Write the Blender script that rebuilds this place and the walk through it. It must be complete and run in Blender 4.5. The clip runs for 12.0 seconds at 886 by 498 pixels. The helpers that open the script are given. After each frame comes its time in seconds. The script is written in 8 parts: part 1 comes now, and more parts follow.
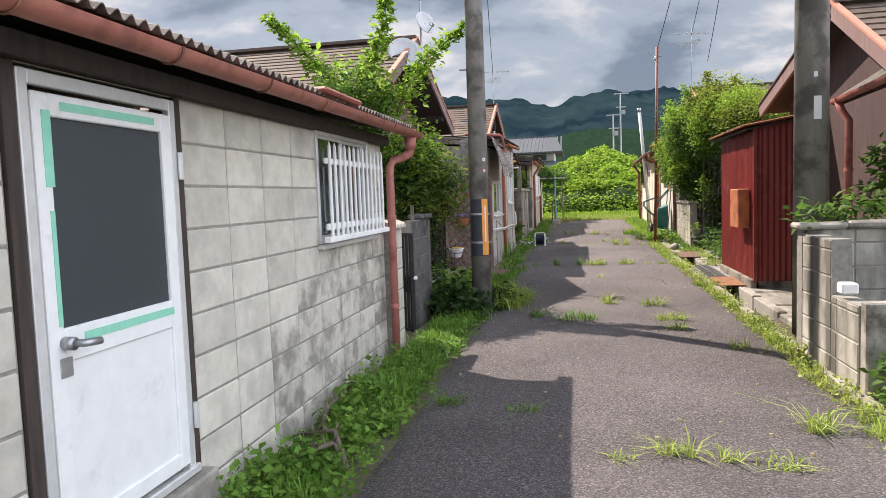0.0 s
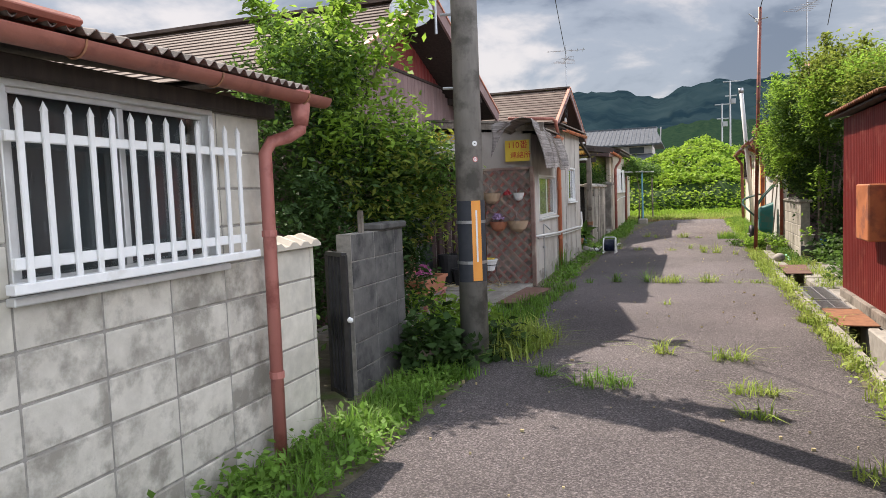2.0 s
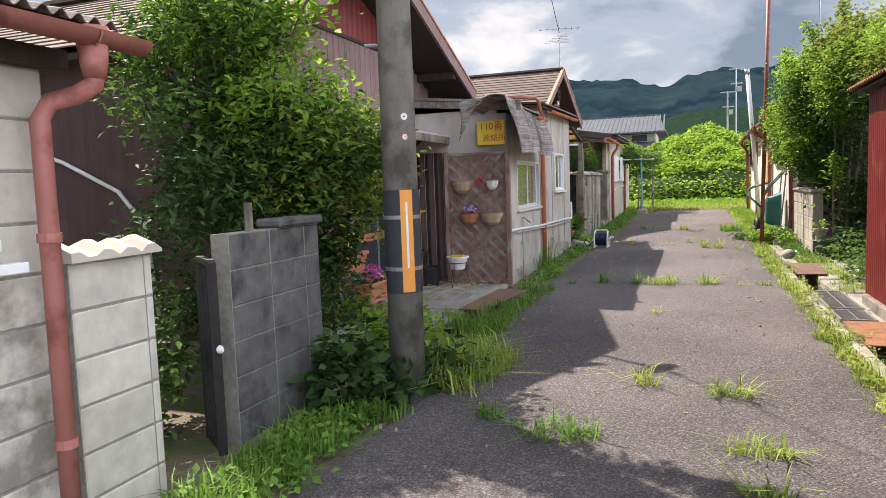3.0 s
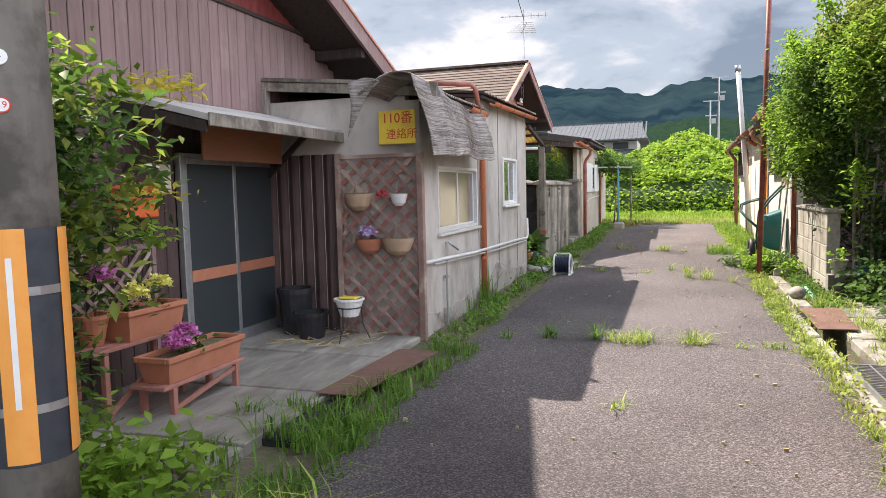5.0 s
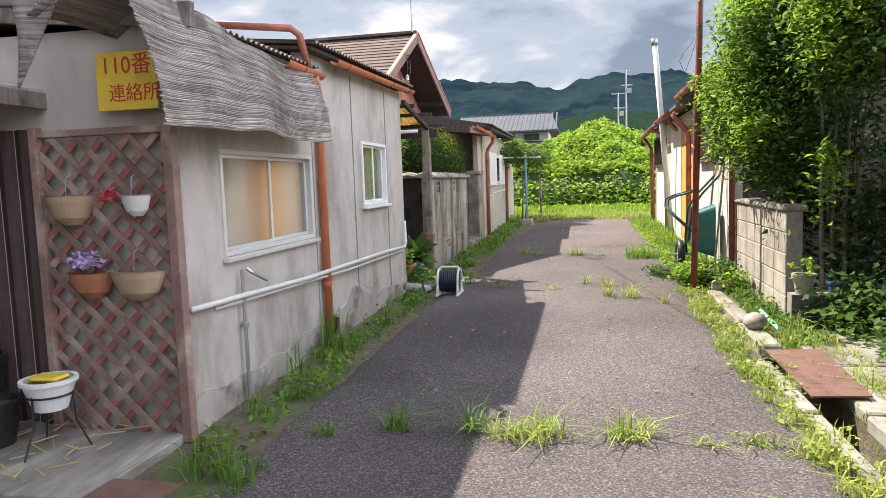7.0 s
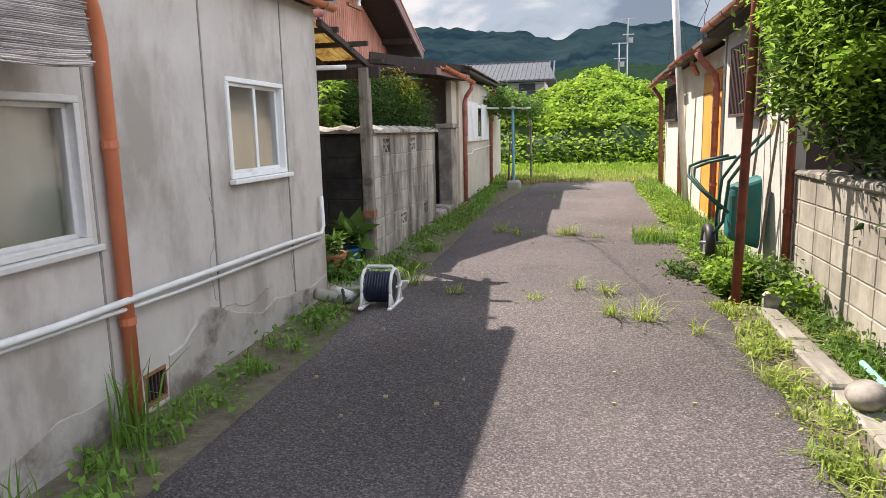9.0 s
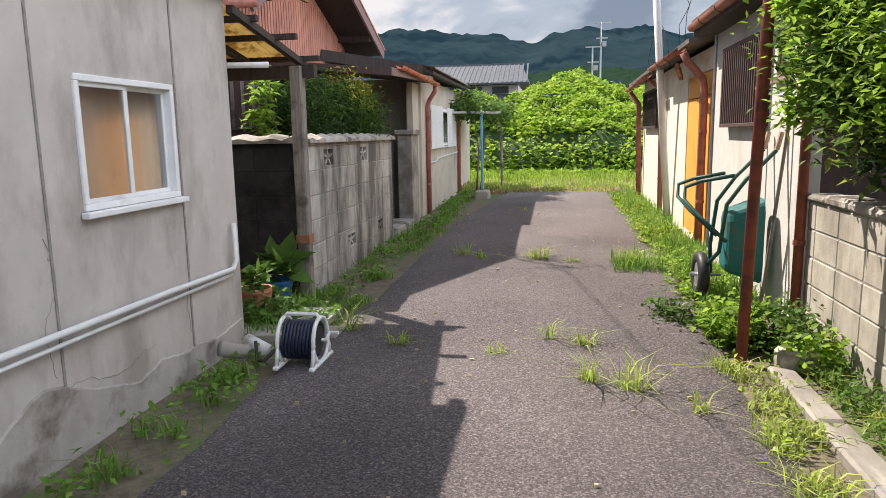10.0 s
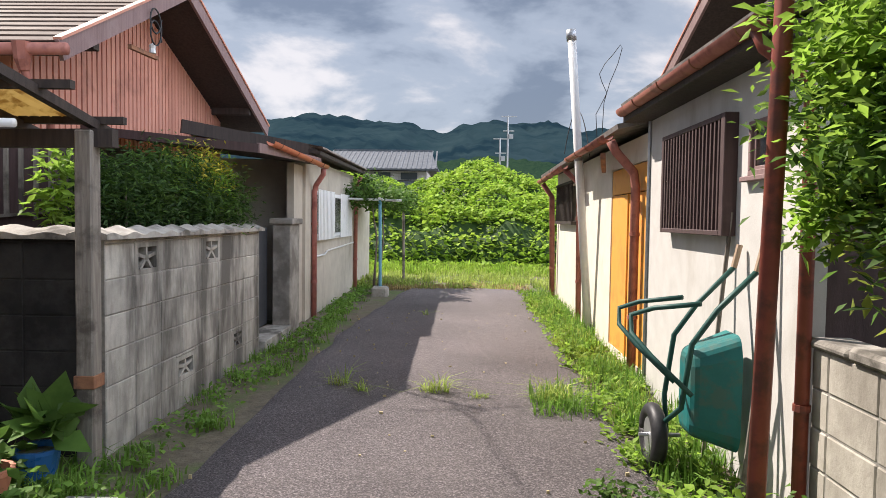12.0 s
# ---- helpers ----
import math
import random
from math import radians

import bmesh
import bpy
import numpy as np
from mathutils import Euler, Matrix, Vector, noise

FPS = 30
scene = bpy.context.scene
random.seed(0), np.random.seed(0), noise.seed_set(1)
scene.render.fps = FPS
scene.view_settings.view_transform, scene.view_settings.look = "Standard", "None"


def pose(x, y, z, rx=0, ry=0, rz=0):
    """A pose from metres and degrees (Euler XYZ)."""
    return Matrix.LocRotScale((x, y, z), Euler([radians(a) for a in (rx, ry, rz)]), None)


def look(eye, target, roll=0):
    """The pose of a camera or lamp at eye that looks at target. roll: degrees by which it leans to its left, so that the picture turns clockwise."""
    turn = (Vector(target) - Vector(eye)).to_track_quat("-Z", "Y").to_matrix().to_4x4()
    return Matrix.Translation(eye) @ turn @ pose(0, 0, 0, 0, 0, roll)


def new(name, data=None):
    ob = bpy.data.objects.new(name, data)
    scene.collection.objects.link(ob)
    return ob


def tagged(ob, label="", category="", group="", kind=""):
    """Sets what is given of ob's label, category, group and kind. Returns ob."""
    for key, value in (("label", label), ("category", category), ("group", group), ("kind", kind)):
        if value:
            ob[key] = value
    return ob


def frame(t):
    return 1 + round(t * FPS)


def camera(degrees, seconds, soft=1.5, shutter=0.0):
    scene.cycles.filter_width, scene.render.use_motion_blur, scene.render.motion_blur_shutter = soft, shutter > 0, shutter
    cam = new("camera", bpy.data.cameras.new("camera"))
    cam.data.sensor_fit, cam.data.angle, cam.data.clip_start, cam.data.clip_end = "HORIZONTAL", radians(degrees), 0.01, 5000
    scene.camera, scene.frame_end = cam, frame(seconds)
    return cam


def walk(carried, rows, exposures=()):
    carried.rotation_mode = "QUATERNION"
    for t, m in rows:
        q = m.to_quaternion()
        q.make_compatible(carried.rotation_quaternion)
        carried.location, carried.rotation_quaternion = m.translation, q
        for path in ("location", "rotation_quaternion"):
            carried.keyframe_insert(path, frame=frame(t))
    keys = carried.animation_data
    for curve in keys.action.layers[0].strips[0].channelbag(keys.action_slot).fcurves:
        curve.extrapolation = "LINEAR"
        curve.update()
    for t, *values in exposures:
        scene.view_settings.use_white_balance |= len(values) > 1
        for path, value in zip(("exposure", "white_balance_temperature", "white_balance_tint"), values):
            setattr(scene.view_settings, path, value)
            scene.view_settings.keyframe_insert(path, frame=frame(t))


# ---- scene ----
cam = camera(65.4, 12.0, 0.6)
METRES, EYE, TILT, LEAN, TURN = 15.2, 1.5, 0.0, 0.0, 11.3
ROWS = [
    (0.0, 0.0, 0.0, 0.0, -0.15, -4.3, 2.0),
    (0.5, 0.0198, 0.0414, 0.0005, -0.55, -2.25, 2.36),
    (1.0, 0.0358, 0.0839, 0.0007, 1.98, -2.11, 0.97),
    (1.5, 0.0554, 0.1256, -0.0002, 6.78, -3.32, 1.25),
    (2.0, 0.0695, 0.1677, 0.0004, 8.09, -4.37, 2.16),
    (2.5, 0.0826, 0.2105, -0.0004, 8.41, -4.29, 2.42),
    (3.0, 0.093, 0.254, -0.0012, 8.42, -5.29, 2.03),
    (5.0, 0.1283, 0.4293, 0.0027, 7.12, -4.88, 1.29),
    (5.5, 0.1359, 0.4716, 0.0042, 4.7, -4.39, 1.56),
    (6.0, 0.1451, 0.5133, 0.0039, 2.6, -4.4, 1.47),
    (6.5, 0.1513, 0.558, 0.0038, 0.32, -4.65, 2.05),
    (7.0, 0.1609, 0.6026, 0.0022, 0.25, -5.58, 1.99),
    (7.5, 0.1685, 0.6459, 0.0031, -0.15, -6.88, 0.83),
    (9.5, 0.2048, 0.8139, 0.0073, -0.06, -9.78, 1.47),
    (10.0, 0.2123, 0.8496, 0.0104, -2.1, -9.43, 0.97),
    (10.5, 0.2229, 0.8822, 0.0123, -5.52, -6.49, -0.95),
    (11.0, 0.2283, 0.9157, 0.0123, -7.02, -4.69, -0.09),
    (11.5, 0.2339, 0.946, 0.0133, -7.27, -3.83, 0.18),
    (12.0, 0.2383, 0.9666, 0.0176, -9.46, -2.53, -0.81),
]
walk(cam, [(t, pose(0, 0, EYE, TILT, LEAN, TURN) @ pose(METRES * x, METRES * y, METRES * z, 90 + pitch, roll, yaw)) for t, x, y, z, yaw, pitch, roll in ROWS],
     exposures=[(0.0, 0.72, 7000, 16), (1.5, 0.60, 7000, 16), (3.0, 0.90, 7000, 16), (5.5, 1.05, 7000, 16), (7.5, 1.02, 7000, 16), (9.5, 0.80, 7000, 16), (12.0, 0.76, 6750, 16)])

# ---- world, sun ----
SUN_TO = Vector((-0.80, 0.60, 1.0 * math.tan(radians(50.5)))).normalized()
world = bpy.data.worlds.new("sky")
scene.world = world
world.use_nodes = True
wn, wl = world.node_tree.nodes, world.node_tree.links
wn.clear()
w_out = wn.new("ShaderNodeOutputWorld")
w_bg = wn.new("ShaderNodeBackground")
w_sky = wn.new("ShaderNodeTexSky")
w_sky.sky_type = "NISHITA"
w_sky.sun_disc = False
w_sky.sun_elevation = radians(50.5)
w_sky.sun_rotation = math.atan2(SUN_TO.x, SUN_TO.y)
w_co = wn.new("ShaderNodeTexCoord")
w_sep = wn.new("ShaderNodeSeparateXYZ")
wl.new(w_co.outputs["Generated"], w_sep.inputs[0])


def wmath(op, a, b=None, c=None):
    n = wn.new("ShaderNodeMath")
    n.operation = op
    for i, v in enumerate((a, b, c)):
        if v is None:
            continue
        if isinstance(v, (int, float)):
            n.inputs[i].default_value = v
        else:
            wl.new(v, n.inputs[i])
    return n.outputs[0]


# a cloud layer seen in perspective: direction divided by its height above the horizon
w_h = wmath("ADD", wmath("MAXIMUM", w_sep.outputs[2], 0.0), 0.26)
w_cx = wmath("DIVIDE", w_sep.outputs[0], w_h)
w_cy = wmath("DIVIDE", w_sep.outputs[1], w_h)
w_cmb = wn.new("ShaderNodeCombineXYZ")
wl.new(w_cx, w_cmb.inputs[0])
wl.new(w_cy, w_cmb.inputs[1])
w_n1 = wn.new("ShaderNodeTexNoise")
w_n1.inputs["Scale"].default_value = 1.7
w_n1.inputs["Detail"].default_value = 9
w_n1.inputs["Roughness"].default_value = 0.55
w_n1.inputs["Distortion"].default_value = 0.25
w_off = wn.new("ShaderNodeVectorMath")
w_off.operation = "ADD"
w_off.inputs[1].default_value = (3.1, 1.7, 0.0)
wl.new(w_cmb.outputs[0], w_off.inputs[0])
wl.new(w_off.outputs[0], w_n1.inputs["Vector"])
w_ramp = wn.new("ShaderNodeValToRGB")
w_ramp.color_ramp.interpolation = "EASE"
e = w_ramp.color_ramp.elements
e[0].position, e[0].color = 0.36, (1.06, 1.07, 1.09, 1)
e[1].position, e[1].color = 0.62, (0.22, 0.29, 0.40, 1)
m1 = e.new(0.49)
m1.color = (0.50, 0.60, 0.73, 1)
wl.new(w_n1.outputs["Fac"], w_ramp.inputs[0])
w_mul = wn.new("ShaderNodeMix")
w_mul.data_type = "RGBA"
w_mul.inputs[0].default_value = 0.86
w_sc = wn.new("ShaderNodeVectorMath")
w_sc.operation = "SCALE"
w_sc.inputs["Scale"].default_value = 9.5
wl.new(w_ramp.outputs[0], w_sc.inputs[0])
# unseen clouds opposite the sun, brightened as added fill for the left walls
w_dot = wn.new("ShaderNodeVectorMath")
w_dot.operation = "DOT_PRODUCT"
w_dot.inputs[1].default_value = Vector((0.92, -0.26, 0.26)).normalized()
wl.new(w_co.outputs["Generated"], w_dot.inputs[0])
w_gain = wn.new("ShaderNodeMapRange")
w_gain.interpolation_type = "SMOOTHSTEP"
w_gain.inputs[1].default_value, w_gain.inputs[2].default_value = 0.22, 0.95
w_gain.inputs[3].default_value, w_gain.inputs[4].default_value = 5.2, 31.0
wl.new(w_dot.outputs["Value"], w_gain.inputs[0])
wl.new(w_gain.outputs[0], w_sc.inputs["Scale"])
wl.new(w_sky.outputs[0], w_mul.inputs[6])
wl.new(w_sc.outputs[0], w_mul.inputs[7])
wl.new(w_mul.outputs[2], w_bg.inputs["Color"])
w_bg.inputs["Strength"].default_value = 0.095
wl.new(w_bg.outputs[0], w_out.inputs[0])

sun = new("sun", bpy.data.lights.new("sun", "SUN"))
sun.data.energy = 5.0
sun.data.angle = radians(0.6)
sun.data.color = (1.0, 0.95, 0.87)
sun.matrix_world = look(SUN_TO * 50, (0, 0, 0))


def G(y):
    """Height of the ground along the lane."""
    return 0.011 * max(-60.0, min(y, 40.0))


# ---- materials ----
def mat(name, c1, c2, scale=8.0, rough=0.85, bump=0.25, metal=0.0, stain=None, sscale=1.2, sedge=(0.5, 0.62), rand=0.12,
        stretch=(1, 1, 1), bscale=60.0, bdist=0.004, spec=0.4, island=False, trans=0.0, sstretch=(1, 1, 1), shift=False):
    m = bpy.data.materials.new(name)
    m.use_nodes = True
    n, l = m.node_tree.nodes, m.node_tree.links
    b = n["Principled BSDF"]
    geo = n.new("ShaderNodeNewGeometry")

    def noise_at(s, st, detail=5):
        mp = n.new("ShaderNodeMapping")
        mp.inputs["Scale"].default_value = st
        l.new(geo.outputs["Position"], mp.inputs[0])
        if shift:
            # every block carries a stain of its own
            oi = n.new("ShaderNodeObjectInfo")
            sc = n.new("ShaderNodeMath")
            sc.operation = "MULTIPLY"
            sc.inputs[1].default_value = 7.0
            l.new(oi.outputs["Random"], sc.inputs[0])
            l.new(sc.outputs[0], mp.inputs["Location"])
        t = n.new("ShaderNodeTexNoise")
        t.inputs["Scale"].default_value = s
        t.inputs["Detail"].default_value = detail
        t.inputs["Roughness"].default_value = 0.62
        l.new(mp.outputs[0], t.inputs["Vector"])
        return t.outputs["Fac"]

    def ramp(fac, p0, p1):
        r = n.new("ShaderNodeMapRange")
        r.inputs[1].default_value, r.inputs[2].default_value = p0, p1
        l.new(fac, r.inputs[0])
        return r.outputs[0]

    def mix(fac, a, c, kind="MIX"):
        x = n.new("ShaderNodeMix")
        x.data_type, x.blend_type = "RGBA", kind
        for i, v in ((0, fac), (6, a), (7, c)):
            if isinstance(v, (tuple, list)):
                x.inputs[i].default_value = (*v, 1)
            elif isinstance(v, (int, float)):
                x.inputs[i].default_value = v
            else:
                l.new(v, x.inputs[i])
        return x.outputs[2]

    col = mix(ramp(noise_at(scale, stretch), 0.3, 0.7), c1, c2)
    if stain:
        col = mix(ramp(noise_at(sscale, sstretch, 7), *sedge), col, stain)
    if rand:
        info = n.new("ShaderNodeObjectInfo")
        src = geo.outputs["Random Per Island"] if island else info.outputs["Random"]
        hsv = n.new("ShaderNodeHueSaturation")
        mr = n.new("ShaderNodeMapRange")
        mr.inputs[3].default_value, mr.inputs[4].default_value = 1 - rand, 1 + rand
        l.new(src, mr.inputs[0])
        l.new(mr.outputs[0], hsv.inputs["Value"])
        l.new(col, hsv.inputs["Color"])
        col = hsv.outputs[0]
    l.new(col, b.inputs["Base Color"])
    b.inputs["Metallic"].default_value = metal
    b.inputs["Specular IOR Level"].default_value = spec
    rr = n.new("ShaderNodeMapRange")
    rr.inputs[3].default_value, rr.inputs[4].default_value = max(0.03, rough - 0.1), min(1.0, rough + 0.1)
    l.new(noise_at(scale * 2, stretch, 3), rr.inputs[0])
    l.new(rr.outputs[0], b.inputs["Roughness"])
    if bump:
        bp = n.new("ShaderNodeBump")
        bp.inputs["Strength"].default_value = bump
        bp.inputs["Distance"].default_value = bdist
        l.new(noise_at(bscale, stretch, 4), bp.inputs["Height"])
        l.new(bp.outputs[0], b.inputs["Normal"])
    if trans:
        # light passing through thin leaves
        tr = n.new("ShaderNodeBsdfTranslucent")
        l.new(col, tr.inputs["Color"])
        ms = n.new("ShaderNodeMixShader")
        ms.inputs[0].default_value = trans
        l.new(b.outputs[0], ms.inputs[1])
        l.new(tr.outputs[0], ms.inputs[2])
        l.new(ms.outputs[0], n["Material Output"].inputs["Surface"])
    return m


def glass(name, tint, rough, transmission=1.0):
    m = bpy.data.materials.new(name)
    m.use_nodes = True
    b = m.node_tree.nodes["Principled BSDF"]
    b.inputs["Base Color"].default_value = (*tint, 1)
    b.inputs["Roughness"].default_value = rough
    b.inputs["Transmission Weight"].default_value = transmission
    b.inputs["IOR"].default_value = 1.45
    return m


M_ASPHALT = mat("asphalt", (0.068, 0.059, 0.063), (0.25, 0.219, 0.218), 75, 0.88, 1.0, stain=(0.185, 0.163, 0.160), sscale=0.9, sedge=(0.45, 0.8), rand=0.07, bscale=85, bdist=0.03)


def add_aggregate(m, scale, lo, hi):
    """Stones of the asphalt: each one a shade of its own, over broad worn and darker patches."""
    n, l = m.node_tree.nodes, m.node_tree.links
    b = n["Principled BSDF"]
    src = b.inputs["Base Color"].links[0].from_socket
    geo = n.new("ShaderNodeNewGeometry")
    vo = n.new("ShaderNodeTexVoronoi")
    vo.inputs["Scale"].default_value = scale
    l.new(geo.outputs["Position"], vo.inputs["Vector"])
    sp = n.new("ShaderNodeSeparateColor")
    l.new(vo.outputs["Color"], sp.inputs[0])
    pw = n.new("ShaderNodeMath")
    pw.operation = "POWER"
    pw.inputs[1].default_value = 2.6
    l.new(sp.outputs[0], pw.inputs[0])
    mr = n.new("ShaderNodeMapRange")
    mr.inputs[3].default_value, mr.inputs[4].default_value = lo, hi
    l.new(pw.outputs[0], mr.inputs[0])
    br = n.new("ShaderNodeTexNoise")
    br.inputs["Scale"].default_value = 0.55
    br.inputs["Detail"].default_value = 6
    l.new(geo.outputs["Position"], br.inputs["Vector"])
    m2 = n.new("ShaderNodeMapRange")
    m2.inputs[1].default_value, m2.inputs[2].default_value = 0.35, 0.65
    m2.inputs[3].default_value, m2.inputs[4].default_value = 0.80, 1.2
    l.new(br.outputs["Fac"], m2.inputs[0])
    mu = n.new("ShaderNodeMath")
    mu.operation = "MULTIPLY"
    l.new(mr.outputs[0], mu.inputs[0])
    l.new(m2.outputs[0], mu.inputs[1])
    hs = n.new("ShaderNodeHueSaturation")
    l.new(src, hs.inputs["Color"])
    l.new(mu.outputs[0], hs.inputs["Value"])
    l.new(hs.outputs[0], b.inputs["Base Color"])


add_aggregate(M_ASPHALT, 115, 0.70, 1.78)
M_SOIL = mat("soil", (0.10, 0.085, 0.06), (0.20, 0.17, 0.12), 14, 0.95, 0.7, stain=(0.11, 0.15, 0.05), sscale=2.2, rand=0, bscale=40, bdist=0.02)
M_CONC = mat("concrete", (0.27, 0.25, 0.22), (0.40, 0.375, 0.335), 9, 0.9, 0.4, stain=(0.17, 0.155, 0.135), sscale=1.6, rand=0.05)
M_CONC_OLD = mat("old_concrete", (0.26, 0.24, 0.21), (0.46, 0.43, 0.38), 7, 0.92, 0.6, stain=(0.11, 0.10, 0.085), sscale=2.4, rand=0.08)
M_BLOCK = mat("concrete_block", (0.51, 0.48, 0.41), (0.63, 0.595, 0.52), 11, 0.9, 0.45, stain=(0.40, 0.38, 0.335), sscale=3.0, sedge=(0.48, 0.70), rand=0.10, bscale=120, bdist=0.003, shift=True)
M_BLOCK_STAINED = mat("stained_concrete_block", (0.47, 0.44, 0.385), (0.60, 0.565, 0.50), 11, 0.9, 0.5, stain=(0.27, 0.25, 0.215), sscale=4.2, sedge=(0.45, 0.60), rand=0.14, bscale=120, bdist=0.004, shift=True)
M_BLOCK_DIRTY = mat("weathered_block", (0.36, 0.34, 0.30), (0.53, 0.50, 0.44), 8, 0.92, 0.5, stain=(0.13, 0.12, 0.105), sscale=2.6, sedge=(0.44, 0.60), rand=0.14, bscale=110, sstretch=(1, 1, 0.22))
M_BLOCK_DARK = mat("dark_block", (0.085, 0.082, 0.08), (0.16, 0.153, 0.146), 9, 0.9, 0.5, stain=(0.05, 0.05, 0.05), sscale=3, rand=0.12)
# Near-black blocks: the shade under the canopy is put into their colour.
M_BLOCK_SHADED = mat("shaded_block", (0.022, 0.021, 0.020), (0.050, 0.047, 0.044), 9, 0.9, 0.5, stain=(0.016, 0.015, 0.014), sscale=3, rand=0.12)
M_BLOCK_SUN = mat("pale_block", (0.34, 0.315, 0.265), (0.46, 0.43, 0.37), 9, 0.92, 0.5, stain=(0.19, 0.17, 0.14), sscale=2.2, sedge=(0.48, 0.68), rand=0.08, sstretch=(1, 1, 0.4))
M_MORTAR = mat("mortar", (0.20, 0.19, 0.17), (0.33, 0.31, 0.28), 25, 0.95, 0.5, rand=0)
M_PLASTER = mat("grey_plaster", (0.47, 0.435, 0.40), (0.57, 0.53, 0.49), 3, 0.92, 0.35, stain=(0.34, 0.305, 0.27), sscale=1.9, sedge=(0.48, 0.64), rand=0.03, bscale=140, bdist=0.003, sstretch=(1, 1, 0.5))
M_PLASTER_TAN = mat("tan_plaster", (0.44, 0.395, 0.33), (0.55, 0.50, 0.42), 4, 0.92, 0.35, stain=(0.30, 0.265, 0.22), sscale=1.6, sedge=(0.55, 0.72), rand=0.03, sstretch=(1, 1, 0.4))
M_PLASTER_WHITE = mat("white_plaster", (0.54, 0.525, 0.49), (0.63, 0.615, 0.58), 5, 0.9, 0.3, stain=(0.42, 0.39, 0.34), sscale=1.4, sedge=(0.56, 0.75), rand=0.03, sstretch=(1, 1, 0.4))
M_ROOF = mat("brown_slate", (0.105, 0.078, 0.066), (0.17, 0.128, 0.108), 9, 0.8, 0.4, stain=(0.23, 0.19, 0.155), sscale=1.2, sedge=(0.52, 0.75), rand=0.16, spec=0.2)
M_BOARD = mat("purple_brown_board", (0.20, 0.125, 0.12), (0.28, 0.19, 0.18), 5, 0.72, 0.35, stain=(0.31, 0.225, 0.21), sscale=2.5, sedge=(0.55, 0.75), rand=0.10, stretch=(6, 6, 0.5))
# Dark brown cladding; on some walls this colour also stands in for shade.
M_CLAD = mat("dark_cladding_and_shade", (0.06, 0.036, 0.035), (0.10, 0.062, 0.06), 5, 0.7, 0.35, stain=(0.13, 0.085, 0.08), sscale=2.5, sedge=(0.55, 0.75), rand=0.10, stretch=(6, 6, 0.5))
M_BOARD_DARK = mat("dark_stained_wood", (0.028, 0.021, 0.018), (0.065, 0.048, 0.04), 6, 0.75, 0.4, rand=0.12, stretch=(5, 5, 0.6))
M_WOOD_GREY = mat("weathered_timber", (0.17, 0.145, 0.12), (0.31, 0.275, 0.235), 7, 0.9, 0.7, stain=(0.10, 0.085, 0.07), sscale=3, rand=0.12, stretch=(7, 7, 0.5), bscale=30)
M_REDBOARD = mat("dark_red_panel", (0.20, 0.035, 0.035), (0.27, 0.055, 0.05), 5, 0.6, 0.2, rand=0.06)
M_TERRA = mat("terracotta_sheet", (0.55, 0.235, 0.165), (0.65, 0.31, 0.225), 4, 0.6, 0.15, stain=(0.33, 0.14, 0.10), sscale=2.5, sedge=(0.55, 0.8), rand=0.05, stretch=(1, 1, 0.3))
M_SHEDRED = mat("red_painted_sheet", (0.17, 0.018, 0.016), (0.24, 0.032, 0.026), 4, 0.42, 0.15, stain=(0.30, 0.075, 0.055), sscale=3, sedge=(0.55, 0.7), rand=0.05, stretch=(3, 3, 0.4), spec=0.55)
M_RUST = mat("rusty_iron", (0.22, 0.10, 0.055), (0.36, 0.17, 0.09), 14, 0.85, 0.5, stain=(0.14, 0.07, 0.05), sscale=4, rand=0.08)
M_GUTTER = mat("oxide_red_gutter", (0.33, 0.115, 0.085), (0.42, 0.165, 0.125), 10, 0.55, 0.2, stain=(0.25, 0.09, 0.07), sscale=6, rand=0.06)
M_PIPE = mat("pinkish_red_pipe", (0.38, 0.135, 0.115), (0.47, 0.185, 0.155), 6, 0.5, 0.15, stain=(0.28, 0.09, 0.075), sscale=5, rand=0.05, stretch=(1, 1, 0.4))
M_ORANGEPIPE = mat("orange_red_pipe", (0.50, 0.15, 0.075), (0.58, 0.20, 0.10), 6, 0.5, 0.12, rand=0.05)
M_REDPOLE = mat("red_brown_painted_pole", (0.20, 0.045, 0.03), (0.27, 0.07, 0.045), 9, 0.5, 0.2, stain=(0.12, 0.04, 0.03), sscale=7, rand=0)
M_FADED = mat("faded_salmon_board", (0.26, 0.15, 0.115), (0.40, 0.25, 0.19), 5, 0.85, 0.4, stain=(0.15, 0.10, 0.085), sscale=3, sedge=(0.42, 0.62), rand=0.15, stretch=(5, 5, 0.4))
M_CORR = mat("weathered_corrugated_sheet", (0.13, 0.115, 0.105), (0.24, 0.215, 0.195), 9, 0.85, 0.4, stain=(0.08, 0.07, 0.065), sscale=4, rand=0.08)
M_POLYYEL = mat("yellowed_plastic_sheet", (0.62, 0.50, 0.26), (0.72, 0.60, 0.34), 6, 0.6, 0.2, stain=(0.40, 0.27, 0.10), sscale=5, rand=0.05, trans=0.5)
M_ALU = mat("aluminium", (0.62, 0.62, 0.61), (0.72, 0.72, 0.71), 20, 0.45, 0.08, metal=0.35, rand=0.04)
M_WHITE = mat("white_paint", (0.74, 0.75, 0.75), (0.82, 0.82, 0.81), 12, 0.55, 0.15, stain=(0.62, 0.61, 0.58), sscale=5, sedge=(0.6, 0.75), rand=0.03)
M_PVC = mat("white_pvc", (0.66, 0.66, 0.65), (0.74, 0.74, 0.72), 9, 0.45, 0.08, stain=(0.52, 0.51, 0.48), sscale=6, sedge=(0.55, 0.8), rand=0.03)
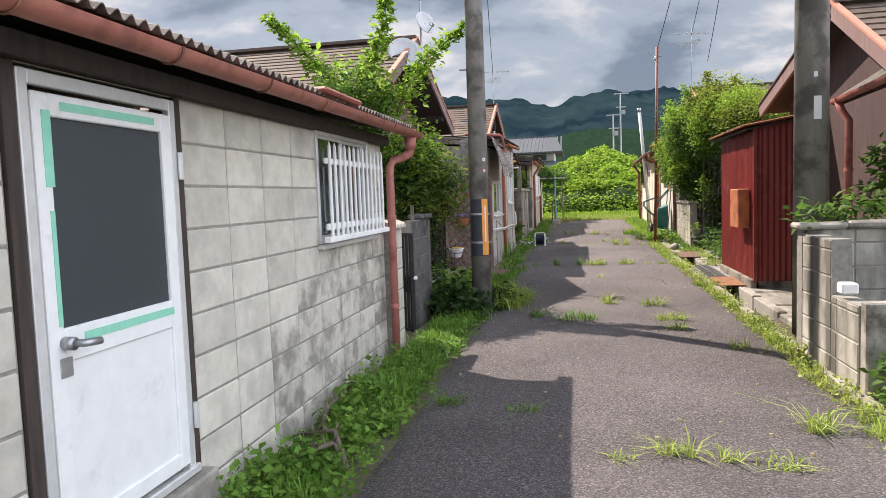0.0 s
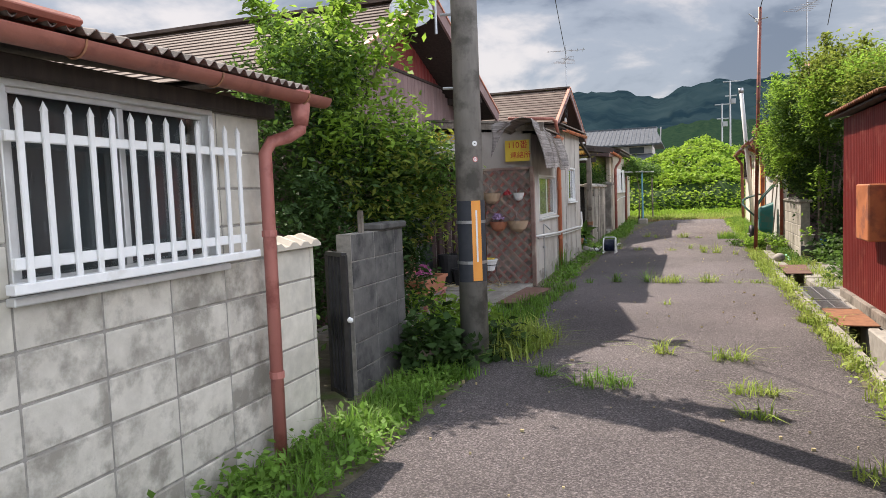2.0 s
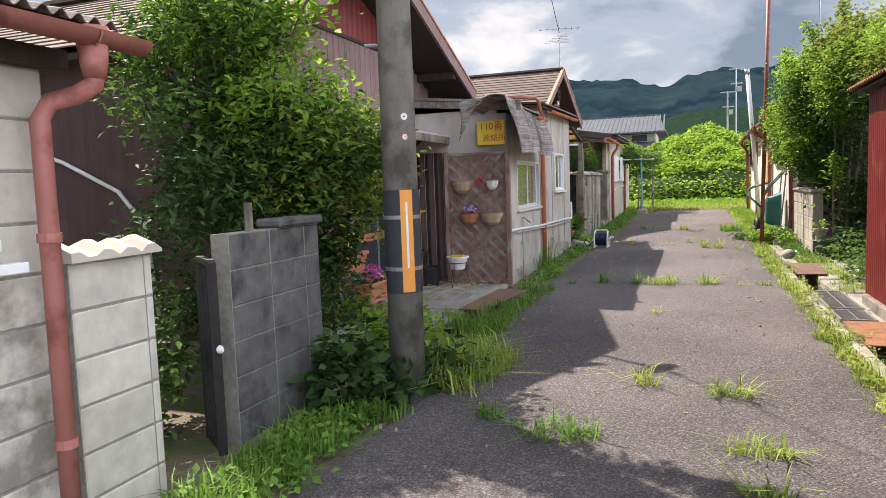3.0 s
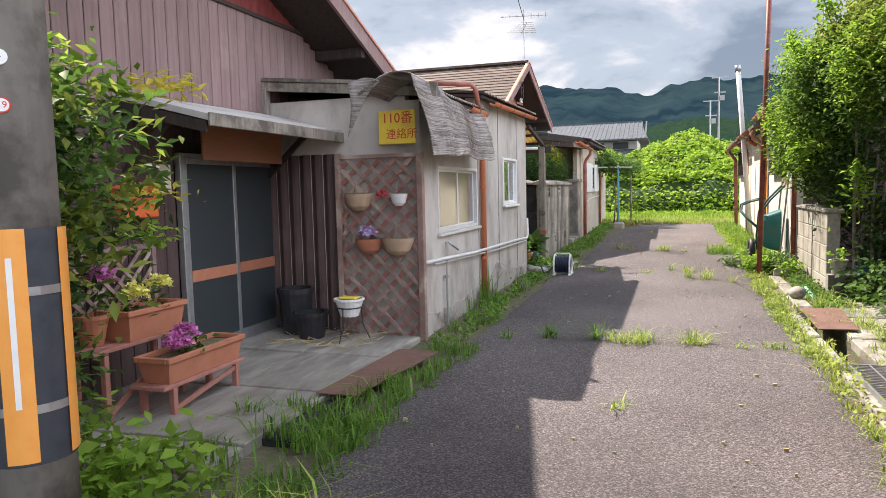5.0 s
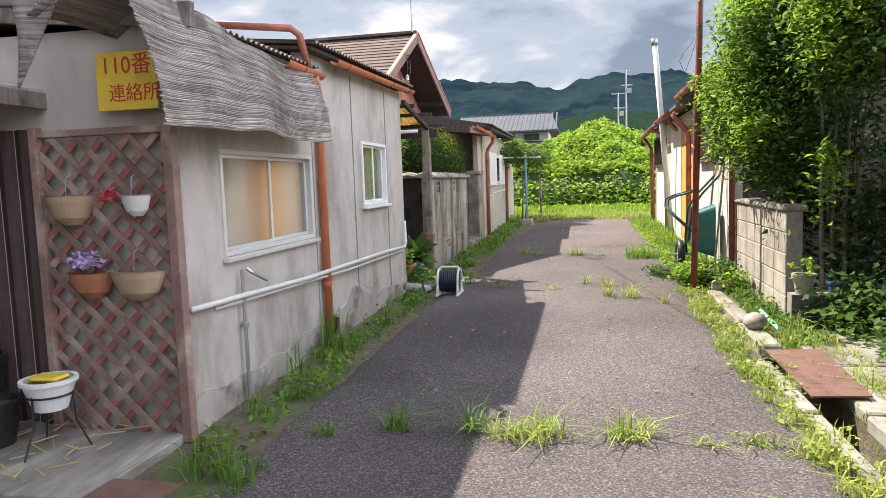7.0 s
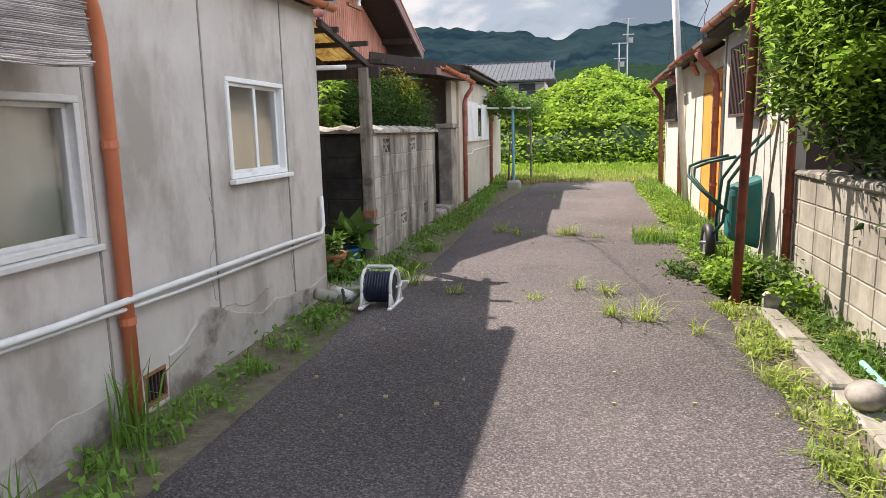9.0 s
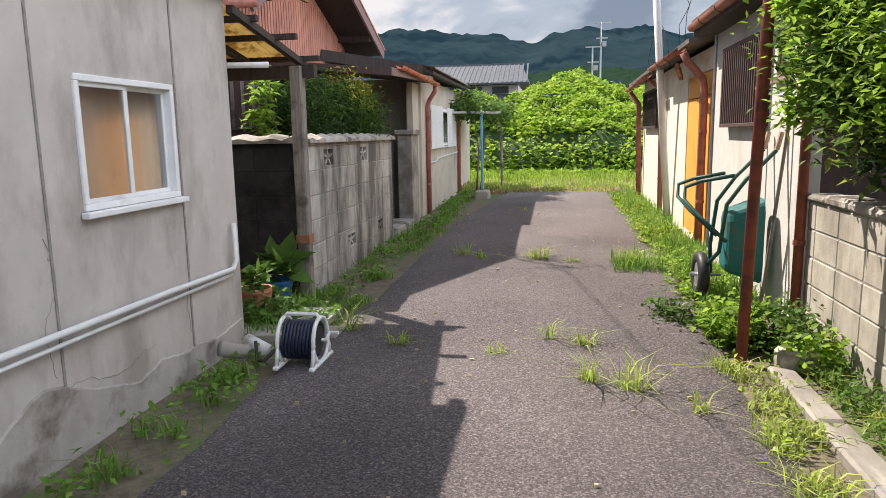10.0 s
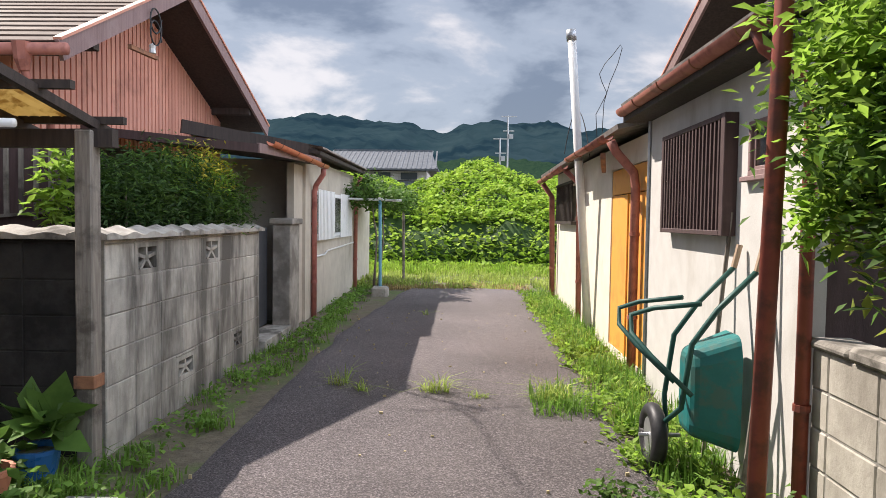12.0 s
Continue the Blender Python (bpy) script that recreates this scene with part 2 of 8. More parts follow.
M_GREENTAPE = mat("mint_tape", (0.22, 0.60, 0.44), (0.30, 0.68, 0.52), 20, 0.5, 0.1, rand=0.05)
M_POLE = mat("utility_pole_concrete", (0.20, 0.19, 0.178), (0.29, 0.275, 0.255), 12, 0.9, 0.4, stain=(0.12, 0.115, 0.105), sscale=3, rand=0.05, stretch=(1, 1, 0.3))
M_ORANGE = mat("orange_reflector", (0.85, 0.33, 0.06), (0.9, 0.39, 0.09), 12, 0.5, 0.05, rand=0)
M_BLACK = mat("black_plastic", (0.018, 0.018, 0.02), (0.035, 0.035, 0.038), 20, 0.5, 0.1, rand=0.1)
M_BLACKSHEET = mat("black_rubber_sheet", (0.03, 0.035, 0.045), (0.05, 0.055, 0.065), 20, 0.6, 0.1, rand=0.1)
M_STEEL = mat("galvanised_steel", (0.38, 0.39, 0.40), (0.50, 0.51, 0.52), 18, 0.45, 0.1, metal=0.8, rand=0.06)
M_YELLOW = mat("yellow_sign", (0.83, 0.60, 0.06), (0.88, 0.66, 0.10), 7, 0.5, 0.05, stain=(0.75, 0.52, 0.08), sscale=5, rand=0)
M_REDTEXT = mat("red_lettering", (0.62, 0.05, 0.03), (0.66, 0.07, 0.04), 9, 0.6, 0, rand=0)
M_ORANGEDOOR = mat("orange_door", (0.82, 0.36, 0.065), (0.88, 0.42, 0.09), 3, 0.55, 0.1, stain=(0.74, 0.32, 0.07), sscale=3, rand=0.04)
M_TEAL = mat("teal_paint", (0.012, 0.14, 0.14), (0.02, 0.19, 0.18), 6, 0.45, 0.12, stain=(0.06, 0.15, 0.13), sscale=8, rand=0.04)
M_TEALDARK = mat("dark_green_tube", (0.015, 0.07, 0.06), (0.025, 0.10, 0.085), 12, 0.5, 0.1, rand=0.04)
M_TERRAPOT = mat("terracotta_plastic", (0.42, 0.16, 0.09), (0.50, 0.205, 0.125), 9, 0.6, 0.1, rand=0.08)
M_TANPOT = mat("tan_plastic", (0.42, 0.30, 0.20), (0.50, 0.37, 0.26), 9, 0.6, 0.1, rand=0.08)
M_STAND = mat("faded_red_planks", (0.34, 0.14, 0.11), (0.44, 0.20, 0.16), 8, 0.75, 0.3, rand=0.08, stretch=(2, 2, 2))
M_REED = mat("grey_reed_screen", (0.15, 0.13, 0.125), (0.44, 0.40, 0.375), 6, 0.9, 0.8, stain=(0.12, 0.105, 0.10), sscale=3, rand=0, stretch=(0.6, 0.35, 13), bscale=5, bdist=0.03)
M_REEDSTEM = mat("reed_stem", (0.27, 0.24, 0.225), (0.45, 0.41, 0.385), 9, 0.85, 0.2, stain=(0.17, 0.15, 0.14), sscale=4, sedge=(0.5, 0.7), rand=0.42, island=True, stretch=(1, 0.4, 1))
M_CANOPY = mat("pale_painted_sheet", (0.46, 0.44, 0.42), (0.58, 0.56, 0.54), 6, 0.65, 0.2, stain=(0.36, 0.34, 0.32), sscale=3, rand=0.04)
M_BLIND = mat("brown_bamboo_blind", (0.22, 0.09, 0.045), (0.31, 0.135, 0.07), 6, 0.75, 0.6, rand=0, stretch=(1, 1, 30), bscale=10, bdist=0.006)
M_LATTICE = mat("weathered_lattice_wood", (0.19, 0.115, 0.10), (0.30, 0.20, 0.17), 9, 0.85, 0.4, stain=(0.40, 0.31, 0.255), sscale=3.5, rand=0.22)
M_REDLATTICE = mat("red_brown_lattice_wood", (0.27, 0.095, 0.08), (0.37, 0.15, 0.125), 9, 0.8, 0.4, stain=(0.42, 0.30, 0.25), sscale=3.0, rand=0.18)
M_MAILBOX = mat("red_mailbox", (0.66, 0.12, 0.03), (0.72, 0.17, 0.05), 8, 0.45, 0.1, rand=0)
M_PAPER = mat("yellowed_paper", (0.68, 0.62, 0.45), (0.75, 0.70, 0.55), 9, 0.8, 0.1, rand=0)
M_PURPLE = mat("pink_purple_petals", (0.55, 0.10, 0.36), (0.68, 0.26, 0.56), 20, 0.7, 0, rand=0.25, island=True, trans=0.2)
M_LILAC = mat("lilac_petals", (0.50, 0.33, 0.62), (0.70, 0.58, 0.80), 20, 0.7, 0, rand=0.2, island=True, trans=0.2)
M_PALEYEL = mat("pale_yellow_petals", (0.82, 0.76, 0.14), (0.87, 0.84, 0.32), 20, 0.7, 0, rand=0.2, island=True, trans=0.2)
M_PINK = mat("pink_petals", (0.72, 0.10, 0.13), (0.80, 0.22, 0.25), 20, 0.7, 0, rand=0.2, island=True, trans=0.2)
M_GLASS = glass("clear_glass", (0.9, 0.93, 0.92), 0.02)
M_FROST = glass("frosted_glass", (0.9, 0.92, 0.9), 0.22)
M_COATED = glass("coated_window_glass", (0.80, 0.82, 0.80), 0.10)
M_COATED.node_tree.nodes["Principled BSDF"].inputs["IOR"].default_value = 2.2
M_PLATE = mat("brown_steel_plate", (0.15, 0.08, 0.062), (0.22, 0.125, 0.098), 12, 0.8, 0.3, stain=(0.20, 0.11, 0.085), sscale=4, rand=0.1)
M_RUSTBOX = mat("orange_rust_paint", (0.40, 0.125, 0.05), (0.48, 0.17, 0.07), 9, 0.6, 0.3, stain=(0.26, 0.09, 0.05), sscale=5, rand=0.05)
M_CONC_WET = mat("damp_forecourt_concrete", (0.17, 0.155, 0.135), (0.36, 0.335, 0.30), 3, 0.62, 0.5, stain=(0.42, 0.395, 0.355), sscale=2.2, sedge=(0.54, 0.66), rand=0.08, stretch=(2.4, 0.8, 1), sstretch=(2.6, 0.5, 1))
M_PLINTH = mat("damp_cement_plinth", (0.34, 0.31, 0.28), (0.47, 0.435, 0.395), 4, 0.92, 0.6, stain=(0.15, 0.125, 0.105), sscale=2.2, sedge=(0.46, 0.6), rand=0.03)
# Grey sheet added behind coated panes to lift their reflected brightness.
M_PANE_BACKING = mat("grey_pane_backing", (0.30, 0.29, 0.26), (0.38, 0.37, 0.33), 4, 0.9, 0.1, rand=0)
M_CURT_WH = mat("pale_curtain", (0.70, 0.69, 0.62), (0.78, 0.77, 0.70), 4, 0.9, 0.1, rand=0)
# Near-black colour standing in for unlit depth behind windows and openwork.
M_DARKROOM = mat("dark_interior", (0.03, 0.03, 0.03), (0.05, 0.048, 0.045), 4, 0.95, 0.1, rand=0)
M_MESH = mat("dark_insect_screen", (0.032, 0.042, 0.047), (0.045, 0.055, 0.06), 300, 0.45, 0.2, rand=0.05, spec=0.5)
M_DISH = mat("pale_dish", (0.55, 0.57, 0.60), (0.65, 0.66, 0.68), 7, 0.5, 0.05, rand=0.03)
M_WIRE = mat("cable_black", (0.02, 0.02, 0.022), (0.04, 0.04, 0.042), 20, 0.6, 0, rand=0)
M_BARK = mat("bark", (0.11, 0.085, 0.065), (0.20, 0.16, 0.125), 16, 0.9, 0.8, rand=0.1, stretch=(1, 1, 0.3), bscale=40, bdist=0.01)
M_STRAW = mat("dry_straw", (0.42, 0.34, 0.18), (0.55, 0.46, 0.27), 20, 0.9, 0, rand=0.2, island=True)
LEAF = dict(rough=0.6, bump=0, island=True, spec=0.28)
M_LEAF = mat("garden_leaf", (0.065, 0.135, 0.025), (0.12, 0.22, 0.045), 6, rand=0.35, trans=0.46, **LEAF)
M_LEAF_DK = mat("evergreen_leaf", (0.030, 0.068, 0.018), (0.06, 0.12, 0.03), 6, rand=0.35, trans=0.32, **LEAF)
M_LEAF_LT = mat("young_leaf", (0.19, 0.34, 0.04), (0.32, 0.48, 0.08), 6, rand=0.4, trans=0.58, **LEAF)
M_LEAF_OL = mat("olive_leaf", (0.17, 0.24, 0.04), (0.29, 0.33, 0.06), 6, rand=0.4, trans=0.55, **LEAF)
M_LEAF_YE = mat("yellow_leaf", (0.62, 0.52, 0.06), (0.72, 0.62, 0.12), 6, rand=0.2, trans=0.45, **LEAF)
M_KUDZU = mat("kudzu_leaf", (0.19, 0.34, 0.035), (0.36, 0.50, 0.07), 1.5, rand=0.4, trans=0.42, rough=0.65, bump=0, island=True, spec=0.2)
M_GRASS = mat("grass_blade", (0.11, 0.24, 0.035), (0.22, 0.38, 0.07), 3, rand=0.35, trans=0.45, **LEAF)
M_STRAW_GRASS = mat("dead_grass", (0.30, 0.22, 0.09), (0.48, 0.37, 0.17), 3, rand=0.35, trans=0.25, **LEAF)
# Lighter copy of the grass blade: sunlight is put into its colour.
M_GRASS_SUNLIT = mat("sunlit_weed", (0.24, 0.36, 0.06), (0.44, 0.50, 0.13), 3, rand=0.35, trans=0.4, **LEAF)
# Bluish haze of the distance is mixed into this base colour.
M_FOREST = mat("hazed_forest_mountain", (0.013, 0.029, 0.037), (0.023, 0.042, 0.050), 0.02, 1.0, 0, spec=0.0, rand=0, stain=(0.008, 0.020, 0.029), sscale=0.006)
M_BAMBOO = mat("bamboo_hill", (0.010, 0.026, 0.018), (0.024, 0.046, 0.026), 0.25, 1.0, 0, spec=0.0, rand=0, stretch=(1, 1, 0.3))
M_GREYTILE = mat("silver_grey_tile", (0.09, 0.102, 0.118), (0.15, 0.163, 0.182), 3, 0.6, 0.1, rand=0.05, spec=0.2)
M_SHUTTER = mat("green_grey_shutter", (0.20, 0.22, 0.20), (0.27, 0.29, 0.265), 5, 0.6, 0.2, rand=0.05)


# ---- mesh helpers ----
class Mesh:
    def __init__(self):
        self.v, self.f = [], []

    def add(self, verts, faces):
        k = len(self.v)
        self.v += [tuple(p) for p in verts]
        self.f += [tuple(i + k for i in q) for q in faces]
        return self

    def box(self, x0, x1, y0, y1, z0, z1, c=0.0):
        """A box, its edges chamfered by c."""
        if c <= 0:
            return self.add([(x, y, z) for x in (x0, x1) for y in (y0, y1) for z in (z0, z1)],
                            [(0, 1, 3, 2), (4, 6, 7, 5), (0, 4, 5, 1), (2, 3, 7, 6), (0, 2, 6, 4), (1, 5, 7, 3)])
        lo, hi = (x0, y0, z0), (x1, y1, z1)
        verts, idx = [], {}
        for sx in (0, 1):
            for sy in (0, 1):
                for sz in (0, 1):
                    s = (sx, sy, sz)
                    for a in range(3):
                        p = [hi[i] - c if s[i] else lo[i] + c for i in range(3)]
                        p[a] = hi[a] if s[a] else lo[a]
                        idx[s, a] = len(verts)
                        verts.append(p)
        faces = []
        for a in range(3):
            b, d = (a + 1) % 3, (a + 2) % 3
            for side in (0, 1):
                q = []
                for u, w in ((0, 0), (1, 0), (1, 1), (0, 1)):
                    s = [0, 0, 0]
                    s[a], s[b], s[d] = side, u, w
                    q.append(idx[tuple(s), a])
                faces.append(tuple(q) if side else tuple(reversed(q)))
            for u in (0, 1):
                for w in (0, 1):
                    s0, s1 = [0, 0, 0], [0, 0, 0]
                    s0[b] = s1[b] = u
                    s0[d] = s1[d] = w
                    s1[a] = 1
                    s0, s1 = tuple(s0), tuple(s1)
                    q = (idx[s0, b], idx[s1, b], idx[s1, d], idx[s0, d])
                    faces.append(q if u != w else tuple(reversed(q)))
        for s in [(x, y, z) for x in (0, 1) for y in (0, 1) for z in (0, 1)]:
            q = (idx[s, 0], idx[s, 1], idx[s, 2])
            faces.append(q if sum(s) % 2 else tuple(reversed(q)))
        return self.add(verts, faces)

    def tube(self, pts, r, n=8, r1=None, caps=True):
        """A round tube along points, radius r to r1."""
        pts = [Vector(p) for p in pts]
        r1 = r if r1 is None else r1
        rings, side = [], None
        for i, p in enumerate(pts):
            d = (pts[min(i + 1, len(pts) - 1)] - pts[max(i - 1, 0)]).normalized()
            if side is None:
                side = d.cross(Vector((0, 0, 1)) if abs(d.z) < 0.9 else Vector((1, 0, 0))).normalized()
            side = (side - d * side.dot(d)).normalized()
            up = d.cross(side)
            rad = r + (r1 - r) * i / max(1, len(pts) - 1)
            rings.append([p + (side * math.cos(a) + up * math.sin(a)) * rad for a in (math.tau * j / n for j in range(n))])
        faces = [(i * n + j, i * n + (j + 1) % n, (i + 1) * n + (j + 1) % n, (i + 1) * n + j) for i in range(len(pts) - 1) for j in range(n)]
        if caps:
            faces += [tuple(range(n - 1, -1, -1)), tuple(range((len(pts) - 1) * n, len(pts) * n))]
        return self.add([p for ring in rings for p in ring], faces)

    def bar(self, a, b, w, h, up=(0, 0, 1)):
        """A square timber from a to b, w wide and h high."""
        a, b = Vector(a), Vector(b)
        d = (b - a).normalized()
        s = d.cross(Vector(up)).normalized() * w / 2
        u = s.cross(d).normalized() * h / 2
        vs = [p + i * s + j * u for p in (a, b) for i in (-1, 1) for j in (-1, 1)]
        return self.add(vs, [(0, 1, 3, 2), (4, 6, 7, 5), (0, 4, 5, 1), (2, 3, 7, 6), (0, 2, 6, 4), (1, 5, 7, 3)])

    def slab(self, a, b, c, d, t):
        """A plate with the corners a b c d, thickened by t along its normal."""
        p = [Vector(q) for q in (a, b, c, d)]
        nrm = (p[1] - p[0]).cross(p[3] - p[0]).normalized() * t
        return self.add(p + [q + nrm for q in p], [(3, 2, 1, 0), (4, 5, 6, 7), (0, 1, 5, 4), (1, 2, 6, 5), (2, 3, 7, 6), (3, 0, 4, 7)])

    def corrugated(self, o, along, run, pitch=0.063, amp=0.009, thick=0.004, segs=4):
        """A corrugated sheet at o: waves go along 'along', ribs lie along 'run'."""
        o, along, run = Vector(o), Vector(along), Vector(run)
        nrm = along.cross(run).normalized()
        n = max(4, int(along.length / pitch * segs))
        verts = []
        for i in range(n + 1):
            w = nrm * amp * math.cos(math.tau * i / segs)
            p = o + along * (i / n) + w
            verts += [p, p + run, p + run - nrm * thick, p - nrm * thick]
        faces = []
        for i in range(n):
            k = i * 4
            faces += [(k, k + 4, k + 5, k + 1), (k + 3, k + 2, k + 6, k + 7), (k + 1, k + 5, k + 6, k + 2), (k, k + 3, k + 7, k + 4)]
        return self.add(verts, faces)

    def lathe(self, x, y, prof, n=16):
        """A turned shape about the upright line through x, y; prof holds (radius, height)."""
        verts = [(x + r * math.cos(math.tau * j / n), y + r * math.sin(math.tau * j / n), z) for r, z in prof for j in range(n)]
        return self.add(verts, [(i * n + j, i * n + (j + 1) % n, (i + 1) * n + (j + 1) % n, (i + 1) * n + j) for i in range(len(prof) - 1) for j in range(n)])

    def data(self, name, material, smooth=False):
        me = bpy.data.meshes.new(name)
        me.from_pydata(self.v, [], self.f)
        me.materials.append(material)
        if smooth:
            me.polygons.foreach_set("use_smooth", [True] * len(me.polygons))
        me.update()
        return me


OFF = {}


def thing(name, at, label, category, group="", kind=""):
    """An Empty at the foot of a thing; its parts are given in world metres."""
    ob = new(name)
    ob.location = at
    ob.empty_display_size = 0.1
    OFF[ob] = Vector(at)
    return tagged(ob, label, category, group, kind)


def part(name, m, material, parent=None, label="", smooth=False, kind=""):
    """One mesh object, given in world metres, under a thing or a part."""
    ob = new(name, m.data(name, material, smooth))
    if parent is not None:
        ob.parent = parent
        ob.location = -OFF.get(parent, Vector((0, 0, 0)))
    return tagged(ob, label, kind=kind)


def single(name, m, material, label, category, kind="", smooth=False, group=""):
    return tagged(new(name, m.data(name, material, smooth)), label, category, group, kind)


def piece(name, data, at, parent, rot=None):
    """One of many alike pieces that share a mesh; at is in world metres."""
    ob = new(name, data)
    ob.parent = parent
    ob.location = Vector(at) - OFF.get(parent, Vector((0, 0, 0)))
    if rot:
        ob.rotation_euler = rot
    return ob


def cloud_mesh(name, verts, faces, material):
    me = bpy.data.meshes.new(name)
    nv, nf, k = len(verts), len(faces), faces.shape[1]
    me.vertices.add(nv)
    me.vertices.foreach_set("co", np.asarray(verts, dtype=np.float32).ravel())
    me.loops.add(nf * k)
    me.loops.foreach_set("vertex_index", faces.astype(np.int32).ravel())
    me.polygons.add(nf)
    me.polygons.foreach_set("loop_start", np.arange(0, nf * k, k, dtype=np.int32))
    me.materials.append(material)
    me.update(calc_edges=True)
    return me


RNG = np.random.default_rng(7)


def leaf_mesh(name, pts, size, material, width=0.5, flat=0.35, droop=0.2):
    """Folded leaf blades at the points: two triangles each side of a midrib."""
    n = len(pts)
    d = RNG.normal(size=(n, 3))
    d[:, 2] = d[:, 2] * 0.5 - droop
    d /= np.linalg.norm(d, axis=1)[:, None]
    up = RNG.normal(size=(n, 3)) * flat + np.array([0, 0, 1.0])
    s = np.cross(d, up)
    s /= np.linalg.norm(s, axis=1)[:, None] + 1e-6
    nn = np.cross(s, d)
    L = size * RNG.uniform(0.6, 1.3, n)[:, None]
    a = pts
    tip = pts + d * L
    mid = pts + d * L * 0.45
    l = mid + s * L * width * 0.5 + nn * L * 0.1
    r = mid - s * L * width * 0.5 + nn * L * 0.1
    verts = np.stack([a, l, tip, r], axis=1).reshape(-1, 3)
    base = np.arange(n)[:, None] * 4
    faces = np.concatenate([base + np.array([[0, 2, 1]]), base + np.array([[0, 3, 2]])])
    return cloud_mesh(name, verts, faces, material)


def clumps(blobs, count, per, spread, shell=0.55):
    """Points in leaf clumps: blobs are (x, y, z, rx, ry, rz); clumps sit towards their skins."""
    w = np.array([b[3] * b[4] + b[4] * b[5] + b[3] * b[5] for b in blobs])
    pick = RNG.choice(len(blobs), count, p=w / w.sum())
    b = np.array(blobs)[pick]
    d = RNG.normal(size=(count, 3))
    d /= np.linalg.norm(d, axis=1)[:, None]
    rad = RNG.uniform(shell, 1.08, count) ** 0.7
    c = b[:, :3] + d * b[:, 3:] * rad[:, None]
    pts = np.repeat(c, per, axis=0) + RNG.normal(size=(count * per, 3)) * spread
    return pts


def grass_mesh(name, pts, height, material, width=0.012, lean=0.5, hvar=0.5):
    n = len(pts)
    ang = RNG.uniform(0, math.tau, n)
    d = np.stack([np.cos(ang), np.sin(ang), np.zeros(n)], 1)
    s = np.stack([-np.sin(ang), np.cos(ang), np.zeros(n)], 1)
    h = (height * (1 + RNG.uniform(-hvar, hvar, n)))[:, None]
    ln = (np.abs(RNG.normal(size=n)) * lean)[:, None]
    up = np.array([0, 0, 1.0])
    w = width * RNG.uniform(0.6, 1.4, n)[:, None]
    m1 = pts + up * h * 0.55 + d * h * ln * 0.3
    tip = pts + up * h * (1 - 0.35 * np.minimum(ln, 1.2)) + d * h * ln
    verts = np.stack([pts - s * w / 2, pts + s * w / 2, m1 - s * w * 0.45, m1 + s * w * 0.45, tip], 1).reshape(-1, 3)
    base = np.arange(n)[:, None] * 5
    faces = np.concatenate([base + np.array([[0, 1, 3]]), base + np.array([[0, 3, 2]]), base + np.array([[2, 3, 4]])])
    return cloud_mesh(name, verts, faces, material)


# ---- ground, road, ditch ----
ROAD_L, ROAD_R = -1.13, 1.72
DITCH0, DITCH1 = 1.90, 2.12


def ground_sheet():
    xs = [-3000, -300, -60, -12, -4, -2.5, -1.9, -1.6, -1.35, -1.1, 0, 1.1, 1.6, DITCH0 - 0.1, DITCH0, DITCH0 + 0.005, DITCH1 - 0.005, DITCH1, 2.6, 3.2, 5, 12, 60, 300, 3000]
    ys = [-60, -20, -8] + [-6 + 0.5 * i for i in range(80)] + [36, 40, 60, 120, 400, 3200]
    v, f = [], []
    for y in ys:
        for x in xs:
            z = G(y) - 0.045
            if abs(x) < 5 and y < 30:
                z += 0.02 * noise.noise((x * 2.1, y * 1.7, 0.3))
            if DITCH0 < x < DITCH1 and -6 < y < 15.1:
                z -= 0.24
            v.append((x, y, z))
    n = len(xs)
    for j in range(len(ys) - 1):
        for i in range(n - 1):
            f.append((j * n + i, j * n + i + 1, (j + 1) * n + i + 1, (j + 1) * n + i))
    return Mesh().add(v, f)


single("ground", ground_sheet(), M_SOIL, "bare brown soil under the weeds", "ground", "structure")


def road_sheet(ya, yb):
    v, f = [], []
    nx, ny = 24, max(10, int((yb - ya) * 5))
    for j in range(ny + 1):
        y = ya + j * (yb - ya) / ny
        wl_, wr_ = 0.06 * noise.noise((y * 1.6, 3.3, 0)), 0.06 * noise.noise((y * 1.3, 8.1, 0))
        s_ = max(0.0, min(1.0, (y - 17.5) / 2.0))
        s_ = s_ * s_ * (3 - 2 * s_)
        for i in range(nx + 1):
            u = i / nx
            x = (ROAD_L + 0.18 * s_ + wl_) * (1 - u) + (ROAD_R + 0.13 * s_ + wr_) * u
            if y > 24:
                x += (y - 24) * 0.08 * (1 - u)
            ragged = 0.035 * noise.noise((x * 3.1, ya * 7 if j == 0 else yb * 7, 1.0)) if j in (0, ny) else 0.0
            z = G(y) + 0.012 * (1 - (2 * u - 1) ** 2) + 0.010 * noise.noise((x * 0.9, y * 0.8, 2.0)) + 0.003 * noise.noise((x * 4, y * 4, 5.0))
            z -= 0.03 if i in (0, nx) else 0.004 if j in (0, ny) else 0.0
            v.append((x, y + ragged, z))
    n = nx + 1
    for j in range(ny):
        for i in range(nx):
            f.append((j * n + i, j * n + i + 1, (j + 1) * n + i + 1, (j + 1) * n + i))
    return Mesh().add(v, f)


for ya, yb in ((-6, 6.95), (6.94, 13.07), (13.06, 17.87), (17.86, 20.96), (20.95, 29.4)):
    single("road", road_sheet(ya, yb), M_ASPHALT, "narrow worn grey asphalt lane with weeds in its cracks", "road", "structure", smooth=True)

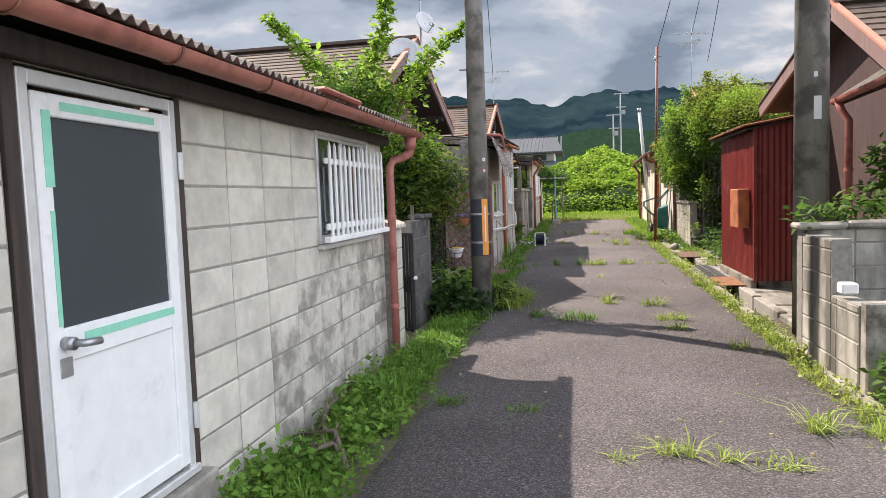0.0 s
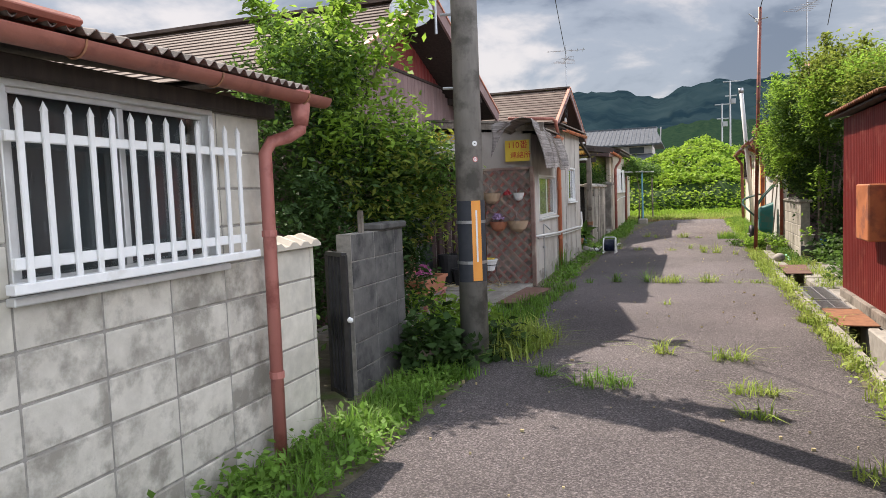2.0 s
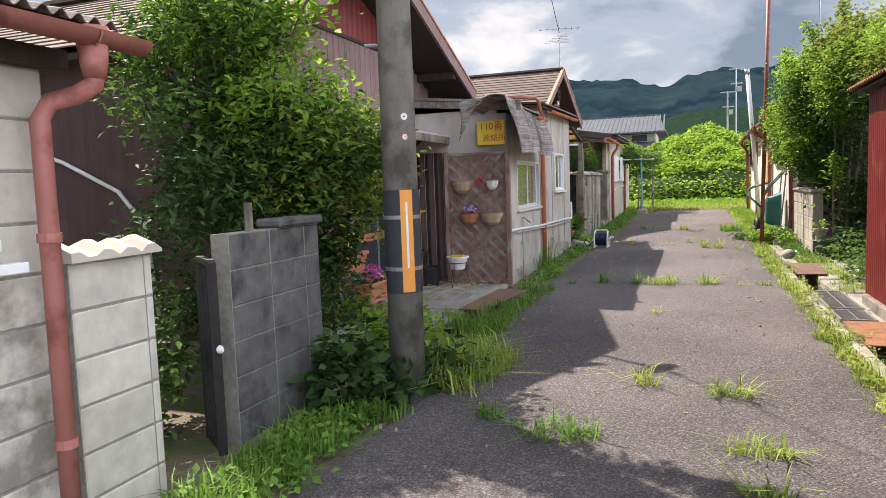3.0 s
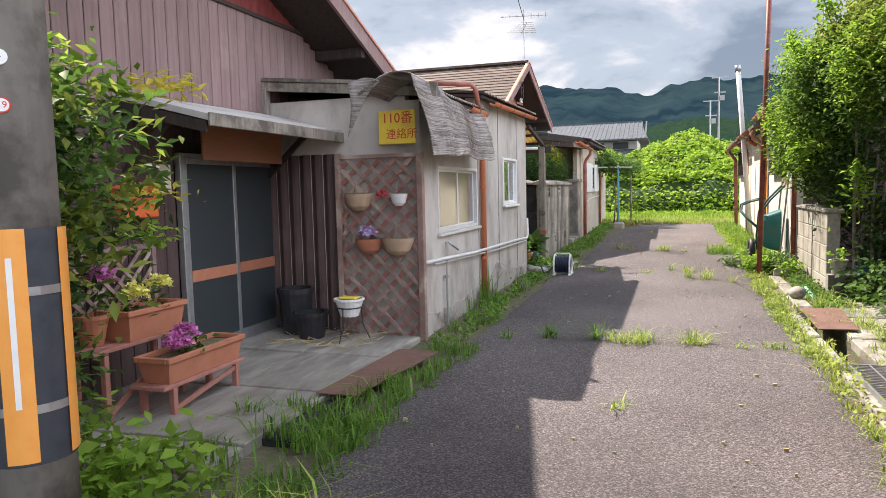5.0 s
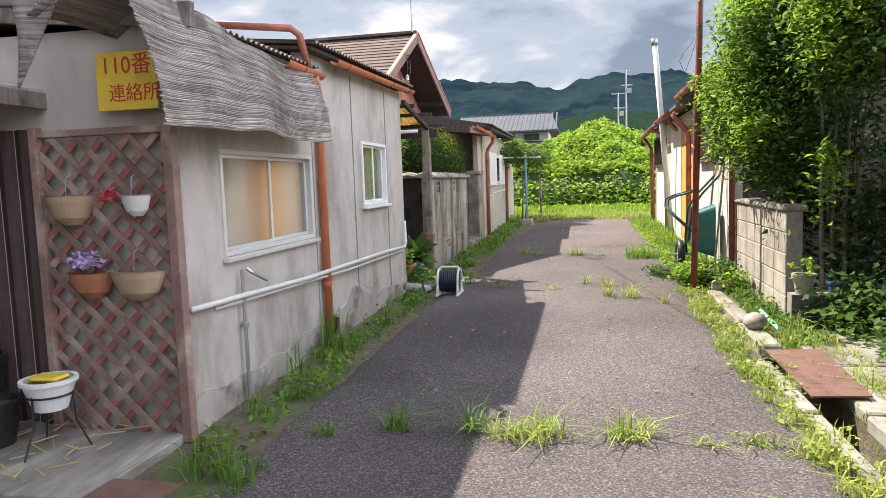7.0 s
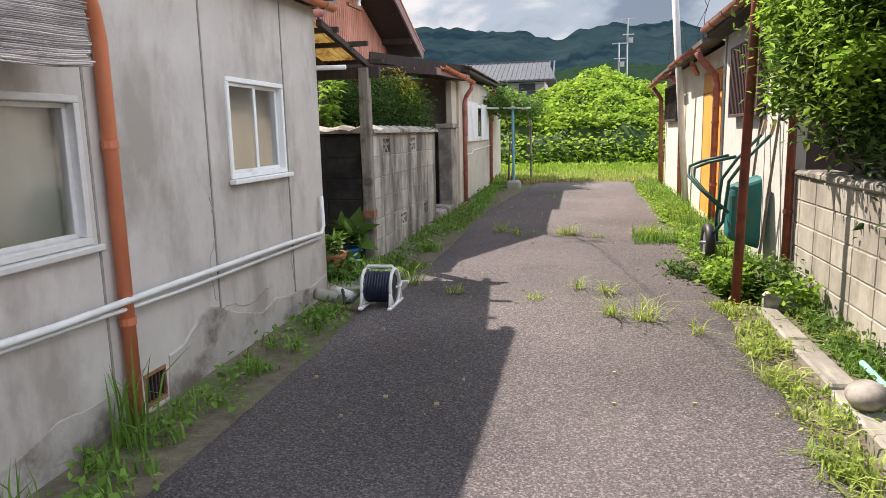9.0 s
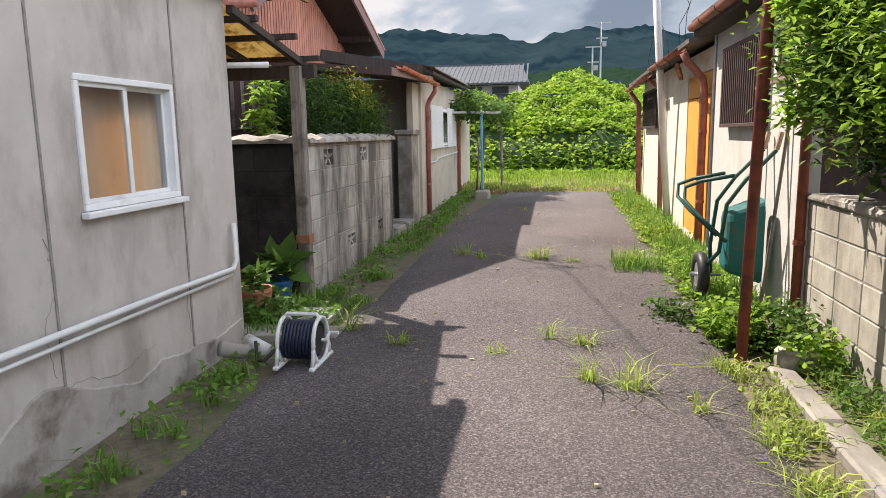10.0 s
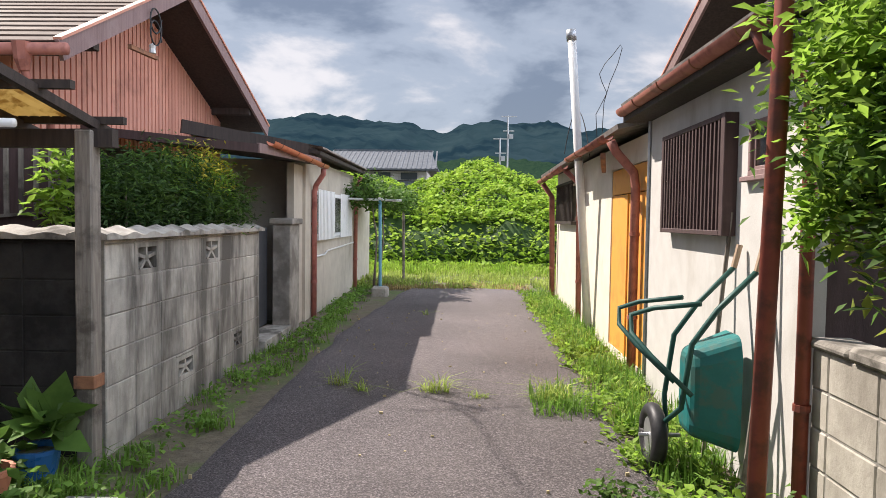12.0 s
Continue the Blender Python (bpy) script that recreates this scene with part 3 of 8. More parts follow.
# concrete strip and lips of the drain along the lane
drain = thing("drain_channel", (1.9, 6, G(6)), "open concrete drain channel beside the lane", "drain", kind="structure")
for k in range(20):
    y0 = -4 + k * 1.1
    if y0 > 14.5:
        break
    z = G(y0 + 0.5)
    dx = 0.012 * math.sin(k * 2.3)
    part("kerb", Mesh().box(DITCH0 - 0.09 + dx, DITCH0 + dx, y0, y0 + 1.08, z - 0.30, z + 0.008 + 0.008 * math.sin(k * 1.7), 0.012), M_CONC, drain)
    part("kerb", Mesh().box(DITCH1 - dx, DITCH1 + 0.10 - dx, y0, y0 + 1.08, z - 0.30, z + 0.02 + 0.008 * math.cos(k), 0.012), M_CONC, drain)

# concrete apron before the board house and the yard behind the red shed
apron = thing("concrete_apron", (-2.5, 11, G(11)), "cracked grey concrete forecourt before the board house", "pavement", kind="structure")
for i in range(2):
    for j in range(4):
        y0, x0 = 9.0 + j * 1.03, -3.3 + i * 0.82
        part("paving_slab", Mesh().box(x0, x0 + 0.812, y0, y0 + 1.022, G(y0) - 0.1, G(y0 + 0.5) + 0.008 + 0.006 * math.sin(i * 3 + j * 5), 0.006), M_CONC_WET, apron)
yard = thing("concrete_yard", (3, 11, G(11)), "mossy concrete yard along the drain", "pavement", kind="structure")
for j in range(8):
    y0 = 7.6 + j * 1.0
    part("paving_slab", Mesh().box(2.22, 5.2, y0, y0 + 0.985, G(y0) - 0.12, G(y0 + 0.5) + 0.012, 0.01), M_CONC_WET, yard)


# ---- building helpers ----
BLOCKS = {}


def block_data(key, material, lx, ly, lz):
    if key not in BLOCKS:
        BLOCKS[key] = Mesh().box(-lx / 2, lx / 2, -ly / 2, ly / 2, -lz / 2, lz / 2, 0.006).data("concrete_block", material)
    return BLOCKS[key]


def wall_y(x0, x1, y0, y1, z0, z1, holes=()):
    """A plain wall along y, one closed shell, with openings (ya, yb, za, zb) through it."""
    ys = sorted({y0, y1, *[h[0] for h in holes], *[h[1] for h in holes]})
    zs = sorted({z0, z1, *[h[2] for h in holes], *[h[3] for h in holes]})
    full = {}
    for i in range(len(ys) - 1):
        for k in range(len(zs) - 1):
            cy_, cz_ = (ys[i] + ys[i + 1]) / 2, (zs[k] + zs[k + 1]) / 2
            full[i, k] = not any(h[0] < cy_ < h[1] and h[2] < cz_ < h[3] for h in holes)
    m = Mesh()
    idx = {}

    def at(side, i, k):
        if (side, i, k) not in idx:
            idx[side, i, k] = len(m.v)
            m.v.append((x1 if side else x0, ys[i], zs[k]))
        return idx[side, i, k]
    for (i, k), f in full.items():
        if not f:
            continue
        m.f.append((at(1, i, k), at(1, i + 1, k), at(1, i + 1, k + 1), at(1, i, k + 1)))
        m.f.append((at(0, i, k + 1), at(0, i + 1, k + 1), at(0, i + 1, k), at(0, i, k)))
        for (di, dk, p, q) in ((-1, 0, (i, k), (i, k + 1)), (1, 0, (i + 1, k + 1), (i + 1, k)), (0, -1, (i + 1, k), (i, k)), (0, 1, (i, k + 1), (i + 1, k + 1))):
            if not full.get((i + di, k + dk), False):
                m.f.append((at(0, *p), at(1, *p), at(1, *q), at(0, *q)))
    return m


def block_wall(parent, core_name, x0, x1, y0, y1, z0, z1, axis, material, key, holes=(), module=(0.41, 0.2), origin=(0.0, 0.0), alt=None):
    """A hollow-block wall from y0 to y1 (axis 'y') or x0 to x1 (axis 'x'): stacked blocks on a mortar core, with holes cut out."""
    a0, a1 = (y0, y1) if axis == "y" else (x0, x1)
    ml, mh = module
    ins = 0.006
    if axis == "y":
        core = wall_y(x0 + ins, x1 - ins, y0, y1, z0, z1, holes)
    else:
        core = Mesh().box(x0, x1, y0 + ins, y1 - ins, z0, z1)
    # Mortar takes the same shade colour where the blocks carry it.
    core_ob = part(core_name, core, M_BLOCK_SHADED if material is M_BLOCK_SHADED else M_MORTAR, parent)
    i0 = math.floor((a0 - origin[0]) / ml)
    k0 = math.floor((z0 - origin[1]) / mh)
    a = origin[0] + i0 * ml
    while a < a1 - 0.02:
        z = origin[1] + k0 * mh
        while z < z1 - 0.02:
            s0, s1, t0, t1 = max(a, a0), min(a + ml, a1), max(z, z0), min(z + mh, z1)
            boxes = [(s0, s1, t0, t1)]
            for h in holes:
                nxt = []
                for (p0, p1, r0, r1) in boxes:
                    if h[0] >= p1 or h[1] <= p0 or h[2] >= r1 or h[3] <= r0:
                        nxt.append((p0, p1, r0, r1))
                        continue
                    nxt += [(p0, h[0], r0, r1), (h[1], p1, r0, r1), (max(p0, h[0]), min(p1, h[1]), r0, h[2]), (max(p0, h[0]), min(p1, h[1]), h[3], r1)]
                boxes = [q for q in nxt if q[1] - q[0] > 0.03 and q[3] - q[2] > 0.03]
            for (p0, p1, r0, r1) in boxes:
                ln, ht = p1 - p0 - 0.009, r1 - r0 - 0.009
                if ln < 0.02 or ht < 0.02:
                    continue
                j = 0.0016 * math.sin(a * 31 + z * 17)
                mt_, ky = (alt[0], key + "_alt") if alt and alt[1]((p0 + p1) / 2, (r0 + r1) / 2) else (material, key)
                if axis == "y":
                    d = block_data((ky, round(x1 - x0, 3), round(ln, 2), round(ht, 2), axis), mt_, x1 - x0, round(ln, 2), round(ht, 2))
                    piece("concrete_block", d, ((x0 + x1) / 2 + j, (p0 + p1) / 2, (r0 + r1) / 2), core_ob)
                else:
                    d = block_data((ky, round(y1 - y0, 3), round(ln, 2), round(ht, 2), axis), mt_, round(ln, 2), y1 - y0, round(ht, 2))
                    piece("concrete_block", d, ((p0 + p1) / 2, (y0 + y1) / 2 + j, (r0 + r1) / 2), core_ob)
            z += mh
        a += ml
    return core_ob


def sash_window(parent, x, y0, y1, z0, z1, face, frame_mat, panes, w=0.034, depth=0.09, sill=True, mid=True):
    """A two-pane sliding window in a wall along y; face is +1 where it looks to +x. panes: a (glass, curtain) pair a sash."""
    fr = Mesh()
    xo, xi = (x + 0.012 * face, x - depth * face)
    xa, xb = min(xo, xi), max(xo, xi)
    fr.box(xa, xb, y0, y1, z0, z0 + w, 0.004).box(xa, xb, y0, y1, z1 - w, z1, 0.004)
    fr.box(xa, xb, y0, y0 + w, z0 + w, z1 - w, 0.004).box(xa, xb, y1 - w, y1, z0 + w, z1 - w, 0.004)
    win = part("window", fr, frame_mat, parent, "window frame")
    n = len(panes)
    step = (y1 - y0 - 2 * w) / n
    for i, (gl, cu) in enumerate(panes):
        a, b = y0 + w + i * step, y0 + w + (i + 1) * step
        off = -0.02 * face - (0.025 * face if i % 2 else 0)
        xs = x + off
        s = 0.024
        sash = Mesh()
        lo, hi = xs - 0.01, xs + 0.01
        sash.box(lo, hi, a, b, z0 + w, z0 + w + s, 0.003).box(lo, hi, a, b, z1 - w - s, z1 - w, 0.003)
        sash.box(lo, hi, a - 0.01, a + s, z0 + w + s, z1 - w - s, 0.003).box(lo, hi, b - s, b + 0.01, z0 + w + s, z1 - w - s, 0.003)
        part("sash", sash, frame_mat, win)
        pane = part("pane", Mesh().box(xs - 0.003, xs + 0.003, a + s, b - s, z0 + w + s, z1 - w - s), gl, win)
        pane.visible_shadow = False
        if cu:
            c = Mesh()
            m_ = 14
            vs, fs = [], []
            for q in range(m_ + 1):
                yy = a + (b - a) * q / m_
                xx = x - (depth + 0.04 + 0.003 * math.sin(q * 1.9)) * face
                vs += [(xx, yy, z0 + 0.02), (xx, yy, z1 - 0.02)]
            for q in range(m_):
                fs.append((2 * q, 2 * q + 2, 2 * q + 3, 2 * q + 1))
            part("curtain", c.add(vs, fs), cu, win)
    if sill:
        part("sill", Mesh().box(min(x, x + 0.05 * face), max(x, x + 0.05 * face), y0 - 0.03, y1 + 0.03, z0 - 0.035, z0 - 0.003, 0.005), frame_mat, win)
    return win


def downpipe(name, pts, r, material, label, parent=None):
    """A round pipe with collars, of a thing."""
    ob = part(name, Mesh().tube(pts, r, 10), material, parent, label, smooth=True)
    zs = [Vector(p) for p in pts]
    a, b = zs[-2], zs[-1]
    for q in (0.25, 0.7):
        c = a.lerp(b, q)
        d = (b - a).normalized() * 0.018
        part("collar", Mesh().tube([c - d, c + d], r + 0.007, 10), material, ob)
    return ob


def gutter(parent, x, y0, y1, z0, z1, r, material, label="red-brown half-round gutter"):
    """A half-round gutter along y."""
    n, m_ = 10, Mesh()
    vs, fs = [], []
    ys = [y0, y1]
    for y, z in ((y0, z0), (y1, z1)):
        for rr in (r, r - 0.006):
            for i in range(n + 1):
                a = math.pi * i / n
                vs.append((x + rr * math.cos(a), y, z - rr * math.sin(a) + 0.01))
    k = n + 1
    for i in range(n):
        fs += [(i, i + 1, 2 * k + i + 1, 2 * k + i), (k + i, 3 * k + i, 3 * k + i + 1, k + i + 1), (i, k + i, k + i + 1, i + 1), (2 * k + i, 2 * k + i + 1, 3 * k + i + 1, 3 * k + i)]
    ob = part("gutter", m_.add(vs, fs), material, parent, label, smooth=True)
    y = y0 + 0.3
    while y < y1:
        z = z0 + (z1 - z0) * (y - y0) / (y1 - y0)
        part("gutter_hook", Mesh().tube([(x + (r + 0.004) * math.cos(a), y, z + 0.01 - (r + 0.004) * math.sin(a)) for a in (math.pi * i / 8 for i in range(9))], 0.005, 4), M_RUST, ob)
        y += 0.75
    return ob


def slate_roof(parent, ridge_y, half, ridge_z, eave_z, x_front, x_back, course=0.19, label="brown slate roof in level courses", near=None, caps=None):
    """A gabled roof whose ridge runs along x: overlapping slate courses on both slopes, barge boards in front."""
    xa, xb = min(x_front, x_back), max(x_front, x_back)
    roof = None
    far = (half, eave_z)
    for sgn in (-1, 1):
        half, eave_z = near if (near and sgn < 0) else far
        slope = Vector((0, sgn * half, eave_z - ridge_z))
        nrm = Vector((0, sgn * (ridge_z - eave_z), half)).normalized()
        a = Vector((xa, ridge_y, ridge_z))
        base = Mesh()
        q = [a, a + slope, a + slope + Vector((xb - xa, 0, 0)), a + Vector((xb - xa, 0, 0))]
        if sgn < 0:
            q = q[::-1]
        base.slab(*[p - nrm * 0.07 for p in q], 0.06)
        if roof is None:
            roof = part("roof", base, M_BOARD_DARK, parent, label)
        else:
            part("roof_underside", base, M_BOARD_DARK, roof)
        n = int(slope.length / course)
        d = slope.normalized()
        for i in range(n):
            s0 = d * (i * slope.length / n)
            s1 = d * ((i + 1) * slope.length / n + 0.015)
            c = [a + s0 + nrm * 0.002, a + s1 + nrm * 0.018, a + s1 + nrm * 0.018 + Vector((xb - xa, 0, 0)), a + s0 + nrm * 0.002 + Vector((xb - xa, 0, 0))]
            if sgn < 0:
                c = c[::-1]
            part("slate_course", Mesh().slab(*[p - nrm * 0.012 for p in c], 0.014), M_ROOF, roof)
    part("ridge_cap", Mesh().bar((xa - 0.01, ridge_y, ridge_z + 0.03), (xb + 0.01, ridge_y, ridge_z + 0.03), 0.2, 0.05), M_ROOF, roof)
    fx = x_front
    for sgn in (-1, 1):
        half, eave_z = near if (near and sgn < 0) else far
        b0, b1 = Vector((fx, ridge_y, ridge_z - 0.07)), Vector((fx, ridge_y + sgn * half, eave_z - 0.07))
        part("barge_board", Mesh().bar(b0, b1 + (b1 - b0).normalized() * 0.06, 0.035, 0.17), M_BOARD, roof)
        part("barge_cap", Mesh().bar(b0 + Vector((0, 0, 0.105)), b1 + (b1 - b0).normalized() * 0.09 + Vector((0, 0, 0.105)), 0.07, 0.025), caps[sgn] if caps else M_TERRA, roof)
    return roof


def gable_wall(parent, name, x, y0, y1, z0, ridge_y, ridge_z, eave_z, half, material, thick=0.1, near=None):
    """A wall along y whose top follows the roof, as a five-sided slab."""
    def top(y):
        h_, e_ = near if (near and y < ridge_y) else (half, eave_z)
        return ridge_z - (ridge_z - e_) * abs(y - ridge_y) / h_ - 0.1
    prof = [(y0, z0), (y1, z0), (y1, top(y1)), (ridge_y, top(ridge_y)), (y0, top(y0))]
    vs = [(x, y, z) for y, z in prof] + [(x - thick, y, z) for y, z in prof]
    fs = [(0, 1, 2, 3, 4), (9, 8, 7, 6, 5)] + [(i, 5 + i, 5 + (i + 1) % 5, (i + 1) % 5) for i in range(5)]
    return part(name, Mesh().add(vs, fs), material, parent)


# ---- block-walled annexe with the white door (beside the start) ----
an1 = thing("block_annexe", (-1.9, 3, G(3)), "low annexe of weathered concrete blocks with corrugated lean-to roof", "house")
H1 = [(1.88, 2.88, 0.30, 1.985), (4.53, 5.72, 1.20, 2.0)]
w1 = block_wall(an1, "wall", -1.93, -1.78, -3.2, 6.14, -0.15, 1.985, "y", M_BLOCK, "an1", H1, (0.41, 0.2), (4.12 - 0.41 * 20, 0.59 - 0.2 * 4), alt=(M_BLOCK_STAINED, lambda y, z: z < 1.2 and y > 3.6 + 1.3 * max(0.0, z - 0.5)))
part("end_wall", Mesh().box(-4.2, -1.93, 6.0, 6.14, -0.1, 2.0), M_BLOCK_DIRTY, an1)
part("back_wall", Mesh().box(-4.35, -4.2, -3.2, 6.14, -0.1, 2.6), M_BLOCK_DIRTY, an1)
part("near_wall", Mesh().box(-4.2, -1.93, -3.2, -3.05, -0.1, 2.0), M_BLOCK_DIRTY, an1)
# Added dark sheet in place of the unlit room behind the openings.
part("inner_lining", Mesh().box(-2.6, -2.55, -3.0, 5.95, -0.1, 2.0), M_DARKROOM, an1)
part("wall_plate", Mesh().box(-1.9, -1.715, -3.2, 6.22, 1.99, 2.07, 0.006), M_BOARD_DARK, an1)
rf1 = part("roof", Mesh().corrugated((-1.50, -3.3, 2.152), (0, 9.58, 0), (-2.9, 0, 0.62), 0.075, 0.014, 0.005, 8), M_CORR, an1, "weathered corrugated lean-to roof")
part("rafter_plate", Mesh().slab((-1.55, -3.25, 2.10), (-1.55, 6.26, 2.10), (-4.3, 6.26, 2.685), (-4.3, -3.25, 2.685), 0.02), M_BOARD_DARK, rf1)
part("ridge_tiles", Mesh().box(-1.62, -1.46, 3.95, 4.65, 2.15, 2.185, 0.015), M_GUTTER, rf1)
gut1 = gutter(an1, -1.47, -3.2, 6.36, 2.05, 2.09, 0.055, M_GUTTER, "oxide-red half-round gutter")
part("hopper", Mesh().tube([(-1.495, 6.13, 2.12), (-1.495, 6.13, 1.99), (-1.495, 6.13, 1.93)], 0.062, 10, 0.04), M_PIPE, gut1, smooth=True)
dp1 = downpipe("downpipe", [(-1.495, 6.13, 1.96), (-1.50, 6.13, 1.91), (-1.56, 6.10, 1.87), (-1.64, 6.05, 1.845), (-1.665, 6.02, 1.78), (-1.665, 6.01, 0.0)], 0.037, M_PIPE, "faded red round downpipe", an1)

dr1 = part("door", Mesh().box(-1.80, -1.765, 1.945, 1.99, 0.30, 1.97, 0.004).box(-1.80, -1.765, 2.785, 2.83, 0.30, 1.97, 0.004).box(-1.80, -1.765, 1.99, 2.785, 1.92, 1.97, 0.004).box(-1.82, -1.75, 1.93, 2.85, 0.27, 0.31, 0.006), M_ALU, an1, "white-framed aluminium door")
leaf = Mesh().box(-1.795, -1.76, 1.995, 2.065, 0.33, 1.90, 0.005).box(-1.795, -1.76, 2.71, 2.78, 0.33, 1.90, 0.005)
leaf.box(-1.795, -1.76, 2.065, 2.71, 1.82, 1.90, 0.005).box(-1.795, -1.76, 2.065, 2.71, 0.97, 1.09, 0.005).box(-1.795, -1.76, 2.065, 2.71, 0.33, 0.40, 0.005)
part("door_leaf", leaf, M_WHITE, dr1)
part("lower_panel", Mesh().box(-1.79, -1.772, 2.065, 2.71, 0.40, 0.97), M_WHITE, dr1, "white lower panel")
part("screen", Mesh().box(-1.785, -1.775, 2.065, 2.71, 1.09, 1.82), M_MESH, dr1, "dark mesh pane")
part("tape", Mesh().box(-1.7598, -1.7575, 2.12, 2.66, 1.845, 1.875), M_GREENTAPE, dr1, "torn mint green tape")
part("tape", Mesh().box(-1.7598, -1.7575, 2.16, 2.72, 1.03, 1.062), M_GREENTAPE, dr1)
part("tape", Mesh().box(-1.7598, -1.7575, 2.03, 2.07, 1.58, 1.84), M_GREENTAPE, dr1)
part("tape", Mesh().box(-1.7598, -1.7575, 2.04, 2.06, 1.10, 1.5), M_GREENTAPE, dr1)
part("handle", Mesh().tube([(-1.76, 2.06, 1.04), (-1.72, 2.06, 1.04)], 0.024, 12).tube([(-1.72, 2.06, 1.04), (-1.685, 2.07, 1.04), (-1.68, 2.14, 1.035)], 0.014, 8), M_STEEL, dr1, "round steel door handle", smooth=True)
part("keyhole_plate", Mesh().box(-1.7605, -1.756, 2.03, 2.09, 0.92, 0.99, 0.002), M_STEEL, dr1)
for z in (0.48, 1.62):
    part("hinge", Mesh().tube([(-1.752, 2.83, z), (-1.752, 2.83, z + 0.12)], 0.012, 6), M_ALU, dr1)
part("door_jamb", Mesh().box(-1.80, -1.768, 1.885, 1.942, 0.1, 1.985, 0.004).box(-1.80, -1.768, 2.833, 2.878, 0.1, 1.985, 0.004), M_BOARD_DARK, an1, "dark timber door jambs")
part("door_step", Mesh().box(-1.93, -1.70, 1.9, 2.92, -0.05, 0.265, 0.012), M_CONC, an1)

win1 = sash_window(an1, -1.78, 4.53, 5.72, 1.20, 2.0, 1, M_ALU, [(M_GLASS, M_MESH), (M_GLASS, M_MESH)])
gr = part("window_grille", Mesh().box(-1.705, -1.685, 4.48, 5.84, 1.755, 1.795, 0.004).box(-1.705, -1.685, 4.48, 5.84, 1.30, 1.345, 0.004), M_WHITE, win1, "white painted picket grille")
for i in range(13):
    y = 4.53 + i * 1.26 / 12
    m_ = Mesh().box(-1.685, -1.668, y - 0.013, y + 0.013, 1.225, 1.875, 0.004)
    m_.add([(-1.685, y - 0.013, 1.872), (-1.668, y - 0.013, 1.872), (-1.668, y + 0.013, 1.872), (-1.685, y + 0.013, 1.872), (-1.677, y, 1.91)], [(0, 1, 4), (1, 2, 4), (2, 3, 4), (3, 0, 4)])
    part("picket", m_, M_WHITE, win1)
part("lower_rail", Mesh().box(-1.71, -1.66, 4.45, 5.92, 1.215, 1.255, 0.004), M_WHITE, win1)

# upper house behind the annexe
h0 = thing("main_house", (-6, 0, 0), "brown slate roofed house behind the block annexe", "house")
slate_roof(h0, 0.03, 3.2, 3.89, 2.68, -2.68, -9.5, near=(2.6, 2.59))
gable_wall(h0, "wall", -3.3, -2.3, 2.7, 2.2, 0.03, 3.89, 2.68, 3.2, M_BOARD, near=(2.6, 2.59))
part("side_wall", Mesh().box(-9.4, -3.3, 2.6, 2.7, 0, 2.75), M_BOARD, h0)
part("near_side_wall", Mesh().box(-9.4, -3.4, -2.3, -2.2, 0, 2.6), M_BOARD, h0)
part("rear_wall", Mesh().box(-9.5, -9.4, -2.3, 2.7, 0, 2.6), M_BOARD, h0)
part("eave_gutter", Mesh().tube([(-2.55, 3.28, 2.62), (-9.4, 3.28, 2.60)], 0.05, 10), M_GUTTER, h0, "dark red eave gutter", smooth=True)
part("downspout", Mesh().tube([(-2.62, 3.28, 2.60), (-2.62, 3.28, 2.52), (-2.62, 3.24, 2.44), (-2.62, 3.24, 2.30)], 0.033, 10), M_GUTTER, h0, smooth=True)

# ---- stub wall, gate and dark pier ----
stub = thing("block_stub_wall", (-1.8, 6.4, G(6.4)), "short pale concrete block wall with a broken tile coping", "wall")
block_wall(stub, "core", -1.88, -1.73, 6.145, 6.60, 0.0, 1.22, "y", M_BLOCK, "stub", (), (0.41, 0.2), (6.145, 0.02))
cap = Mesh()
vs, fs = [], []
for i in range(13):
    y = 6.13 + i * 0.50 / 12
    zt = 1.262 + 0.016 * math.sin(i * 1.9) + (0.012 if i % 5 == 0 else 0)
    vs += [(-1.92, y, 1.222), (-1.69, y, 1.222), (-1.69, y, zt - 0.012), (-1.80, y, zt + 0.03), (-1.92, y, zt - 0.012)]
for i in range(12):
    for j in range(5):
        fs.append((i * 5 + j, i * 5 + (j + 1) % 5, (i + 1) * 5 + (j + 1) % 5, (i + 1) * 5 + j))
fs += [(4, 3, 2, 1, 0), (60, 61, 62, 63, 64)]
part("coping", cap.add(vs, fs), M_PLASTER_TAN, stub, "broken pinkish tile coping")

pier = thing("block_gate_wall", (-1.85, 7.75, G(7.7)), "dark concrete block gate wall", "wall")
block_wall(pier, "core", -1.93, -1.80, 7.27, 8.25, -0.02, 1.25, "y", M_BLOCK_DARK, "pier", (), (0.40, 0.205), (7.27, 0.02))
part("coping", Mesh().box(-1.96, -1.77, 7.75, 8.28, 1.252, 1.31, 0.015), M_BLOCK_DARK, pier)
part("stake", Mesh().bar((-1.84, 7.52, 1.22), (-1.84, 7.52, 1.42), 0.035, 0.035, (1, 0, 0)), M_WOOD_GREY, pier)
gate = thing("metal_gate", (-1.75, 7.2, G(7.2)), "open black slatted metal gate folded against its wall", "gate")
ga, gb = Vector((-1.98, 7.23, 0)), Vector((-1.74, 7.03, 0))
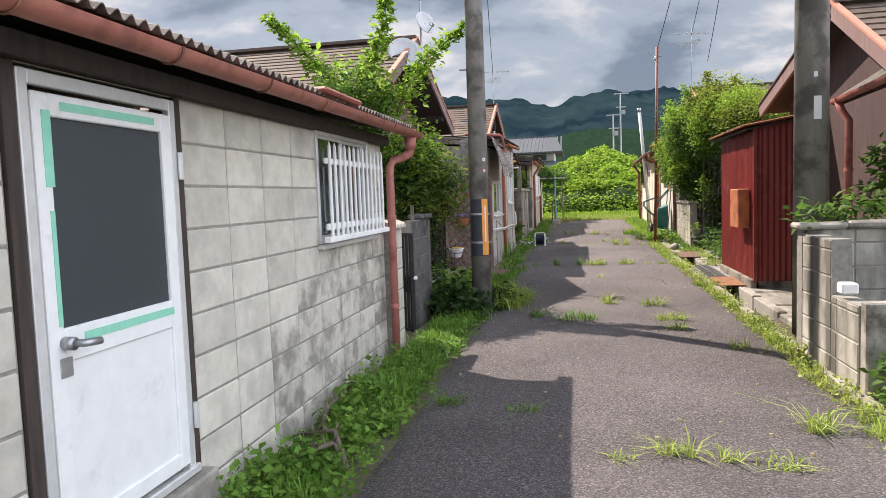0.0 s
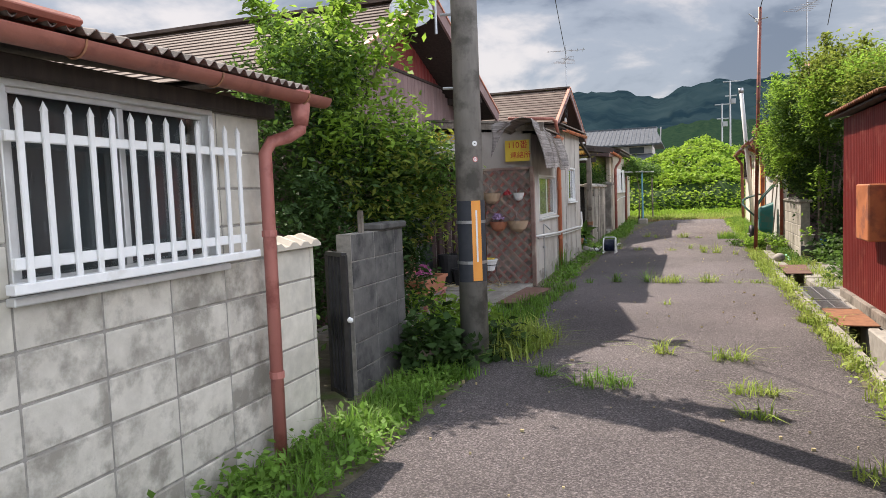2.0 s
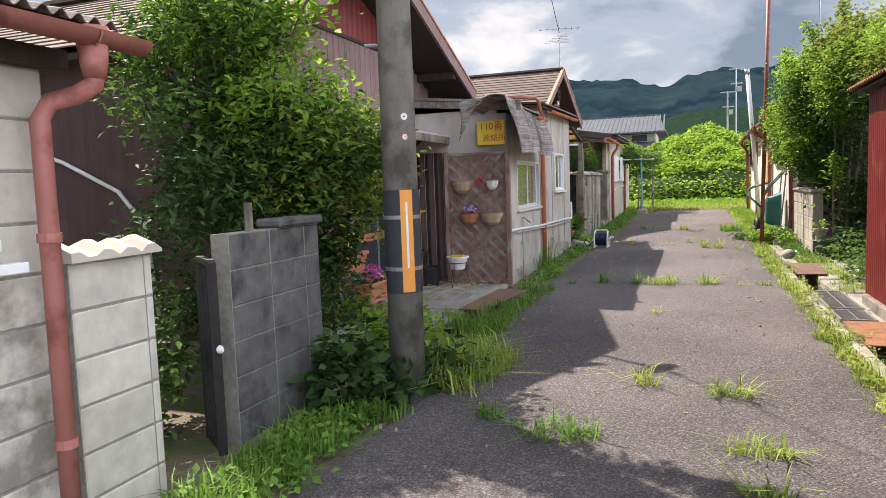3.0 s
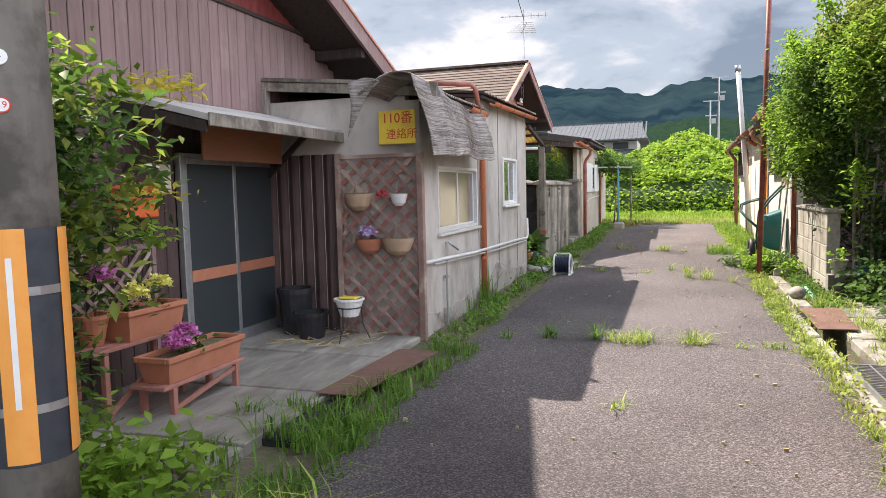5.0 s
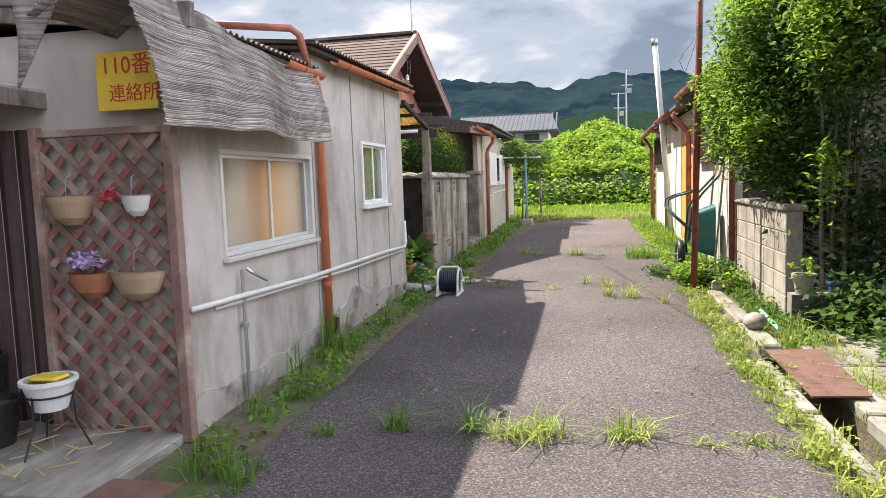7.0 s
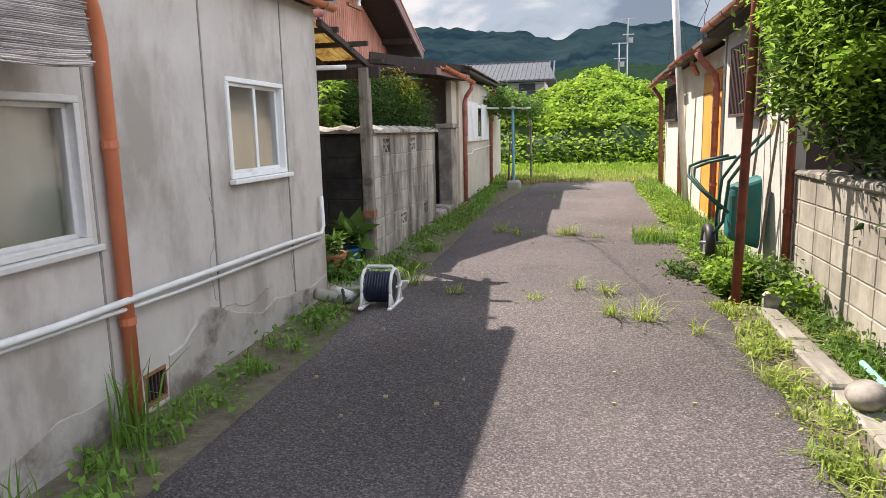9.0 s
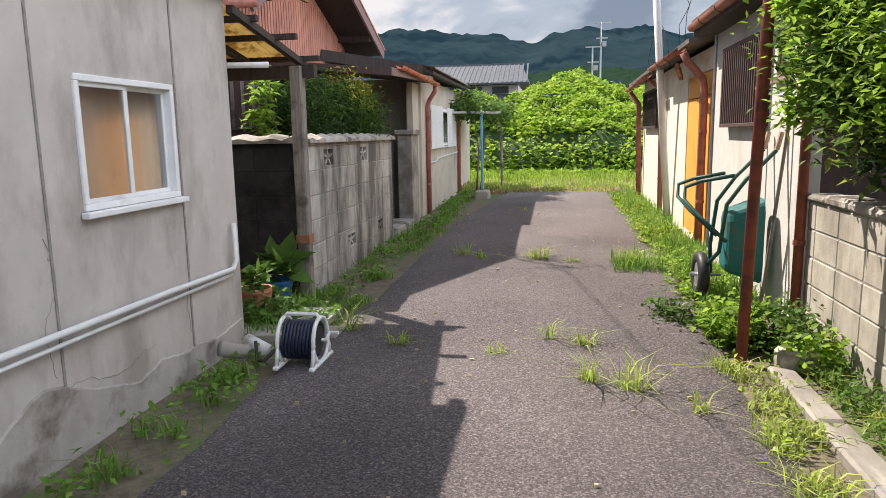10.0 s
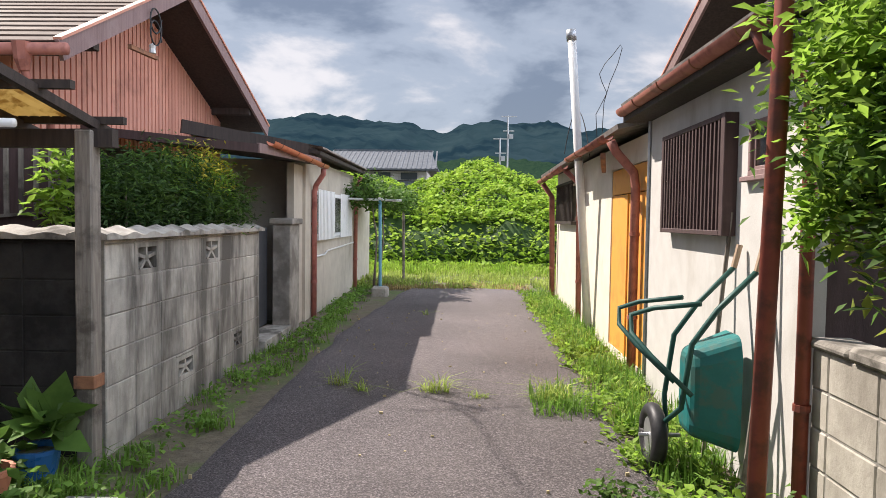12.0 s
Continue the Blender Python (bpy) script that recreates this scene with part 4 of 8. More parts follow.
part("gate_frame", Mesh().bar(ga + Vector((0, 0, 0.08)), ga + Vector((0, 0, 1.12)), 0.035, 0.035, (1, 0, 0)).bar(gb + Vector((0, 0, 0.08)), gb + Vector((0, 0, 1.12)), 0.035, 0.035, (1, 0, 0)).bar(ga + Vector((0, 0, 1.12)), gb + Vector((0, 0, 1.12)), 0.04, 0.03).bar(ga + Vector((0, 0, 0.1)), gb + Vector((0, 0, 0.1)), 0.03, 0.03), M_BLACK, gate)
for i in range(5):
    p = ga.lerp(gb, (i + 0.5) / 5)
    part("slat", Mesh().bar(p + Vector((0, 0, 0.1)), p + Vector((0, 0, 1.11)), 0.03, 0.012, (0.77, -0.64, 0)), M_BLACK, gate)
part("panel", Mesh().slab(ga + Vector((0.01, 0, 0.5)), gb + Vector((0.01, 0, 0.5)), gb + Vector((0.01, 0, 0.68)), ga + Vector((0.01, 0, 0.68)), 0.006), M_BLACKSHEET, gate)
part("knob", Mesh().tube([(-1.74, 7.05, 0.66), (-1.70, 7.01, 0.66)], 0.02, 10), M_WHITE, gate, "white round knob", smooth=True)

# ---- purple board house behind ----
hA = thing("board_house", (-3.3, 11.7, G(11.7)), "purple-brown vertical board house with brown slate gable roof", "house")
slate_roof(hA, 11.72, 3.22, 4.2, 2.97, -2.68, -9.6, near=(2.62, 2.90))
gw = gable_wall(hA, "wall", -3.33, 9.45, 14.5, 0.05, 11.72, 4.2, 2.97, 3.22, M_BOARD_DARK, near=(2.62, 2.90))
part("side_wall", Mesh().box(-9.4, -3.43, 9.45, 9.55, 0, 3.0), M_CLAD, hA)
part("far_side_wall", Mesh().box(-9.4, -3.43, 14.4, 14.5, 0, 3.0), M_BOARD, hA)
nb = 36
for i in range(nb):
    y0 = 9.45 + i * 5.05 / nb
    y1 = y0 + 5.05 / nb
    ym = (y0 + y1) / 2
    if 11.55 < ym < 13.1:
        lo = 2.0
    else:
        lo = 0.1 if ym < 13.1 else 2.25
    top = min(3.31, 4.2 - (0.382 if ym > 11.72 else 0.496) * abs(ym - 11.72) - 0.15)
    part("board", Mesh().box(-3.33, -3.309, y0 + 0.004, y1 - 0.004, 2.25, top, 0.004), M_BOARD, gw)
    # Same boards below the canopy, its shade put into a darker colour.
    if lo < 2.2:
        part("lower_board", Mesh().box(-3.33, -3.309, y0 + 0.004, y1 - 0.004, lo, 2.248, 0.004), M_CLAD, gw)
rp = Mesh()
vs, fs = [], []
n_ = 120
for i in range(n_ + 1):
    y = 9.62 + i * 4.2 / n_
    t_ = max(3.32, 4.2 - (0.382 if y > 11.72 else 0.496) * abs(y - 11.72) - 0.12)
    xo = -3.318 + (0.008 if i % 4 in (1, 2) else 0)
    vs += [(xo, y, 3.30), (xo, y, t_)]
for i in range(n_):
    fs.append((2 * i, 2 * i + 2, 2 * i + 3, 2 * i + 1))
rp.add(vs, fs)
part("gable_panel", rp, M_REDBOARD, gw, "dark red ribbed gable panel")
part("gable_trim", Mesh().box(-3.31, -3.285, 10.0, 13.85, 3.285, 3.325, 0.004), M_BOARD_DARK, gw)
for y, zz in ((9.75, 2.98), (14.1, 3.06)):
    part("purlin", Mesh().box(-3.4, -2.72, y - 0.05, y + 0.05, zz, zz + 0.11, 0.005), M_BOARD_DARK, gw)
part("ridge_purlin", Mesh().box(-3.4, -2.72, 11.66, 11.78, 3.93, 4.05, 0.005), M_BOARD_DARK, gw)
part("rear_wall", Mesh().box(-9.5, -9.4, 9.45, 14.5, 0, 3.0), M_CLAD, hA)
# entrance
cn = part("canopy", Mesh().slab((-3.33, 10.93, 2.29), (-2.48, 10.93, 2.07), (-2.48, 13.02, 2.10), (-3.33, 13.02, 2.31), 0.045), M_CANOPY, hA, "pale grey sheet canopy over the sliding doors")
part("canopy_fascia", Mesh().box(-2.475, -2.455, 10.92, 13.03, 2.03, 2.125, 0.004), M_WOOD_GREY, cn)
part("canopy_board", Mesh().slab((-3.33, 10.93, 2.19), (-2.5, 10.93, 1.985), (-2.5, 10.93, 2.065), (-3.33, 10.93, 2.275), -0.02), M_BOARD_DARK, cn)
for y in (11.0, 12.95):
    part("bracket", Mesh().bar((-3.31, y, 1.72), (-2.85, y, 2.12), 0.04, 0.05), M_BOARD_DARK, cn)
part("bamboo_blind", Mesh().box(-3.03, -3.01, 11.55, 12.75, 1.83, 2.12, 0.003), M_BLIND, hA, "rolled-down brown bamboo blind")
sd = part("sliding_door", Mesh().box(-3.31, -3.25, 11.56, 11.60, 0.13, 1.90, 0.004).box(-3.31, -3.25, 13.02, 13.06, 0.13, 1.90, 0.004).box(-3.31, -3.25, 11.60, 13.02, 1.86, 1.90, 0.004).box(-3.31, -3.22, 11.56, 13.06, 0.10, 0.14, 0.004), M_STEEL, hA, "two glazed aluminium sliding doors")
for k, (a, b, xx) in enumerate(((11.60, 12.33, -3.265), (12.29, 13.02, -3.295))):
    st = Mesh().box(xx - 0.012, xx + 0.012, a, a + 0.045, 0.14, 1.86, 0.003).box(xx - 0.012, xx + 0.012, b - 0.045, b, 0.14, 1.86, 0.003)
    st.box(xx - 0.012, xx + 0.012, a + 0.045, b - 0.045, 0.14, 0.26, 0.003).box(xx - 0.012, xx + 0.012, a + 0.045, b - 0.045, 1.81, 1.86, 0.003)
    part("door_frame", st, M_STEEL, sd)
    part("middle_rail", Mesh().box(xx - 0.014, xx + 0.014, a + 0.045, b - 0.045, 0.80, 0.90, 0.003), M_TERRAPOT, sd, "orange-brown middle rail")
    part("pane", Mesh().box(xx - 0.003, xx + 0.003, a + 0.045, b - 0.045, 0.26, 0.80), M_MESH, sd)
    part("pane", Mesh().box(xx - 0.003, xx + 0.003, a + 0.045, b - 0.045, 0.90, 1.81), M_MESH, sd)
mb = thing("mailbox", (-3.22, 11.0, 1.38), "faded red sheet-metal mailbox on the board wall", "mailbox")
part("body", Mesh().box(-3.305, -3.16, 10.82, 11.18, 1.38, 1.60, 0.008), M_MAILBOX, mb)
part("lid", Mesh().slab((-3.305, 10.80, 1.605), (-3.12, 10.80, 1.585), (-3.12, 11.20, 1.585), (-3.305, 11.20, 1.65), 0.012), M_MAILBOX, mb)
part("slot", Mesh().box(-3.158, -3.155, 10.88, 11.12, 1.535, 1.555), M_BLACK, mb)
single("paper_notice", Mesh().box(-3.308, -3.3, 11.37, 11.5, 1.56, 1.80), M_PAPER, "yellowed paper notice pinned beside the door", "notice")
hl = thing("drain_hose", (-4.3, 9.42, 0.3), "white plastic hose slanting down the dark board wall", "hose")
part("hose", Mesh().tube([(-6.4, 9.42, 2.15), (-5.8, 9.42, 1.97), (-5.4, 9.42, 1.85), (-4.7, 9.42, 1.53), (-4.4, 9.42, 1.2), (-4.3, 9.42, 0.3)], 0.022, 8), M_PVC, hl, smooth=True)
vent = Mesh().tube([(-3.2, 9.35, 2.2), (-3.2, 9.35, 3.3)], 0.06, 12)
single("vent_pipe", vent, M_PVC, "white vent pipe rising on the board house wall", "pipe", smooth=True)

# ---- plaster annexe with the lattice and reed screen ----
an2 = thing("plaster_annexe", (-2.4, 15.5, G(15.5)), "grey plaster annexe with corrugated lean-to roofs", "house")
H2 = [(13.48, 14.98, 1.10, 1.79), (16.36, 17.24, 1.31, 1.98), (15.26, 15.46, 0.15, 0.34)]
wp = part("wall", wall_y(-1.80, -1.66, 13.0, 15.02, -0.05, 2.40, H2[:1]), M_PLASTER, an2, "grey plaster wall with cracks and damp stains")
part("rear_wall_panel", wall_y(-1.80, -1.664, 15.02, 18.0, -0.05, 2.66, H2[1:]), M_PLASTER, an2)
part("front_wall", Mesh().box(-3.32, -1.80, 13.0, 13.12, -0.05, 2.46), M_PLASTER, an2)
part("end_wall", Mesh().box(-3.32, -1.80, 17.88, 18.0, -0.05, 2.64), M_PLASTER, an2)
part("back_wall", Mesh().box(-3.45, -3.32, 14.5, 18.0, -0.05, 2.8), M_PLASTER, an2)
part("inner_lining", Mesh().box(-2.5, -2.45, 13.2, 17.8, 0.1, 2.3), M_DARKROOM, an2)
for y in (15.03, 16.1, 17.28):
    part("joint_strip", Mesh().box(-1.6635, -1.658, y - 0.008, y + 0.008, 0.1, 2.6), M_MORTAR, an2)
sash_window(an2, -1.66, 13.48, 14.98, 1.10, 1.79, 1, M_ALU, [(M_COATED, M_PANE_BACKING), (M_COATED, M_PANE_BACKING)])
sash_window(an2, -1.66, 16.36, 17.24, 1.31, 1.98, 1, M_WHITE, [(M_COATED, M_PANE_BACKING), (M_COATED, M_PANE_BACKING)])
r2 = part("roof", Mesh().corrugated((-1.53, 12.9, 2.50), (0, 2.05, 0), (-1.87, 0, 0.17), 0.075, 0.011, 0.005, 8), M_CORR, an2, "weathered corrugated lean-to roof")
part("roof_sheet", Mesh().corrugated((-1.50, 14.82, 2.69), (0, 3.26, 0.05), (-1.88, 0, 0.17), 0.075, 0.011, 0.005, 8), M_CORR, r2)
part("roof_board", Mesh().slab((-1.56, 12.92, 2.44), (-1.56, 14.9, 2.44), (-3.4, 14.9, 2.61), (-3.4, 12.92, 2.61), 0.03), M_BOARD_DARK, r2)
part("rear_roof_board", Mesh().slab((-1.55, 14.86, 2.635), (-1.55, 18.06, 2.675), (-3.4, 18.06, 2.84), (-3.4, 14.86, 2.80), 0.03), M_BOARD_DARK, r2)
part("verge_board", Mesh().bar((-1.45, 12.93, 2.475), (-3.5, 12.93, 2.66), 0.04, 0.13), M_WOOD_GREY, r2)
part("verge_post", Mesh().box(-3.34, -3.26, 12.9, 12.98, 2.15, 2.6, 0.005), M_WOOD_GREY, r2)
gutter(an2, -1.535, 15.35, 18.14, 2.62, 2.68, 0.045, M_ORANGEPIPE, "orange-red half-round gutter")
gutter(an2, -1.535, 14.3, 15.0, 2.45, 2.44, 0.045, M_ORANGEPIPE, "orange-red half-round gutter")
dp2 = downpipe("downpipe", [(-1.535, 14.86, 2.42), (-1.54, 14.92, 2.32), (-1.59, 15.06, 2.18), (-1.615, 15.12, 2.05), (-1.615, 15.12, 0.1)], 0.036, M_ORANGEPIPE, "orange-red round downpipe", an2)
part("roof_pipe", Mesh().tube([(-2.3, 14.25, 2.775), (-1.62, 14.62, 2.76), (-1.58, 14.70, 2.72), (-1.55, 14.80, 2.44)], 0.03, 8), M_GUTTER, an2, smooth=True)
part("corrugated_cladding", Mesh().corrugated((-3.30, 12.985, 0.12), (0.80, 0, 0), (0, 0, 1.80), 0.13, 0.016, 0.004, 6), M_CLAD, an2, "dark brown corrugated cladding")
part("water_pipe", Mesh().tube([(-1.635, 13.02, 0.845), (-1.60, 13.6, 0.835), (-1.585, 14.6, 0.80), (-1.59, 15.6, 0.79), (-1.615, 17.0, 0.765), (-1.62, 17.80, 0.74), (-1.62, 17.86, 0.80), (-1.63, 17.87, 1.06)], 0.019, 8), M_PVC, an2, "white plastic pipe along the wall", smooth=True)
part("water_pipe", Mesh().tube([(-1.64, 13.3, 0.80), (-1.61, 14.2, 0.78), (-1.60, 15.6, 0.735), (-1.63, 17.8, 0.70)], 0.012, 6), M_PVC, an2, smooth=True)
tap = part("standpipe", Mesh().tube([(-1.62, 13.62, 0.1), (-1.62, 13.62, 1.0)], 0.012, 6).tube([(-1.63, 13.70, 1.0), (-1.60, 13.72, 0.97), (-1.56, 13.85, 0.90)], 0.014, 6), M_STEEL, an2, "grey standpipe with tap")
part("tap_handle", Mesh().lathe(-1.62, 13.62, [(0.0, 0.62), (0.028, 0.62), (0.028, 0.65), (0.0, 0.65)], 8), M_STEEL, tap)
# rough cement plinth with a broken upper edge
vs, fs = [], []
NP = 180
for i in range(NP + 1):
    y = 13.02 + i * 4.96 / NP
    zt = 0.31 + 0.10 * noise.noise((y * 0.9, 5.0, 0)) + 0.05 * noise.noise((y * 3.1, 2.0, 0)) + 0.012 * noise.noise((y * 13.7, 9.0, 0)) + 0.22 * math.exp(-((y - 16.0) / 0.45) ** 2)
    zt = min(zt, 0.6)
    if 15.2 < y < 15.5:
        zt = 0.12
    vs += [(-1.656, y, 0.05), (-1.656, y, zt), (-1.664, y, zt + 0.01)]
for i in range(NP):
    k = 3 * i
    fs += [(k, k + 3, k + 4, k + 1), (k + 1, k + 4, k + 5, k + 2)]
part("plinth", Mesh().add(vs, fs), M_PLINTH, an2, "damp broken cement plinth")
for pts in ([(16.05, 0.55), (16.0, 0.8), (16.12, 1.0), (16.06, 1.25)], [(17.3, 0.3), (17.22, 0.6), (17.3, 0.9)], [(15.9, 0.4), (16.2, 0.5), (16.5, 0.42), (16.9, 0.5)], [(13.2, 0.5), (13.28, 0.8), (13.2, 1.05)]):
    line = []
    for (ya, za), (yb, zb_) in zip(pts, pts[1:]):
        for q in range(8):
            u = q / 8
            line.append((-1.661, ya + (yb - ya) * u + random.uniform(-0.014, 0.014), za + (zb_ - za) * u + random.uniform(-0.014, 0.014)))
    part("crack", Mesh().tube(line, 0.0022, 4), M_PLINTH, an2)
vg = part("floor_vent", Mesh().box(-1.70, -1.66, 15.26, 15.46, 0.15, 0.17).box(-1.70, -1.66, 15.26, 15.46, 0.32, 0.34).box(-1.70, -1.66, 15.26, 15.272, 0.17, 0.32).box(-1.70, -1.66, 15.448, 15.46, 0.17, 0.32), M_RUST, an2)
for i in range(6):
    part("bar", Mesh().box(-1.69, -1.675, 15.275 + i * 0.034, 15.287 + i * 0.034, 0.17, 0.32), M_BOARD_DARK, vg)

# reed screen draped over the roof corner, stiff and curled
def reed_at(u, v):
    y = 12.42 + 2.28 * u + 0.06 * math.sin(v * 3)
    sag = 0.05 * math.sin(u * 7) + 0.02 * math.sin(u * 19 + v * 5)
    if v < 0.42:
        w = v / 0.42
        x = -2.02 + 0.49 * w + 0.18 * u * (1 - w)
        z = 2.50 - 0.10 * (1 - w) + 0.12 * math.sin(w * 2.6) * (1 - u) - 0.02 * w
    else:
        w = (v - 0.42) / 0.58
        x = -1.53 + 0.16 * math.sin(w * 1.5) + 0.05 * w * (1 - u)
        z = 2.49 - 0.02 - (0.62 - 0.10 * u) * w - 0.02 * math.sin(u * 9)
    return Vector((x + sag * 0.4, y, z - 0.06 * u + sag * 0.3))


NU, NV = 44, 22
rs = Mesh().add([reed_at(i / NU, j / NV) for i in range(NU + 1) for j in range(NV + 1)],
                [(i * (NV + 1) + j, (i + 1) * (NV + 1) + j, (i + 1) * (NV + 1) + j + 1, i * (NV + 1) + j + 1) for i in range(NU) for j in range(NV)])
screen = single("reed_screen", rs, M_REED, "weathered grey reed screen draped over the roof corner", "reed screen", smooth=True)
screen.modifiers.new("thickness", "SOLIDIFY").thickness = 0.006
reeds = Mesh()
for k in range(118):
    v = (k + random.uniform(-0.25, 0.25)) / 117
    u0, u1 = random.uniform(-0.012, 0.012), 1 + random.uniform(-0.015, 0.012)
    wob, ph = random.uniform(0.001, 0.004), random.uniform(0, 6.28)
    pts = []
    for i in range(27):
        u = u0 + (u1 - u0) * i / 26
        p, q = reed_at(u, min(1.0, v + 0.004)), reed_at(u, max(0.0, v - 0.004))
        out = Vector((0, 1, 0)).cross(p - q).normalized()
        out = out if out.x + out.z > 0 else -out
        pts.append(reed_at(u, min(1.0, max(0.0, v))) + out * (0.006 + wob * math.sin(u * 23 + ph)))
    reeds.tube(pts, random.uniform(0.0032, 0.005), 4)
ro = new("reeds", reeds.data("reeds", M_REEDSTEM))
ro.parent = screen
tagged(ro, "thin grey-brown reed stems", kind="stuff")
flap = Mesh()
vs, fs = [], []
for i in range(9):
    for j in range(9):
        u, v = i / 8, j / 8
        vs.append((-2.12 + 0.02 * math.sin(v * 4) + 0.28 * u, 12.44 + 0.05 * math.sin(u * 3), 2.50 - v * (0.42 * (1 - u) ** 1.3 + 0.05) + 0.05 * math.sin(u * 2.8)))
for i in range(8):
    for j in range(8):
        fs.append((i * 9 + j, i * 9 + 9 + j, i * 9 + 10 + j, i * 9 + j + 1))
fl = new("flap", flap.add(vs, fs).data("flap", M_REED, True))
fl.parent = screen
fl.modifiers.new("thickness", "SOLIDIFY").thickness = 0.012

# lattice panel
lat = thing("lattice_panel", (-2.05, 12.94, 0.15), "weathered red-brown diagonal lattice trellis on the annexe wall", "trellis")
part("frame", Mesh().box(-2.52, -2.47, 12.90, 12.96, 0.10, 1.92, 0.004).box(-1.67, -1.61, 12.90, 12.97, 0.10, 1.90, 0.004).box(-2.47, -1.67, 12.91, 12.955, 1.86, 1.90, 0.004).box(-2.47, -1.67, 12.91, 12.955, 0.10, 0.14, 0.004), M_LATTICE, lat)
X0, X1, Z0, Z1 = -2.47, -1.67, 0.14, 1.86
for dirn in (1, -1):
    c = -2.0
    while c < 2.8:
        # slat on the line z = Z0 + c + dirn * (x - X0), clipped to the frame
        pts = []
        for x in (X0, X1):
            z = Z0 + c + dirn * (x - X0)
            if Z0 <= z <= Z1:
                pts.append((x, z))
        for z in (Z0, Z1):
            x = X0 + dirn * (z - Z0 - c)
            if X0 < x < X1:
                pts.append((x, z))
        if len(pts) >= 2:
            (xa, za), (xb, zb) = pts[0], pts[1]
            if math.hypot(xb - xa, zb - za) > 0.12:
                yy = 12.938 if dirn > 0 else 12.925
                part("slat", Mesh().bar((xa, yy, za), (xb, yy, zb), 0.010, 0.039, (-(zb - za), 0, xb - xa)), M_REDLATTICE if dirn > 0 else M_LATTICE, lat)
        c += 0.165
sg = thing("notice_sign", (-1.85, 12.9, 1.99), "yellow metal sign with red Japanese lettering", "sign")
part("plate", Mesh().box(-2.03, -1.66, 12.885, 12.893, 1.985, 2.30, 0.003), M_YELLOW, sg)
for txt, x, z, s in (("110番", -1.995, 2.185, 0.125), ("連絡所", -1.955, 2.04, 0.105)):
    cu = bpy.data.curves.new("lettering", "FONT")
    cu.body, cu.size, cu.extrude = txt, s, 0.001
    cu.materials.append(M_REDTEXT)
    ob = new("lettering", cu)
    ob.parent = sg
    ob.location = Vector((x, 12.882, z)) - OFF[sg]
    ob.rotation_euler = (radians(90), 0, 0)


# ---- terracotta-gabled house and its annexe ----
hB = thing("terracotta_house", (-3.3, 23.4, G(23)), "house with terracotta ribbed gable and brown slate roof", "house")
slate_roof(hB, 23.4, 3.25, 4.52, 3.28, -2.68, -9.6, near=(2.6, 3.20))
gwB = gable_wall(hB, "wall", -3.33, 21.1, 26.3, 0.1, 23.4, 4.52, 3.28, 3.25, M_TERRA, near=(2.6, 3.20))
yy = 21.1
while yy < 26.2:
    tz = 4.52 - (0.382 if yy > 23.36 else 0.508) * abs(yy + 0.045 - 23.4) - 0.17
    part("cladding_rib", Mesh().box(-3.33, -3.312, yy + 0.012, yy + 0.085, 2.3, tz), M_TERRA, gwB)
    yy += 0.1
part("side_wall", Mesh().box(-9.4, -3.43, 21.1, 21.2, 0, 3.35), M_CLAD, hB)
part("window_bars", Mesh().box(-3.32, -3.28, 20.55, 21.9, 1.35, 2.25), M_BLACKSHEET, hB)
for y, zz in ((21.4, 3.26), (25.9, 3.34)):
    part("purlin", Mesh().box(-3.4, -2.72, y - 0.05, y + 0.05, zz, zz + 0.11, 0.005), M_BOARD_DARK, gwB)

gB = part("eave_gutter", Mesh().tube([(-2.60, 20.72, 3.11), (-9.4, 20.72, 3.10)], 0.05, 10), M_GUTTER, hB, "dark red eave gutter", smooth=True)
part("hopper", Mesh().tube([(-2.97, 20.72, 3.16), (-2.97, 20.72, 3.02), (-2.97, 20.74, 2.94)], 0.085, 8, 0.045), M_GUTTER, gB)
part("downspout", Mesh().tube([(-2.97, 20.74, 2.96), (-2.97, 20.78, 2.87), (-2.93, 20.98, 2.76), (-2.95, 21.06, 2.68), (-2.95, 21.06, 2.3)], 0.036, 8), M_GUTTER, gB, smooth=True)
wbk = part("cable_bracket", Mesh().bar((-2.66, 21.9, 3.42), (-2.66, 22.5, 3.44), 0.04, 0.04), M_RUST, hB)
part("cable_coil", Mesh().tube([(-2.63, 22.42 + 0.13 * math.cos(a), 3.62 + 0.16 * math.sin(a) + 0.02 * a) for a in (0.5 * i for i in range(26))], 0.009, 5), M_WIRE, wbk)
part("insulator", Mesh().lathe(-2.66, 22.4, [(0.0, 3.46), (0.04, 3.47), (0.03, 3.52), (0.04, 3.55), (0.0, 3.58)], 8), M_PVC, wbk)
bw = thing("block_garden_wall", (-1.7, 21.2, G(21)), "stained concrete block garden wall with openwork blocks and tile coping", "wall")
VB = [(19.91, 20.3, 1.335, 1.565), (21.2, 21.6, 1.335, 1.565), (20.6, 21.0, 0.40, 0.6), (21.95, 22.3, 0.40, 0.6)]
cw = block_wall(bw, "core", -1.78, -1.65, 19.5, 22.85, 0.1, 1.60, "y", M_BLOCK_DIRTY, "bw", VB, (0.41, 0.235), (19.5, 0.16))
